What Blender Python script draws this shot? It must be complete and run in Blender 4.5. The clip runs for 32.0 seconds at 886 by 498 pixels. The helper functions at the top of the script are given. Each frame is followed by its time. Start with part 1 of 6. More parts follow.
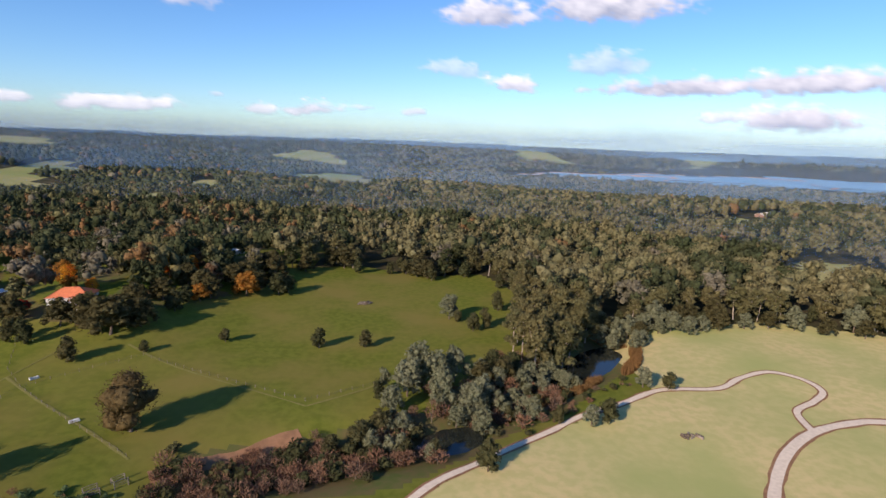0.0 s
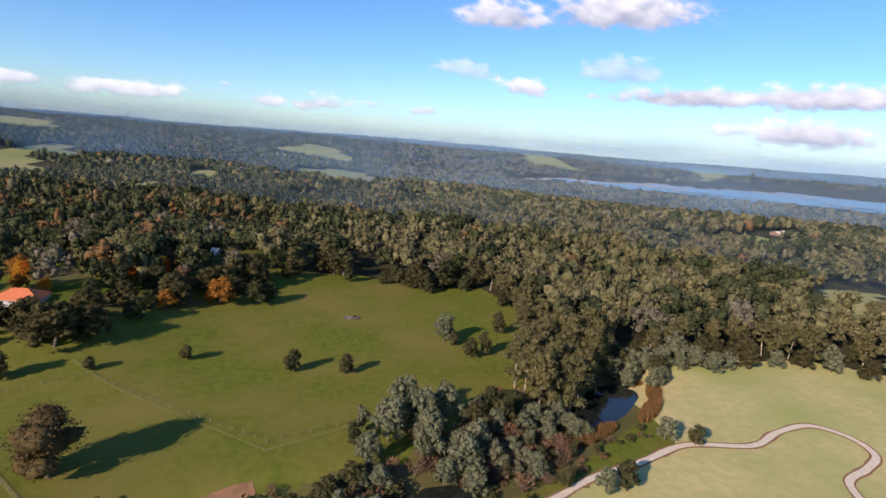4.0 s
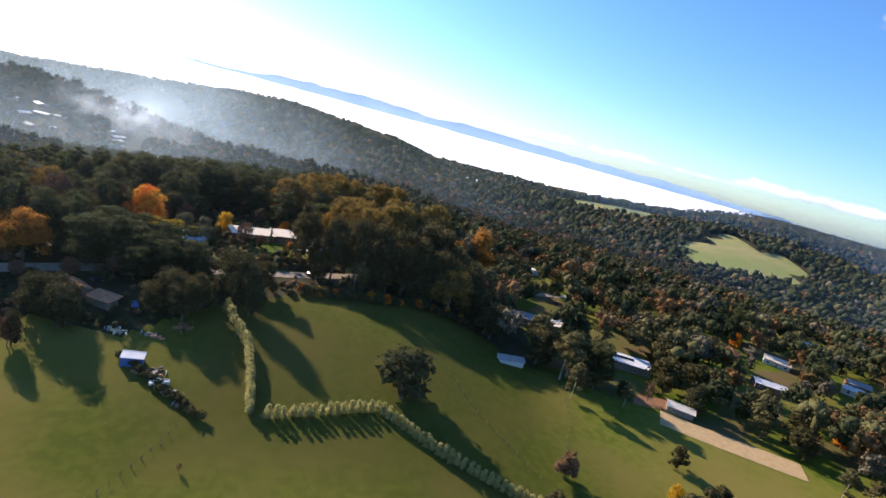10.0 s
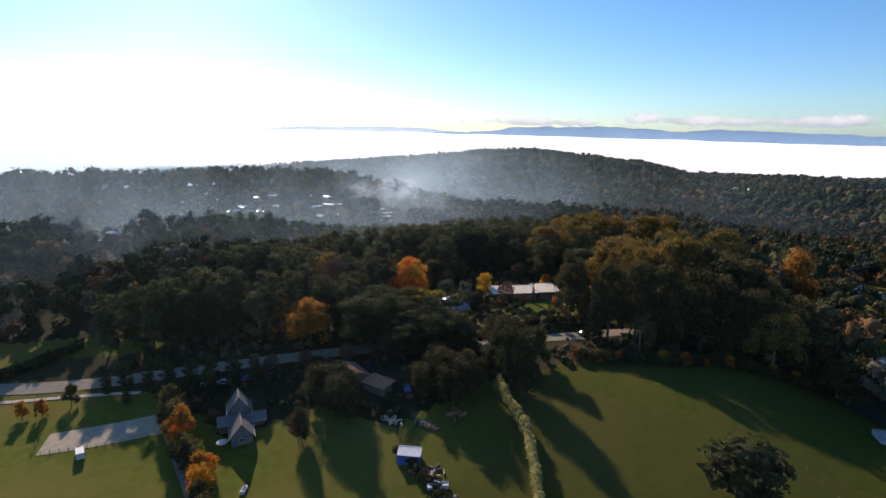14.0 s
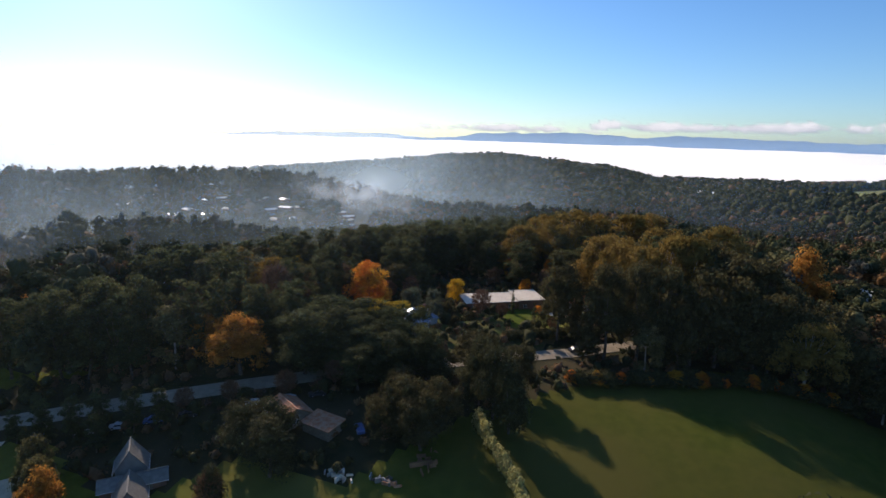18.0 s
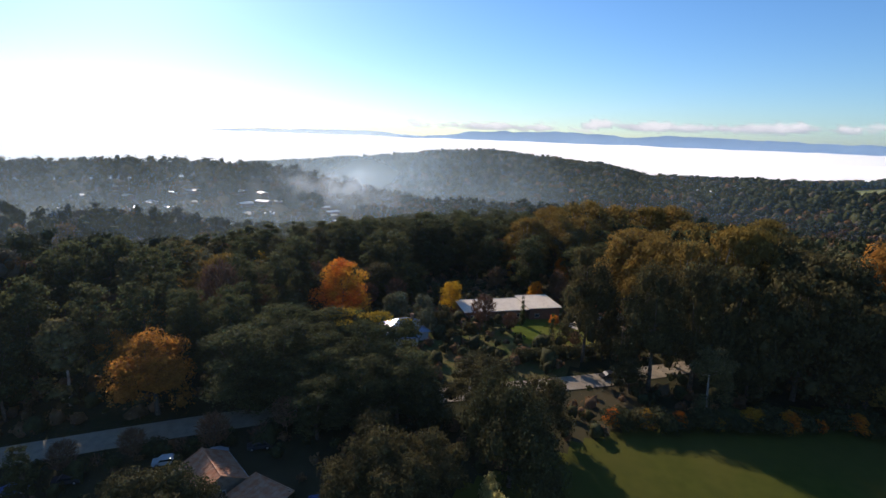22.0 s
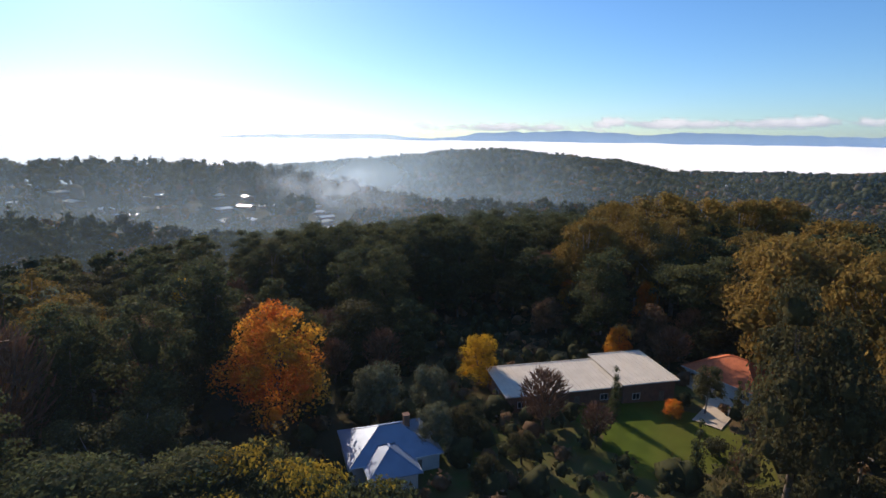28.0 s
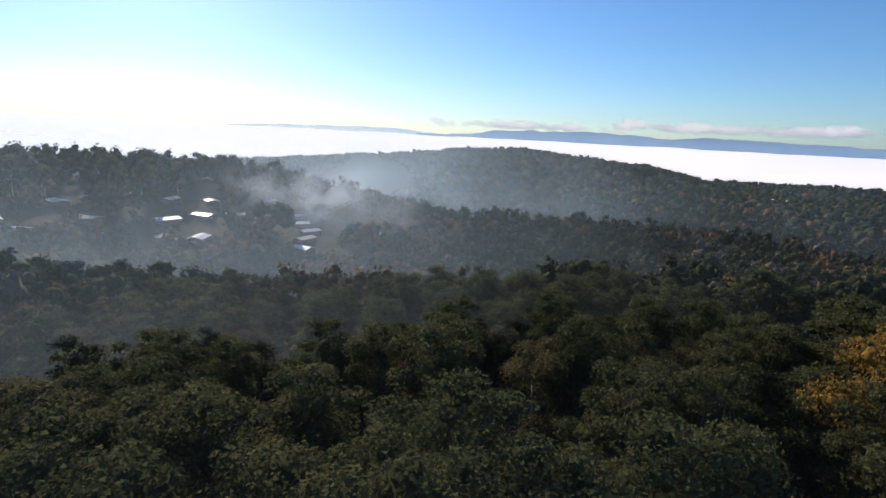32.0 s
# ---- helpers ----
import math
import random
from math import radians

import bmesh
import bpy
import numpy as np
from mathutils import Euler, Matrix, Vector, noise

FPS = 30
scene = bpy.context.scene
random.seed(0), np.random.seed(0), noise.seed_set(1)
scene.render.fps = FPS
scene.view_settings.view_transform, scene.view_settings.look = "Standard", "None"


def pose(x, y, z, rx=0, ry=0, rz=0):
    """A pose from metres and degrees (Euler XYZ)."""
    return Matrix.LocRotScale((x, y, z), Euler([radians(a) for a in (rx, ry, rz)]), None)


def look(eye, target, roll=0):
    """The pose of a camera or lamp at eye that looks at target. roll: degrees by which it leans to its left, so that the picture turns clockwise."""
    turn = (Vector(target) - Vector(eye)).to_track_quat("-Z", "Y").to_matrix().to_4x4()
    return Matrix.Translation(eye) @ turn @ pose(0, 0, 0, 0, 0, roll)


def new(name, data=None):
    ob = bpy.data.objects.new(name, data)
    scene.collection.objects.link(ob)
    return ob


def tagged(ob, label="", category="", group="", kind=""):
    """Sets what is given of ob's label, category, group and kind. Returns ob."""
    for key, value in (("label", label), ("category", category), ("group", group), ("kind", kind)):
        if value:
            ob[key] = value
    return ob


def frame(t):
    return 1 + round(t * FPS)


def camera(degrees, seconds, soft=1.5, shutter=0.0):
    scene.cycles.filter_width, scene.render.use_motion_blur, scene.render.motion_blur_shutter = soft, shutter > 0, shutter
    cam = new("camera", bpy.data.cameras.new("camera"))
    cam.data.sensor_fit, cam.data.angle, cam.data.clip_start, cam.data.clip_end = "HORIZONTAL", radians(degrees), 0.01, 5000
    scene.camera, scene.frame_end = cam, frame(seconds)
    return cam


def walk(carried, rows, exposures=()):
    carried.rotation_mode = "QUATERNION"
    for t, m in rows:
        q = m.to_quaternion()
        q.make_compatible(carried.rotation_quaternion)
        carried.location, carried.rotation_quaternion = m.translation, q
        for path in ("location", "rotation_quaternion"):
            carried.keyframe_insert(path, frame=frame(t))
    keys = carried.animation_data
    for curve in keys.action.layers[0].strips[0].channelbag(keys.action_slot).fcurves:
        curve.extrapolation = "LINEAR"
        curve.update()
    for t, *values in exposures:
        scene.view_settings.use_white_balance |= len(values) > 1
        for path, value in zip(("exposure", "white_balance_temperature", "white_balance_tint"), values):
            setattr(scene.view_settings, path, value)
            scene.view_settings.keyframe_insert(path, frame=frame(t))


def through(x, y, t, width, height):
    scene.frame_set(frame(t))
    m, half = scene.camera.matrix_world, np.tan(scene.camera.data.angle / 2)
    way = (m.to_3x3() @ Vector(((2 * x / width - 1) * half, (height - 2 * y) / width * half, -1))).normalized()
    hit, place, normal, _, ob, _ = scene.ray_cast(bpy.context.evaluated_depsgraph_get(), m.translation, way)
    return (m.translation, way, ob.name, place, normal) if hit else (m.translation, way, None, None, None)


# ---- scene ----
cam = camera(77.74, 32.0)
# seconds, place, heading, tilt and bank of the drone
FLIGHT = [
    (0, 19.75, -54.71, 87.58, -3.60, -11.49, 1.72),
    (0.5, 20.29, -51.07, 87.67, -3.45, -11.42, 1.76),
    (1, 20.73, -47.57, 87.70, -3.36, -11.49, 1.87),
    (1.5, 21.05, -44.01, 87.63, -3.38, -11.53, 1.99),
    (2, 21.47, -40.38, 87.63, -3.42, -11.61, 1.96),
    (2.5, 22.01, -36.62, 87.67, -3.45, -11.62, 2.12),
    (4.5, 23.91, -21.98, 87.87, -3.11, -11.33, 7.13),
    (5, 24.34, -18.99, 88.20, -5.18, -10.68, 19.74),
    (5.5, 24.30, -16.03, 88.64, 3.30, -10.58, 24.48),
    (6, 23.52, -12.85, 89.08, 17.67, -10.98, 25.19),
    (6.5, 22.09, -9.54, 89.30, 31.54, -11.36, 23.27),
    (7, 19.97, -6.59, 89.44, 41.80, -11.51, 20.70),
    (7.5, 17.42, -4.46, 89.64, 51.25, -11.70, 18.26),
    (8, 14.45, -2.75, 89.78, 60.14, -11.99, 16.42),
    (8.5, 11.49, -1.56, 89.87, 68.37, -12.15, 15.28),
    (9, 8.14, -0.55, 89.80, 75.19, -12.21, 14.74),
    (9.5, 4.07, 0.14, 89.90, 80.76, -12.33, 14.95),
    (10, 0.00, 0.00, 89.96, 87.26, -12.44, 15.33),
    (10.5, -4.21, -0.79, 89.73, 93.77, -12.47, 15.78),
    (11, -8.25, -1.83, 89.46, 103.17, -12.86, 8.97),
    (11.5, -12.18, -3.18, 88.84, 118.51, -13.01, 0.47),
    (12, -15.79, -4.98, 88.62, 118.34, -12.81, 0.59),
    (12.5, -19.38, -6.57, 88.42, 117.03, -12.61, 1.06),
    (13, -23.10, -7.99, 88.03, 116.00, -12.43, 1.38),
    (13.5, -26.89, -9.53, 87.62, 115.02, -12.38, 1.50),
    (14, -30.63, -11.19, 86.96, 114.08, -12.37, 1.55),
    (14.5, -34.40, -12.78, 86.13, 113.33, -12.36, 1.62),
    (16.5, -50.38, -19.90, 81.00, 111.07, -11.85, 1.77),
    (17, -54.50, -21.41, 79.96, 110.86, -11.79, 1.58),
    (17.5, -58.66, -22.91, 78.87, 110.75, -11.69, 1.65),
    (18, -63.01, -24.45, 77.64, 110.58, -11.59, 1.76),
    (18.5, -67.40, -26.20, 76.30, 110.40, -11.54, 1.78),
    (19, -71.94, -27.96, 75.01, 110.32, -11.61, 1.78),
    (19.5, -76.51, -29.75, 73.84, 110.27, -11.68, 1.79),
    (20, -81.13, -31.51, 72.76, 110.09, -11.64, 1.88),
    (20.5, -85.94, -33.41, 71.63, 109.93, -11.56, 1.92),
    (21, -90.64, -35.47, 70.47, 109.72, -11.53, 2.13),
    (21.5, -95.42, -37.50, 69.27, 109.55, -11.57, 2.07),
    (22, -100.32, -39.32, 68.13, 109.51, -11.62, 2.17),
    (22.5, -104.88, -41.20, 67.00, 109.45, -11.67, 2.27),
    (23, -109.53, -42.91, 66.00, 109.38, -11.66, 2.35),
    (23.5, -114.04, -44.72, 65.12, 109.27, -11.56, 2.48),
    (24, -118.48, -46.56, 64.19, 109.01, -11.34, 2.68),
    (24.5, -123.03, -48.68, 63.27, 108.66, -11.10, 2.62),
    (26.5, -139.63, -55.20, 60.69, 108.71, -11.17, 1.85),
    (27, -149.69, -59.27, 58.99, 108.84, -11.42, 1.19),
    (27.5, -160.37, -62.99, 57.65, 110.00, -11.37, 0.78),
    (28, -171.36, -66.29, 57.12, 110.66, -11.30, 0.88),
    (28.5, -183.04, -69.24, 57.15, 111.60, -11.58, 1.06),
    (29, -195.64, -73.88, 57.27, 113.10, -11.86, 1.55),
    (29.5, -207.34, -79.08, 56.81, 113.14, -11.46, 2.69),
    (30, -219.53, -84.66, 56.32, 112.60, -11.27, 2.92),
    (30.5, -231.82, -90.88, 56.47, 111.80, -11.33, 3.01),
    (31, -245.09, -96.83, 56.35, 111.26, -11.87, 3.59),
    (31.5, -259.06, -103.27, 57.56, 111.64, -11.67, 2.69),
    (32, -272.18, -109.24, 58.02, 111.71, -11.75, 3.04),
]
walk(cam, [(t, pose(x, y, z, 90 + tilt, 0, yaw) @ pose(0, 0, 0, 0, 0, bank)) for t, x, y, z, yaw, tilt, bank in FLIGHT],
     exposures=[(0, 0.36, 6450, 21), (5, 0.38, 6400, 20), (6, 0.5, 6400, 19), (7, 0.64, 6350, 17), (9.5, 0.82, 6450, 18), (11, 0.70, 6500, 20), (12, 0.36, 6450, 18), (13.5, 0.12, 6450, 18), (17, 0.06, 6450, 18), (28, 0.06, 6400, 17), (32, -0.12, 6400, 17)])

# ---------------------------------------------------------------- sky, sun
SUN_ELEV, SUN_YAW = radians(25.5), radians(139)
world = bpy.data.worlds.new("sky")
scene.world = world
world.use_nodes = True
wn = world.node_tree.nodes
sky = wn.new("ShaderNodeTexSky")
sky.sky_type, sky.sun_disc = "NISHITA", False
sky.sun_elevation, sky.sun_rotation = SUN_ELEV, -SUN_YAW
sky.altitude, sky.air_density, sky.dust_density, sky.ozone_density = 200, 1.0, 0.35, 4.0
clear = wn.new("ShaderNodeHueSaturation")
clear.inputs["Saturation"].default_value = 1.12
world.node_tree.links.new(sky.outputs[0], clear.inputs["Color"])
cool = wn.new("ShaderNodeMix")
cool.data_type, cool.blend_type = "RGBA", "MULTIPLY"
cool.inputs["Factor"].default_value, cool.inputs["B"].default_value = 1.0, (0.80, 0.98, 1.10, 1)
world.node_tree.links.new(clear.outputs[0], cool.inputs["A"])
world.node_tree.links.new(cool.outputs["Result"], wn["Background"].inputs[0])
wn["Background"].inputs[1].default_value = 0.118
sun = new("sun", bpy.data.lights.new("sun", "SUN"))
sun.data.energy, sun.data.angle, sun.data.color = 4.8, radians(0.6), (1.0, 0.87, 0.69)
SUN_WAY = Vector((-math.sin(SUN_YAW) * math.cos(SUN_ELEV), math.cos(SUN_YAW) * math.cos(SUN_ELEV), math.sin(SUN_ELEV)))
sun.matrix_world = look(Vector((0, 0, 300)) + SUN_WAY * 100, (0, 0, 300))


# ---------------------------------------------------------------- materials
def material(name, c1, c2=None, scale=1.0, rough=0.85, metal=0.0, c3=None, scale3=0.05, bump=0.0, translucent=0.0,
             by_object=False, island=False, glow=None, ramp=(0.35, 0.65), ramp3=(0.4, 0.65), detail=4.0, spec=None, spread=(0.65, 1.35)):
    """A surface of two colours mixed by grain, with a third laid over in large patches."""
    m = bpy.data.materials.new(name)
    m.use_nodes = True
    nt = m.node_tree
    n, link = nt.nodes, nt.links.new
    b = n["Principled BSDF"]
    b.inputs["Roughness"].default_value, b.inputs["Metallic"].default_value = rough, metal
    b.inputs["Specular IOR Level"].default_value = 0.04 if rough > 0.92 else 0.2 if rough > 0.6 else 0.5
    if spec is not None:
        b.inputs["Specular IOR Level"].default_value = spec
    geo = n.new("ShaderNodeNewGeometry")

    def grain(s, lo, hi, det=detail):
        t = n.new("ShaderNodeTexNoise")
        t.inputs["Scale"].default_value, t.inputs["Detail"].default_value = s, det
        link(geo.outputs["Position"], t.inputs["Vector"])
        r = n.new("ShaderNodeMapRange")
        r.inputs[1].default_value, r.inputs[2].default_value = lo, hi
        link(t.outputs[0], r.inputs[0])
        return r.outputs[0], t.outputs[0]

    def mix(f, a, b2):
        x = n.new("ShaderNodeMix")
        x.data_type = "RGBA"
        link(f, x.inputs["Factor"])
        for sock, v in ((x.inputs["A"], a), (x.inputs["B"], b2)):
            if isinstance(v, tuple):
                sock.default_value = (*v, 1)
            else:
                link(v, sock)
        return x.outputs["Result"]

    fine, raw = grain(scale, *ramp)
    col = mix(fine, c1, c2 or tuple(v * 0.7 for v in c1))
    if by_object:
        oi = n.new("ShaderNodeObjectInfo")
        col = mix(oi.outputs["Random"], col, mix(fine, c3, tuple(v * 0.7 for v in c3)))
    elif c3:
        big, _ = grain(scale3, *ramp3)
        col = mix(big, col, c3)
    if island:
        hs = n.new("ShaderNodeHueSaturation")
        mr = n.new("ShaderNodeMapRange")
        mr.inputs[3].default_value, mr.inputs[4].default_value = spread
        link(geo.outputs["Random Per Island"], mr.inputs[0])
        link(mr.outputs[0], hs.inputs["Value"])
        link(col, hs.inputs["Color"])
        col = hs.outputs[0]
    link(col, b.inputs["Base Color"])
    if bump:
        bp = n.new("ShaderNodeBump")
        bp.inputs["Strength"].default_value, bp.inputs["Distance"].default_value = min(1.0, bump), max(bump, 0.02)
        link(raw, bp.inputs["Height"])
        link(bp.outputs[0], b.inputs["Normal"])
    if translucent:
        tr = n.new("ShaderNodeBsdfTranslucent")
        link(col, tr.inputs["Color"])
        ms = n.new("ShaderNodeMixShader")
        ms.inputs[0].default_value = translucent
        link(b.outputs[0], ms.inputs[1])
        link(tr.outputs[0], ms.inputs[2])
        link(ms.outputs[0], n["Material Output"].inputs[0])
    return m


def hazed_green(c):
    """Foliage not in autumn colour, with the blue of hazy shade put into it."""
    return c if c[0] > 1.25 * c[1] else (c[0] * 0.96, c[1], max(c[2], 0.42 * c[1]))


def leaf(name, c1, c3, t=0.28):
    c1, c3 = hazed_green(c1), hazed_green(c3)
    return material(name, c1, tuple(v * 0.62 for v in c1), 0.9, 0.75, c3=c3, by_object=True, translucent=t, island=True, spec=0.04, spread=(0.8, 1.2))


def far_leaf(name, c1, c3, t=0.15):
    c1, c3 = hazed_green(c1), hazed_green(c3)
    return material(name, c1, tuple(v * 0.38 for v in c1), 0.6, 0.9, c3=c3, scale3=0.045, translucent=t, island=True, spec=0.03, spread=(0.84, 1.16), ramp=(0.42, 0.6), detail=7.0)


MEADOW = material("meadow_grass", (0.136, 0.146, 0.022), (0.104, 0.120, 0.017), 0.35, 0.95, c3=(0.176, 0.148, 0.036), scale3=0.028, bump=0.28, ramp=(0.40, 0.60), detail=9.0)
# Multiply darkens the western paddock: duller grass, with tree shade put into the colour.
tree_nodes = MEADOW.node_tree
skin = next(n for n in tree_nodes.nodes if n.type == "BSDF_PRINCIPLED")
grass, dark_mix = skin.inputs["Base Color"].links[0].from_socket, tree_nodes.nodes.new("ShaderNodeMix")
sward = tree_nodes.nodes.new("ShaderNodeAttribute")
sward.attribute_name = "paddock_dark"
dark_mix.data_type, dark_mix.blend_type = "RGBA", "MULTIPLY"
dark_mix.inputs[7].default_value = (0.53, 0.56, 0.53, 1)
tree_nodes.links.new(sward.outputs["Fac"], dark_mix.inputs[0])
tree_nodes.links.new(grass, dark_mix.inputs[6])
tree_nodes.links.new(dark_mix.outputs[2], skin.inputs["Base Color"])
LUSH = material("lush_grass", (0.096, 0.128, 0.015), (0.074, 0.100, 0.012), 0.30, 0.95, c3=(0.155, 0.136, 0.028), scale3=0.035, bump=0.28, ramp=(0.40, 0.60), detail=9.0)
DRY = material("dry_pasture", (0.530, 0.425, 0.190), (0.445, 0.385, 0.155), 0.30, 0.95, c3=(0.345, 0.350, 0.120), scale3=0.022, bump=0.28, ramp=(0.40, 0.60), detail=9.0)
ROUGH = material("rough_pasture", (0.085, 0.105, 0.026), (0.120, 0.105, 0.038), 0.40, 0.95, c3=(0.140, 0.095, 0.045), scale3=0.05, bump=0.09)
LITTER = material("forest_floor", (0.045, 0.042, 0.020), (0.028, 0.032, 0.014), 0.35, 0.95, c3=(0.075, 0.060, 0.032), scale3=0.06, bump=0.12)
HILL_FIELD = material("hill_field_grass", (0.36, 0.31, 0.13), (0.28, 0.27, 0.105), 0.06, 0.95, c3=(0.24, 0.27, 0.085), scale3=0.008)
SAND = material("arena_sand", (0.46, 0.33, 0.17), (0.39, 0.27, 0.14), 0.5, 0.95)
GRAVEL = material("gravel_path", (0.70, 0.58, 0.43), (0.60, 0.49, 0.36), 0.8, 0.95, bump=0.03)
EARTH = material("red_earth", (0.30, 0.16, 0.085), (0.22, 0.12, 0.065), 0.4, 0.95, bump=0.06)
ASPHALT = material("asphalt", (0.35, 0.29, 0.21), (0.27, 0.225, 0.165), 0.6, 0.9, spec=0.08)
WATER = material("pond_water", (0.012, 0.016, 0.014), (0.02, 0.022, 0.016), 0.15, 0.06, bump=0.0)
# Matt lake: the sky's blue reflection is put into its colour.
LAKE = material("matt_sky_blue_lake", (0.24, 0.41, 0.54), (0.20, 0.37, 0.51), 0.01, 0.95)
SHORE = material("lake_shore", (0.56, 0.38, 0.28), (0.47, 0.32, 0.24), 0.02, 0.95)
BARK = material("bark", (0.16, 0.12, 0.09), (0.09, 0.07, 0.05), 1.5, 0.9)
PALE_BARK = material("pale_gum_bark", (0.40, 0.34, 0.27), (0.22, 0.17, 0.13), 0.8, 0.85)
L_GUM = leaf("gum_leaves", (0.200, 0.162, 0.058), (0.150, 0.134, 0.048), 0.36)
L_AMBERGUM = leaf("bronze_gum_leaves", (0.335, 0.208, 0.048), (0.235, 0.166, 0.046), 0.36)
L_PINE = leaf("pine_needles", (0.102, 0.112, 0.040), (0.122, 0.120, 0.044), 0.5)
L_ROUND = leaf("bush_leaves", (0.100, 0.086, 0.030), (0.072, 0.074, 0.026))
L_OVAL = leaf("brown_green_leaves", (0.130, 0.090, 0.038), (0.110, 0.080, 0.034), 0.2)
L_GREEN = leaf("green_leaves", (0.120, 0.100, 0.025), (0.098, 0.082, 0.023), 0.40)
L_SILVER = leaf("silver_wattle_leaves", (0.215, 0.208, 0.120), (0.175, 0.172, 0.095))
L_ORANGE = material("orange_leaves", (0.76, 0.20, 0.028), (0.60, 0.20, 0.025), 0.9, 0.75, c3=(0.66, 0.36, 0.040), scale3=0.13, ramp3=(0.42, 0.58), translucent=0.58, island=True, spec=0.04, spread=(0.75, 1.2))
L_RED = leaf("red_leaves", (0.30, 0.045, 0.022), (0.38, 0.08, 0.025), 0.35)
L_AMBER = leaf("amber_leaves", (0.52, 0.245, 0.050), (0.42, 0.20, 0.042), 0.58)
L_TURN = leaf("turning_leaves", (0.165, 0.140, 0.022), (0.115, 0.100, 0.016), 0.58)
L_YELLOW = leaf("yellow_leaves", (0.72, 0.46, 0.035), (0.62, 0.37, 0.03), 0.6)
L_RUSSET = leaf("russet_leaves", (0.26, 0.155, 0.080), (0.21, 0.13, 0.075), 0.35)
L_TWIG = leaf("bare_twigs", (0.245, 0.125, 0.070), (0.205, 0.125, 0.080), 0.1)
L_GOLD = leaf("golden_cypress_leaves", (0.42, 0.29, 0.036), (0.36, 0.25, 0.034), 0.45)
L_HEDGE = leaf("pale_conifer_leaves", (0.62, 0.54, 0.22), (0.55, 0.50, 0.20), 0.6)
L_NETTLE = leaf("nettle_leaves", (0.120, 0.170, 0.034), (0.095, 0.130, 0.030), 0.3)
L_REED = leaf("russet_reeds", (0.28, 0.15, 0.055), (0.22, 0.13, 0.05), 0.25)
F_OLIVE = far_leaf("far_olive_canopy", (0.178, 0.146, 0.062), (0.132, 0.122, 0.052))
F_DARK = far_leaf("far_dark_canopy", (0.062, 0.072, 0.032), (0.078, 0.078, 0.036))
F_GUM = far_leaf("far_gum_canopy", (0.200, 0.164, 0.078), (0.158, 0.140, 0.066))
F_BROWN = far_leaf("far_russet_canopy", (0.250, 0.135, 0.055), (0.180, 0.115, 0.055))
F_GREY = far_leaf("far_grey_canopy", (0.190, 0.155, 0.105), (0.150, 0.130, 0.085))


# ---------------------------------------------------------------- mesh tools
def link_mesh(name, verts, faces, mats, index=None, smooth=False):
    me = bpy.data.meshes.new(name)
    me.from_pydata(verts, [], faces)
    for m in mats if isinstance(mats, (list, tuple)) else [mats]:
        me.materials.append(m)
    if index is not None:
        me.polygons.foreach_set("material_index", index)
    if smooth:
        me.polygons.foreach_set("use_smooth", [True] * len(me.polygons))
    me.update()
    return me


def array_mesh(name, v, f, mats, index=None, smooth=False):
    """A mesh from arrays: v (n, 3), f (m, 3 or 4)."""
    me = bpy.data.meshes.new(name)
    k = f.shape[1]
    me.vertices.add(len(v))
    me.vertices.foreach_set("co", np.asarray(v, np.float32).ravel())
    me.loops.add(f.size)
    me.loops.foreach_set("vertex_index", np.asarray(f, np.int32).ravel())
    me.polygons.add(len(f))
    me.polygons.foreach_set("loop_start", np.arange(len(f), dtype=np.int32) * k)
    for m in mats if isinstance(mats, (list, tuple)) else [mats]:
        me.materials.append(m)
    if index is not None:
        me.polygons.foreach_set("material_index", np.asarray(index, np.int32))
    if smooth:
        me.polygons.foreach_set("use_smooth", np.ones(len(f), bool))
    me.update(calc_edges=True)
    me.validate()
    return me


def part(name, me, parent=None, label="", at=None):
    ob = new(name, me)
    if parent:
        ob.parent = parent
    if at:
        ob.matrix_basis = at
    if label:
        ob["label"] = label
    return ob


# ---------------------------------------------------------------- ground
CREEK = [(-95, 48), (-20, 82), (34, 99), (96, 156), (118, 186)]


def sm(a, b, v):
    u = np.clip((v - a) / (b - a), 0, 1)
    return u * u * (3 - 2 * u)


def line_distance(x, y, line):
    best = np.full(np.shape(x), 1e9)
    for (ax, ay), (bx, by) in zip(line, line[1:]):
        dx, dy = bx - ax, by - ay
        t = np.clip(((x - ax) * dx + (y - ay) * dy) / (dx * dx + dy * dy), 0, 1)
        best = np.minimum(best, np.hypot(x - ax - t * dx, y - ay - t * dy))
    return best


# centre, rise, reach across and along, turn
HILLS = [(-120, 205, 11, 45, 60, 0), (-90, 290, 9, 60, 60, 0), (-560, -560, 5, 160, 160, 0), (-430, -255, -24, 190, 90, 150), (-256, -74, 1.2, 32, 32, 0), (-300, -545, 15, 150, 110, 20)]
# crest of the ring of hills, by bearing: at 1750 m, and on the horizon
CREST_AT = [-180, -60, -20, 0, 20, 40, 55, 62, 68, 78, 85, 90, 93.5, 97, 101, 105, 110.5, 115, 121, 126, 132, 150, 180]
CREST = [-25, -50, -50, -40, -5, 30, 34, 26, -8, -28, -40, -37, -12, -4, 4, 13, 1, -16, -28, -38, -52, -64, -64]
RIM_AT = [-60, -42, -20, 0, 20, 30, 40, 50, 58, 70, 180]
RIM = [10, 14, 16, 38, 40, 55, 62, 45, 50, -60, -60]
LAKES = [(800, 2010, 330, 140, -15), (1270, 1980, 440, 250, -25), (1800, 1850, 620, 330, -38)]
LAKE_Z = -42.0


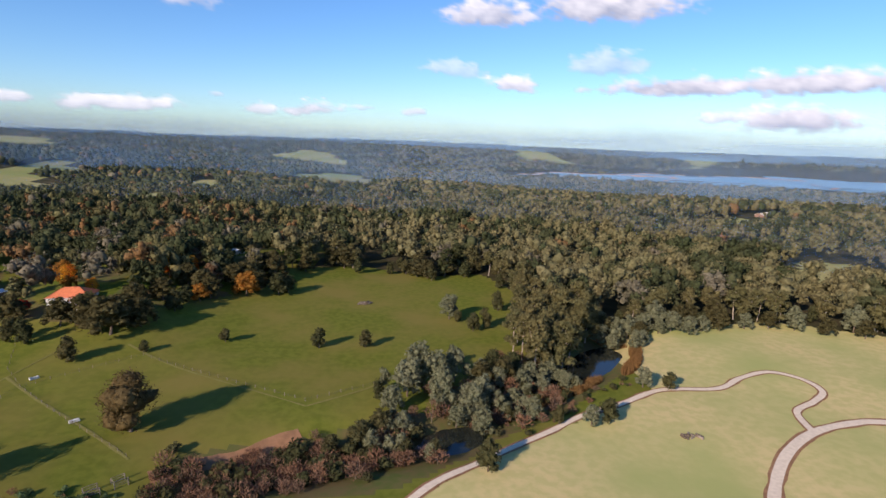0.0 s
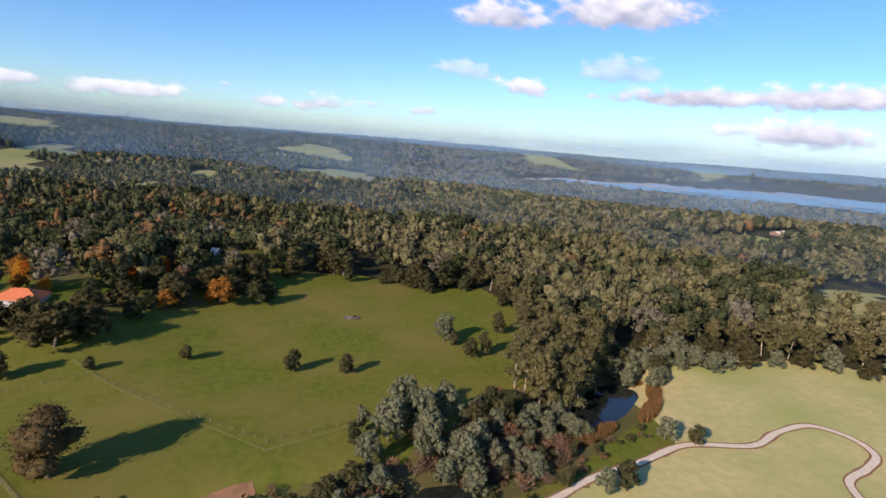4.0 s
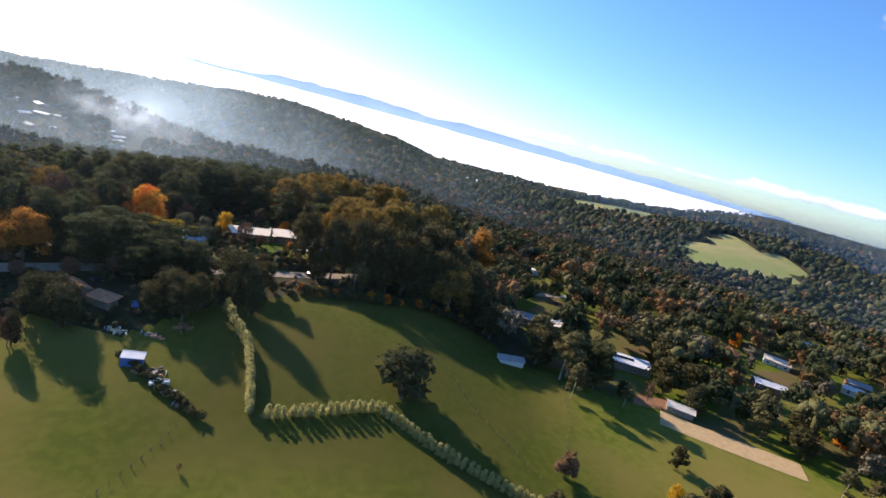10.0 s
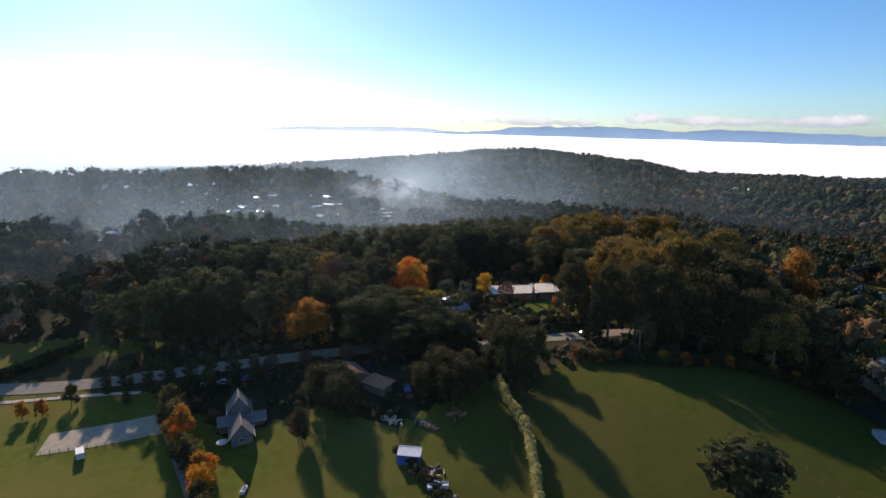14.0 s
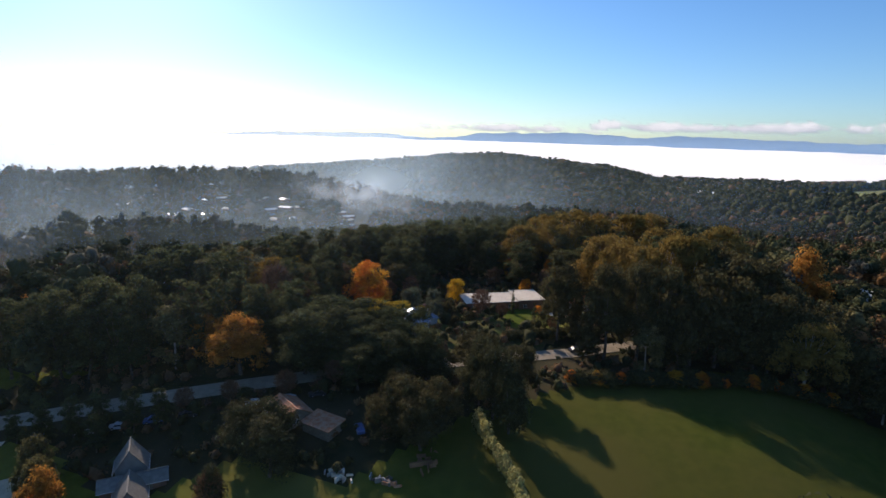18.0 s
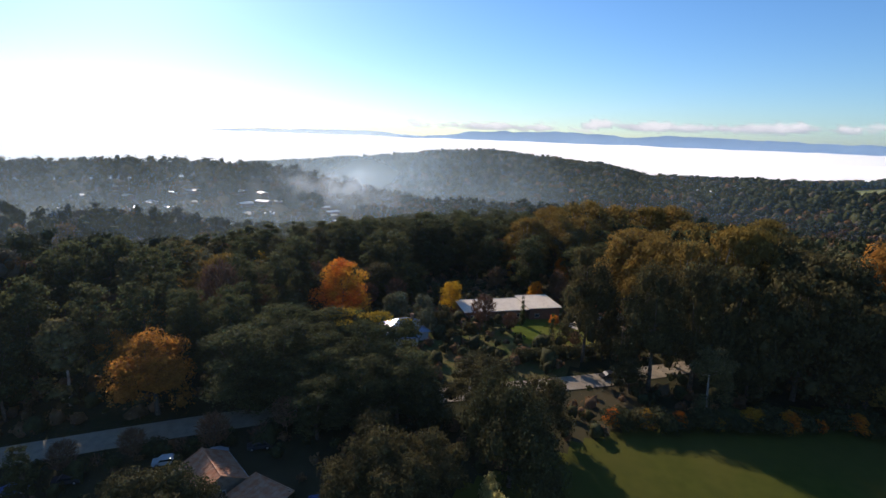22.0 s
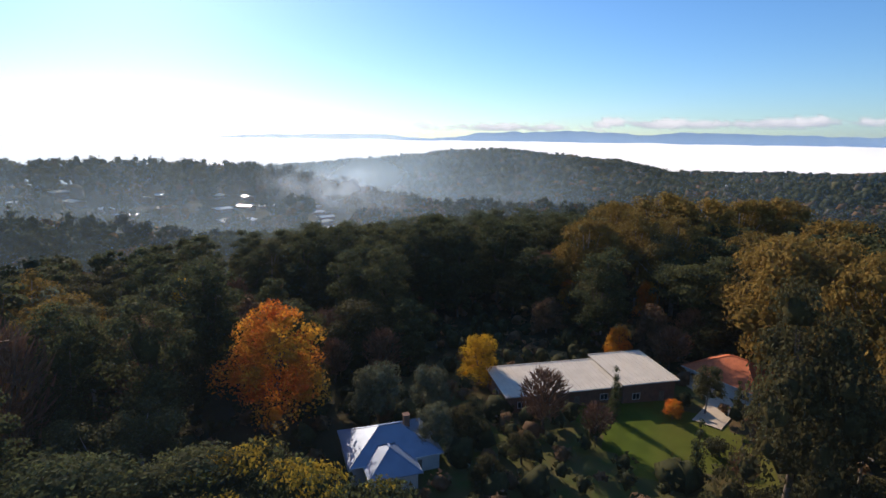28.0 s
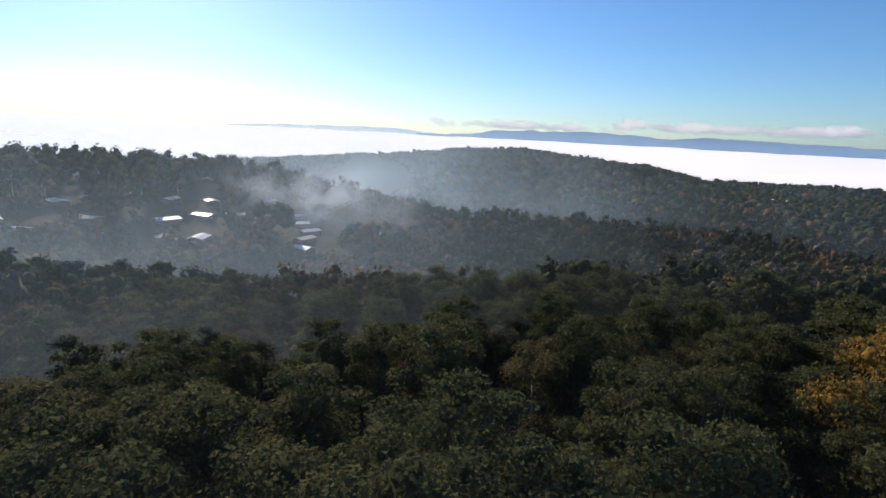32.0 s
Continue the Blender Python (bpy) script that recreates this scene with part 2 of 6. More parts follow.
def lake_mask(x, y):
    best = np.full(np.shape(x), 9.0)
    for cx, cy, a, b, turn in LAKES:
        c, s = math.cos(radians(turn)), math.sin(radians(turn))
        dx, dy = x - cx, y - cy
        u, v = (dx * c + dy * s) / a, (dy * c - dx * s) / b
        w = 1 + 0.16 * np.sin(np.arctan2(v, u) * 5 + cx) + 0.1 * np.sin(np.arctan2(v, u) * 9)
        best = np.minimum(best, np.hypot(u, v) / w)
    return best


def height(x, y):
    x, y = np.asarray(x, float), np.asarray(y, float)
    so = sm(60, 0, y)
    z = sm(-95, -200, x) * (12 * so + 5 * (1 - so))
    z = z - 5.5 * sm(-75, -15, x) * np.exp(-(line_distance(x, y, CREEK) / 13) ** 2)
    z = z - 46 * sm(-330, -800, x) * (1 - 0.75 * sm(-300, -480, y))
    z = z - 34 * sm(260, 1300, y)
    z = z - 38 * sm(-470, -760, y)
    r, b = np.hypot(x, y + 20), np.degrees(np.arctan2(-x, y + 20))
    crest, rim = np.interp(b, CREST_AT, CREST), np.interp(b, RIM_AT, RIM)
    k = sm(900, 1700, r)
    z = z * (1 - k) + crest * k
    k = sm(1850, 3500, r)
    z = z * (1 - k) + rim * k
    z = z - 60 * sm(62, 75, b) * sm(1850, 2300, r)
    z = np.where((y > 900) & (b < 0), np.maximum(z, -50), z)
    for cx, cy, rise, sx, sy, turn in HILLS:
        c, s = math.cos(radians(turn)), math.sin(radians(turn))
        dx, dy = x - cx, y - cy
        z = z + rise * np.exp(-((dx * c + dy * s) / sx) ** 2 - ((dy * c - dx * s) / sy) ** 2)
    z = z + sm(350, 900, r) * (4 * np.sin(x / 170 + 1.3) * np.cos(y / 210) + 3 * np.sin((x + y) / 97))
    z = z + 0.25 * np.sin(x / 19 + y / 31) * np.cos(y / 23)
    return z + (np.minimum(z, LAKE_Z - 8) - z) * sm(1.12, 0.9, lake_mask(x, y))


def ground_z(x, y):
    return float(height(x, y))


CLEAR = [(-141, 165), (-111, 160), (-86, 188), (-53, 234), (-37, 282), (-11, 298), (33, 281), (62, 287), (78, 246), (72, 182),
         (128, 186), (166, 192), (207, 194), (262, 170), (420, 120), (420, -420), (-50, -300), (-110, -226), (-128, -200), (-131, -170),
         (-140, -152), (-130, -118), (-150, -104), (-152, -78), (-180, -62), (-205, -40), (-226, -16), (-238, 8), (-229, 30), (-216, 46),
         (-195, 80), (-187, 118), (-176, 150)]
# fields and gardens within the woods: centre, half sizes, turn
FIELDS = [(-258, -62, 20, 13, 45), (-135, -225, 12, 60, 28), (-170, 205, 16, 30, 20), (-765, 1060, 150, 95, 124), (-770, 1235, 90, 70, 124), (-425, 880, 120, 50, 118),
          (-300, 680, 110, 38, 116), (-370, 1040, 200, 48, 112), (-180, 1380, 190, 150, 98), (5, 1030, 120, 45, 90), (-130, 800, 90, 40, 99), (390, 590, 130, 75, 30), (315, 300, 60, 45, 40),
          (-1100, 640, 200, 130, 140), (-560, 620, 70, 30, 130), (-1380, 1960, 330, 190, 122), (-1500, 480, 260, 110, 100), (-400, 2300, 420, 160, 100), (700, 2900, 500, 120, 90), (1500, 2700, 400, 120, 60)]
ROAD = [(-40, -360), (-88, -268), (-113, -220), (-131, -184), (-166, -133), (-222, -53), (-237, -35), (-260, -9), (-300, 40), (-345, 110)]


def inside(x, y, poly):
    hit = np.zeros(np.shape(x), bool)
    for (ax, ay), (bx, by) in zip(poly, poly[1:] + poly[:1]):
        cross = (ay > y) != (by > y)
        hit ^= cross & (x < (bx - ax) * (y - ay) / ((by - ay) or 1e-9) + ax)
    return hit


def in_field(x, y, grow=1.0):
    hit = np.zeros(np.shape(x), bool)
    for cx, cy, a, b, turn in FIELDS:
        c, s = math.cos(radians(turn)), math.sin(radians(turn))
        u, v = ((x - cx) * c + (y - cy) * s) / a, ((y - cy) * c - (x - cx) * s) / b
        q = np.arctan2(v, u)
        hit |= u * u + v * v < 0.72 * grow * (1 + 0.32 * np.sin(3 * q + cx) + 0.22 * np.sin(5 * q + cy) + 0.12 * np.sin(9 * q))
    return hit


def steps(lo, hi, fine, reach):
    inner = np.arange(lo, hi + fine, fine)
    out, s, d = [], fine, 0.0
    while d < reach:
        s *= 1.13
        s = min(s, 60)
        d += s
        out.append(d)
    return np.concatenate([(lo - np.array(out))[::-1], inner, inner[-1] + np.array(out)])


gx, gy = steps(-420, 270, 2.3, 4600), steps(-300, 320, 2.3, 4600)
GX, GY = np.meshgrid(gx, gy)
GZ = height(GX, GY)
nx, ny = len(gx), len(gy)
ids = np.arange(nx * ny).reshape(ny, nx)
quads = np.stack([ids[:-1, :-1], ids[:-1, 1:], ids[1:, 1:], ids[1:, :-1]], -1).reshape(-1, 4)
mx, my = (GX[:-1, :-1] + GX[1:, 1:]).ravel() / 2, (GY[:-1, :-1] + GY[1:, 1:]).ravel() / 2
slot = np.full(len(mx), 4)
wob = 3 * np.sin(mx / 9) + 3 * np.cos(my / 11)
op = inside(mx, my, CLEAR) | ((line_distance(mx, my, CLEAR + CLEAR[:1]) < 7) & (my > 60))
bend = 7 * np.sin(my / 23) + 5 * np.sin(my / 9 + 1) + 3 * np.sin(mx / 6)
slot[op] = 0
slot[op & (line_distance(mx, my, CREEK[1:]) < 16 + wob)] = 3
slot[op & (mx > 10 + bend * (my < 40)) & (my < np.interp(mx, [14, 22, 38, 64, 93, 112, 134], [55, 67, 80, 98, 115, 126, 128])) & (my > -300)] = 2
slot[op & (mx > 108) & (my > 125)] = 2
town = (mx < np.where(my > 150, -40, -120)) & (mx > -440) & (my > 60) & (my < 430) & ~op
lawn = np.sin(mx / 15 + 1) * np.cos(my / 13) + 0.6 * np.sin((mx + my) / 8)
slot[town] = 3
slot[(np.hypot(mx + 252, my + 76) < 34 + wob) & ~op] = 3
slot[town & (lawn > -0.1)] = 1
slot[in_field(mx, my)] = 0
slot[in_field(mx, my) & (np.hypot(mx, my) > 400)] = 6
slot[in_field(mx, my) & (my < 0) & (mx < -200)] = 1
lm = lake_mask(mx, my)
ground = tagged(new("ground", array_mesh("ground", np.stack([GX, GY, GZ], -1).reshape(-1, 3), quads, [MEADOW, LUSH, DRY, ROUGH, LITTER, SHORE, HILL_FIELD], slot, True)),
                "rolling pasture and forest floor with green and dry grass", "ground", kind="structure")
# Share of the paddock darkening at each point, fading out at its edges.
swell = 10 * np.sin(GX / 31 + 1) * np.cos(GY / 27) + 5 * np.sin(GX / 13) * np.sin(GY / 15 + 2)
paddock_dark = np.clip((-70 - GX + swell) / 60, 0, 1) * np.clip((95 - GY + swell) / 45, 0, 1) * np.clip((GY + 100 + swell) / 50, 0, 1)
ground.data.attributes.new("paddock_dark", "FLOAT", "POINT").data.foreach_set("value", paddock_dark.ravel())


def ribbon(name, line, width, mat, lift, wobble=0.0, start=None):
    """A strip along a line, laid on the ground."""
    pts = [Vector((*p, 0)) for p in line]
    fine = []
    for i in range(len(pts) - 1):
        p0, p1, p2, p3 = pts[max(i - 1, 0)], pts[i], pts[i + 1], pts[min(i + 2, len(pts) - 1)]
        n = max(2, int((p2 - p1).length / 2.0))
        for k in range(n):
            t = k / n
            fine.append(0.5 * ((2 * p1) + (p2 - p0) * t + (2 * p0 - 5 * p1 + 4 * p2 - p3) * t * t + (3 * p1 - p0 - 3 * p2 + p3) * t ** 3))
    fine.append(pts[-1])
    v, f = [], []
    for i, p in enumerate(fine):
        d = (fine[min(i + 1, len(fine) - 1)] - fine[max(i - 1, 0)]).normalized()
        side = Vector((-d.y, d.x, 0))
        w = width / 2 * (1 + wobble * noise.noise(p * 0.15))
        for s in (-1, -0.5, 0, 0.5, 1):
            q = p + side * w * s
            v.append((q.x, q.y, ground_z(q.x, q.y) + lift + (0.03 if abs(s) < 1 else 0)))
        if i:
            a = 5 * (i - 1)
            for k in range(4):
                f.append((a + k, a + k + 1, a + k + 6, a + k + 5))
    return link_mesh(name, v, f, mat, smooth=True)


def patch(cx, cy, a, b, turn, z=None, lift=0.1, n=40, ragged=0.12, seed=0, power=2.0):
    """A flat or draped patch with an uneven outline; verts and faces."""
    v, f = [], []
    rings = 8
    for r in range(rings + 1):
        for k in range(n):
            t = 2 * math.pi * k / n
            w = 1 + ragged * noise.noise(Vector((2.2 * math.cos(t), 2.2 * math.sin(t), seed)))
            cc, ss = math.cos(t), math.sin(t)
            q = (abs(cc) ** power + abs(ss) ** power) ** (-1 / power)
            u, s = a * q * cc * w * r / rings, b * q * ss * w * r / rings
            x = cx + u * math.cos(radians(turn)) - s * math.sin(radians(turn))
            y = cy + u * math.sin(radians(turn)) + s * math.cos(radians(turn))
            v.append((x, y, ground_z(x, y) + lift if z is None else z))
    for r in range(rings):
        for k in range(n):
            i, j = r * n + k, r * n + (k + 1) % n
            f.append((i, j, j + n, i + n))
    return v, f


road = tagged(new("road", ribbon("road", ROAD, 6.4, ASPHALT, 0.16)), "grey two-lane country road between grass verges", "road", kind="structure")

# ---------------------------------------------------------------- trees
T = (1 + 5 ** 0.5) / 2
ICO_V = np.array([(-1, T, 0), (1, T, 0), (-1, -T, 0), (1, -T, 0), (0, -1, T), (0, 1, T), (0, -1, -T), (0, 1, -T), (T, 0, -1), (T, 0, 1), (-T, 0, -1), (-T, 0, 1)]) / math.hypot(1, T)
ICO_F = np.array([(0, 11, 5), (0, 5, 1), (0, 1, 7), (0, 7, 10), (0, 10, 11), (1, 5, 9), (5, 11, 4), (11, 10, 2), (10, 7, 6), (7, 1, 8),
                  (3, 9, 4), (3, 4, 2), (3, 2, 6), (3, 6, 8), (3, 8, 9), (4, 9, 5), (2, 4, 11), (6, 2, 10), (8, 6, 7), (9, 8, 1)])


def unit(a):
    return a / np.maximum(np.linalg.norm(a, axis=-1, keepdims=True), 1e-9)


def leaves(rng, lumps, count, size, long=1.0, spread=0.25):
    """Small leaf sprays over the skins of the lumps (x, y, z, r, flat)."""
    lumps = np.array(lumps, float)
    share = lumps[:, 3] ** 2
    pick = rng.choice(len(lumps), count, p=share / share.sum())
    d = rng.normal(size=(count, 3))
    d[:, 2] = np.where(d[:, 2] < -0.6, -d[:, 2], d[:, 2])
    d = unit(d)
    r = lumps[pick, 3:4]
    c = lumps[pick, :3] + d * r * (1 - spread / 2 + spread * rng.random((count, 1))) * np.stack([np.ones(count), np.ones(count), lumps[pick, 4]], 1)
    n = unit(d + 0.6 * rng.normal(size=(count, 3)))
    a = unit(np.cross(n, rng.normal(size=(count, 3))))
    b = np.cross(n, a)
    s = size * (0.55 + 0.9 * rng.random((count, 1)))
    a, b = a * s * long, b * s
    v = np.stack([c - a * 0.9 - b * 0.5, c + a * 0.8 - b * 0.7 + n * s * 0.15, c + a * 0.15 + b * 0.95 - n * s * 0.1], 1).reshape(-1, 3)
    return v, np.arange(count * 3).reshape(-1, 3)


def cores(rng, lumps, size=0.82, rough=0.22):
    v, f = [], []
    for i, (x, y, z, r, flat) in enumerate(lumps):
        w = ICO_V * (1 + rough * rng.normal(size=(12, 1))) * r * size
        w[:, 2] *= flat
        v.append(w + (x, y, z))
        f.append(ICO_F + 12 * i)
    return np.concatenate(v), np.concatenate(f)


def tubes(rods, sides=5):
    """Tapered limbs (from, to, radius, radius)."""
    v, f = [], []
    for p, q, r0, r1 in rods:
        p, q = Vector(p), Vector(q)
        t = (q - p).to_track_quat("Z", "Y").to_matrix()
        b = len(v)
        for o, r in ((p, r0), (q, r1)):
            for k in range(sides):
                a = 2 * math.pi * k / sides
                v.append(tuple(o + t @ Vector((r * math.cos(a), r * math.sin(a), 0))))
        for k in range(sides):
            f.append((b + k, b + (k + 1) % sides, b + sides + (k + 1) % sides, b + sides + k))
        f.append(tuple(range(b + sides, b + 2 * sides)))
    return v, f


def shape(kind, rng):
    """Lumps of the crown, limbs and height of one tree of that kind, about true size."""
    L, rods = [], []
    ring = lambda: rng.random() * 2 * math.pi
    if kind == "gum":
        h, trunk = 19, (0.34, 0.14)
        for i in range(24):
            a, r = ring(), 3.9 * math.sqrt(rng.random())
            z = h * (0.98 - 0.24 * (r / 3.9) ** 1.5 - 0.50 * rng.random() ** 1.3)
            L.append((r * math.cos(a), r * math.sin(a), z - 1.2, 1.2 + 1.0 * rng.random(), 0.8))
    elif kind == "spreading_gum":
        h, trunk = 17, (0.5, 0.2)
        for i in range(34):
            a, t = ring(), (i + rng.random()) / 34
            r = 6.8 * math.sqrt(max(0.0, 1 - (1 - 1.12 * t) ** 2)) * (0.8 + 0.25 * rng.random())
            z = h * (0.93 - 0.62 * t ** 1.25) + 0.5 * rng.normal()
            L.append((r * math.cos(a), r * math.sin(a), z, 1.2 + 1.2 * rng.random(), 0.72))
        L += [(0, 0, h * 0.66, 4.4, 0.75), (1.5, -1, h * 0.5, 4.0, 0.8), (-1.5, 1, h * 0.52, 4.0, 0.8)]
    elif kind == "pine":
        h, trunk = 21, (0.4, 0.16)
        for i in range(24):
            t = (i + rng.random()) / 24
            z = h * (0.2 + 0.76 * t)
            w = 4.7 * math.sqrt(max(0.12, 1 - ((t - 0.42) / 0.66) ** 2)) * (0.72 + 0.5 * rng.random())
            a, r = i * 2.4 + rng.random(), w * (0.5 + 0.38 * rng.random())
            L.append((r * math.cos(a), r * math.sin(a), z - 0.9, 1.15 + 1.0 * rng.random(), 0.7))
        L += [(0, 0, h * 0.62, 2.6, 1.6), (0, 0, h * 0.34, 2.6, 1.4)]
    elif kind in ("round", "oval"):
        h, trunk = (8.5, (0.25, 0.12)) if kind == "round" else (17, (0.55, 0.25))
        w = 2.9 if kind == "round" else 6.0
        for i in range(10 if kind == "round" else 18):
            t = (i + 0.5) / (10 if kind == "round" else 18)
            z = h * ((0.14 if kind == "round" else 0.09) + 0.74 * t)
            a, r = ring(), w * 0.62 * math.sqrt(max(0.05, 1 - (2 * t - 0.85) ** 2))
            L.append((r * math.cos(a), r * math.sin(a), z, w * (0.42 + 0.16 * rng.random()), 1.0))
        L.append((0, 0, h * 0.48, w * 0.75, h / w / 2.6))
    elif kind == "broad":
        h, trunk = 12, (0.4, 0.18)
        for i in range(30):
            a, t = ring(), (i + rng.random()) / 30
            r = 4.6 * math.sqrt(max(0.05, 1 - (1 - 1.25 * t) ** 2)) * (0.7 + 0.32 * rng.random())
            L.append((r * math.cos(a), r * math.sin(a), h * (0.92 - 0.72 * t) + 0.4 * rng.normal(), 1.0 + 0.9 * rng.random(), 0.85))
        L += [(0, 0, h * 0.62, 3.2, 0.9), (0, 0, h * 0.38, 3.2, 0.8)]
    elif kind == "autumn":
        h, trunk = 13, (0.35, 0.14)
        for i in range(26):
            t = (i + 0.5) / 26
            z = h * (0.20 + 0.72 * t)
            a, r = i * 2.4 + 0.8 * rng.random(), 4.5 * math.sqrt(max(0.04, 1 - ((t - 0.3) / 0.74) ** 2)) * (0.45 + 0.45 * rng.random())
            L.append((r * math.cos(a), r * math.sin(a), z, 1.15 + 0.9 * rng.random() * (1.15 - 0.5 * t), 0.95))
    elif kind == "narrow":
        h, trunk = 8, (0.15, 0.08)
        for i in range(6):
            L.append((0.1 * rng.normal(), 0.1 * rng.normal(), h * (0.12 + 0.145 * i), 0.95 - 0.11 * i, 1.15))
    elif kind == "hedge":
        h, trunk = 5, (0.14, 0.08)
        for i in range(4):
            L.append((0.15 * rng.normal(), 0.15 * rng.normal(), 0.9 + 1.05 * i, 1.35 - 0.16 * i, 0.95))
    elif kind == "fan":
        h, trunk = 15, (0.55, 0.3)
        for i in range(22):
            a, r = ring(), 8.6 * math.sqrt(rng.random())
            z = h * (0.97 - 0.18 * (r / 8.6) ** 2 - 0.45 * rng.random() ** 2)
            L.append((r * math.cos(a), r * math.sin(a), z - 1, 1.9 + 0.9 * rng.random(), 0.42))
        L.append((0, 0, h * 0.5, 5.2, 0.8))
    else:
        h, trunk = 2.4, (0.1, 0.05)
        for i in range(4):
            a, r = ring(), 0.9 * rng.random()
            L.append((r * math.cos(a), r * math.sin(a), 0.7 + 0.9 * rng.random(), 0.75 + 0.4 * rng.random(), 0.85))
    bend = Vector((0.5 * rng.normal(), 0.5 * rng.normal(), 0)) * h / 20
    fork = Vector((0, 0, h * (0.5 if "gum" in kind else 0.35))) + bend
    rods.append(((0, 0, -0.5), tuple(fork), trunk[0], trunk[1] * 1.2))
    tips = sorted(L, key=lambda q: -q[2])[:10 if "gum" in kind else 0 if kind == "fan" else 5]
    for q in tips:
        mid = fork.lerp(Vector(q[:3]), 0.5) + Vector((0, 0, -0.06 * h))
        rods.append((tuple(fork), tuple(mid), trunk[1], trunk[1] * 0.6))
        rods.append((tuple(mid), q[:3], trunk[1] * 0.6, trunk[1] * 0.2))
    return L, rods, h


def bare_crown(rng, h, w, count, size):
    """A leafless crown: fine twigs fanning out of the limbs."""
    a = rng.random(count) * 2 * math.pi
    t = rng.random(count)
    r = w * np.sqrt(rng.random(count)) * np.sqrt(np.clip(1.05 - (2 * t - 1) ** 2, 0, 1))
    c = np.stack([r * np.cos(a), r * np.sin(a), h * (0.28 + 0.7 * t)], 1)
    d = unit(np.stack([np.cos(a) * r / w, np.sin(a) * r / w, 0.7 + 0.5 * rng.random(count)], 1) + 0.35 * rng.normal(size=(count, 3)))
    s = size * (0.6 + 0.8 * rng.random((count, 1)))
    side = unit(np.cross(d, rng.normal(size=(count, 3)))) * 0.045 * (1 + size)
    v = np.stack([c - d * s * 0.5 - side, c - d * s * 0.5 + side, c + d * s * 0.5], 1).reshape(-1, 3)
    return v, np.arange(count * 3).reshape(-1, 3)


# kind: shape, leaves, bark, category, label
KINDS = {
    "gum_tree": ("gum", L_GUM, PALE_BARK, "tree", "tall olive-green gum tree with a pale trunk"),
    "bronze_gum_tree": ("spreading_gum", L_AMBERGUM, PALE_BARK, "tree", "spreading gum tree with bronze-tinted clumped foliage"),
    "pine_tree": ("pine", L_PINE, BARK, "tree", "tall dark green pine tree with dense needles"),
    "bushy_tree": ("round", L_ROUND, BARK, "tree", "rounded dense bushy tree standing in grass"),
    "oval_tree": ("oval", L_OVAL, BARK, "tree", "large dense oval tree with brownish green foliage"),
    "broadleaf_tree": ("broad", L_GREEN, BARK, "tree", "broad dark green leafy tree"),
    "wattle_tree": ("broad", L_SILVER, BARK, "tree", "silver-grey wattle tree with feathery foliage"),
    "orange_tree": ("autumn", L_ORANGE, BARK, "tree", "autumn tree with bright orange leaves"),
    "red_tree": ("broad", L_RED, BARK, "tree", "autumn tree with dark red leaves"),
    "amber_tree": ("broad", L_AMBER, BARK, "tree", "autumn tree with amber brown leaves"),
    "turning_tree": ("broad", L_TURN, BARK, "tree", "tree with olive-green leaves turning yellow"),
    "yellow_tree": ("autumn", L_YELLOW, BARK, "tree", "autumn tree with bright yellow leaves"),
    "russet_tree": ("broad", L_RUSSET, BARK, "tree", "autumn tree with thin russet leaves"),
    "bare_tree": ("bare", L_TWIG, BARK, "tree", "leafless tree with fine grey-brown twigs"),
    "cypress_tree": ("narrow", L_PINE, BARK, "tree", "narrow dark green pencil cypress"),
    "cedar_tree": ("fan", L_PINE, BARK, "tree", "broad dark cedar with flat layered branches"),
    "golden_cypress": ("fan", L_GOLD, BARK, "tree", "broad dark cypress with golden flat sprays on top"),
    "hedge_conifer": ("hedge", L_HEDGE, BARK, "conifer", "small pale green conifer in a hedge row"),
    "shrub": ("shrub", L_ROUND, BARK, "shrub", "low dense green shrub"),
    "nettle_clump": ("shrub", L_NETTLE, BARK, "shrub", "low bright green clump of nettles and bracken"),
    "bare_shrub": ("bare_low", L_TWIG, BARK, "shrub", "leafless reddish-brown shrub of fine twigs"),
}
COUNTS = {"gum": (700, 0.48), "spreading_gum": (1100, 0.5), "pine": (760, 0.5), "round": (480, 0.36), "oval": (1300, 0.45), "broad": (760, 0.42),
          "autumn": (820, 0.42), "narrow": (160, 0.25), "hedge": (170, 0.28), "fan": (900, 0.6), "shrub": (90, 0.28)}
STORE = {}


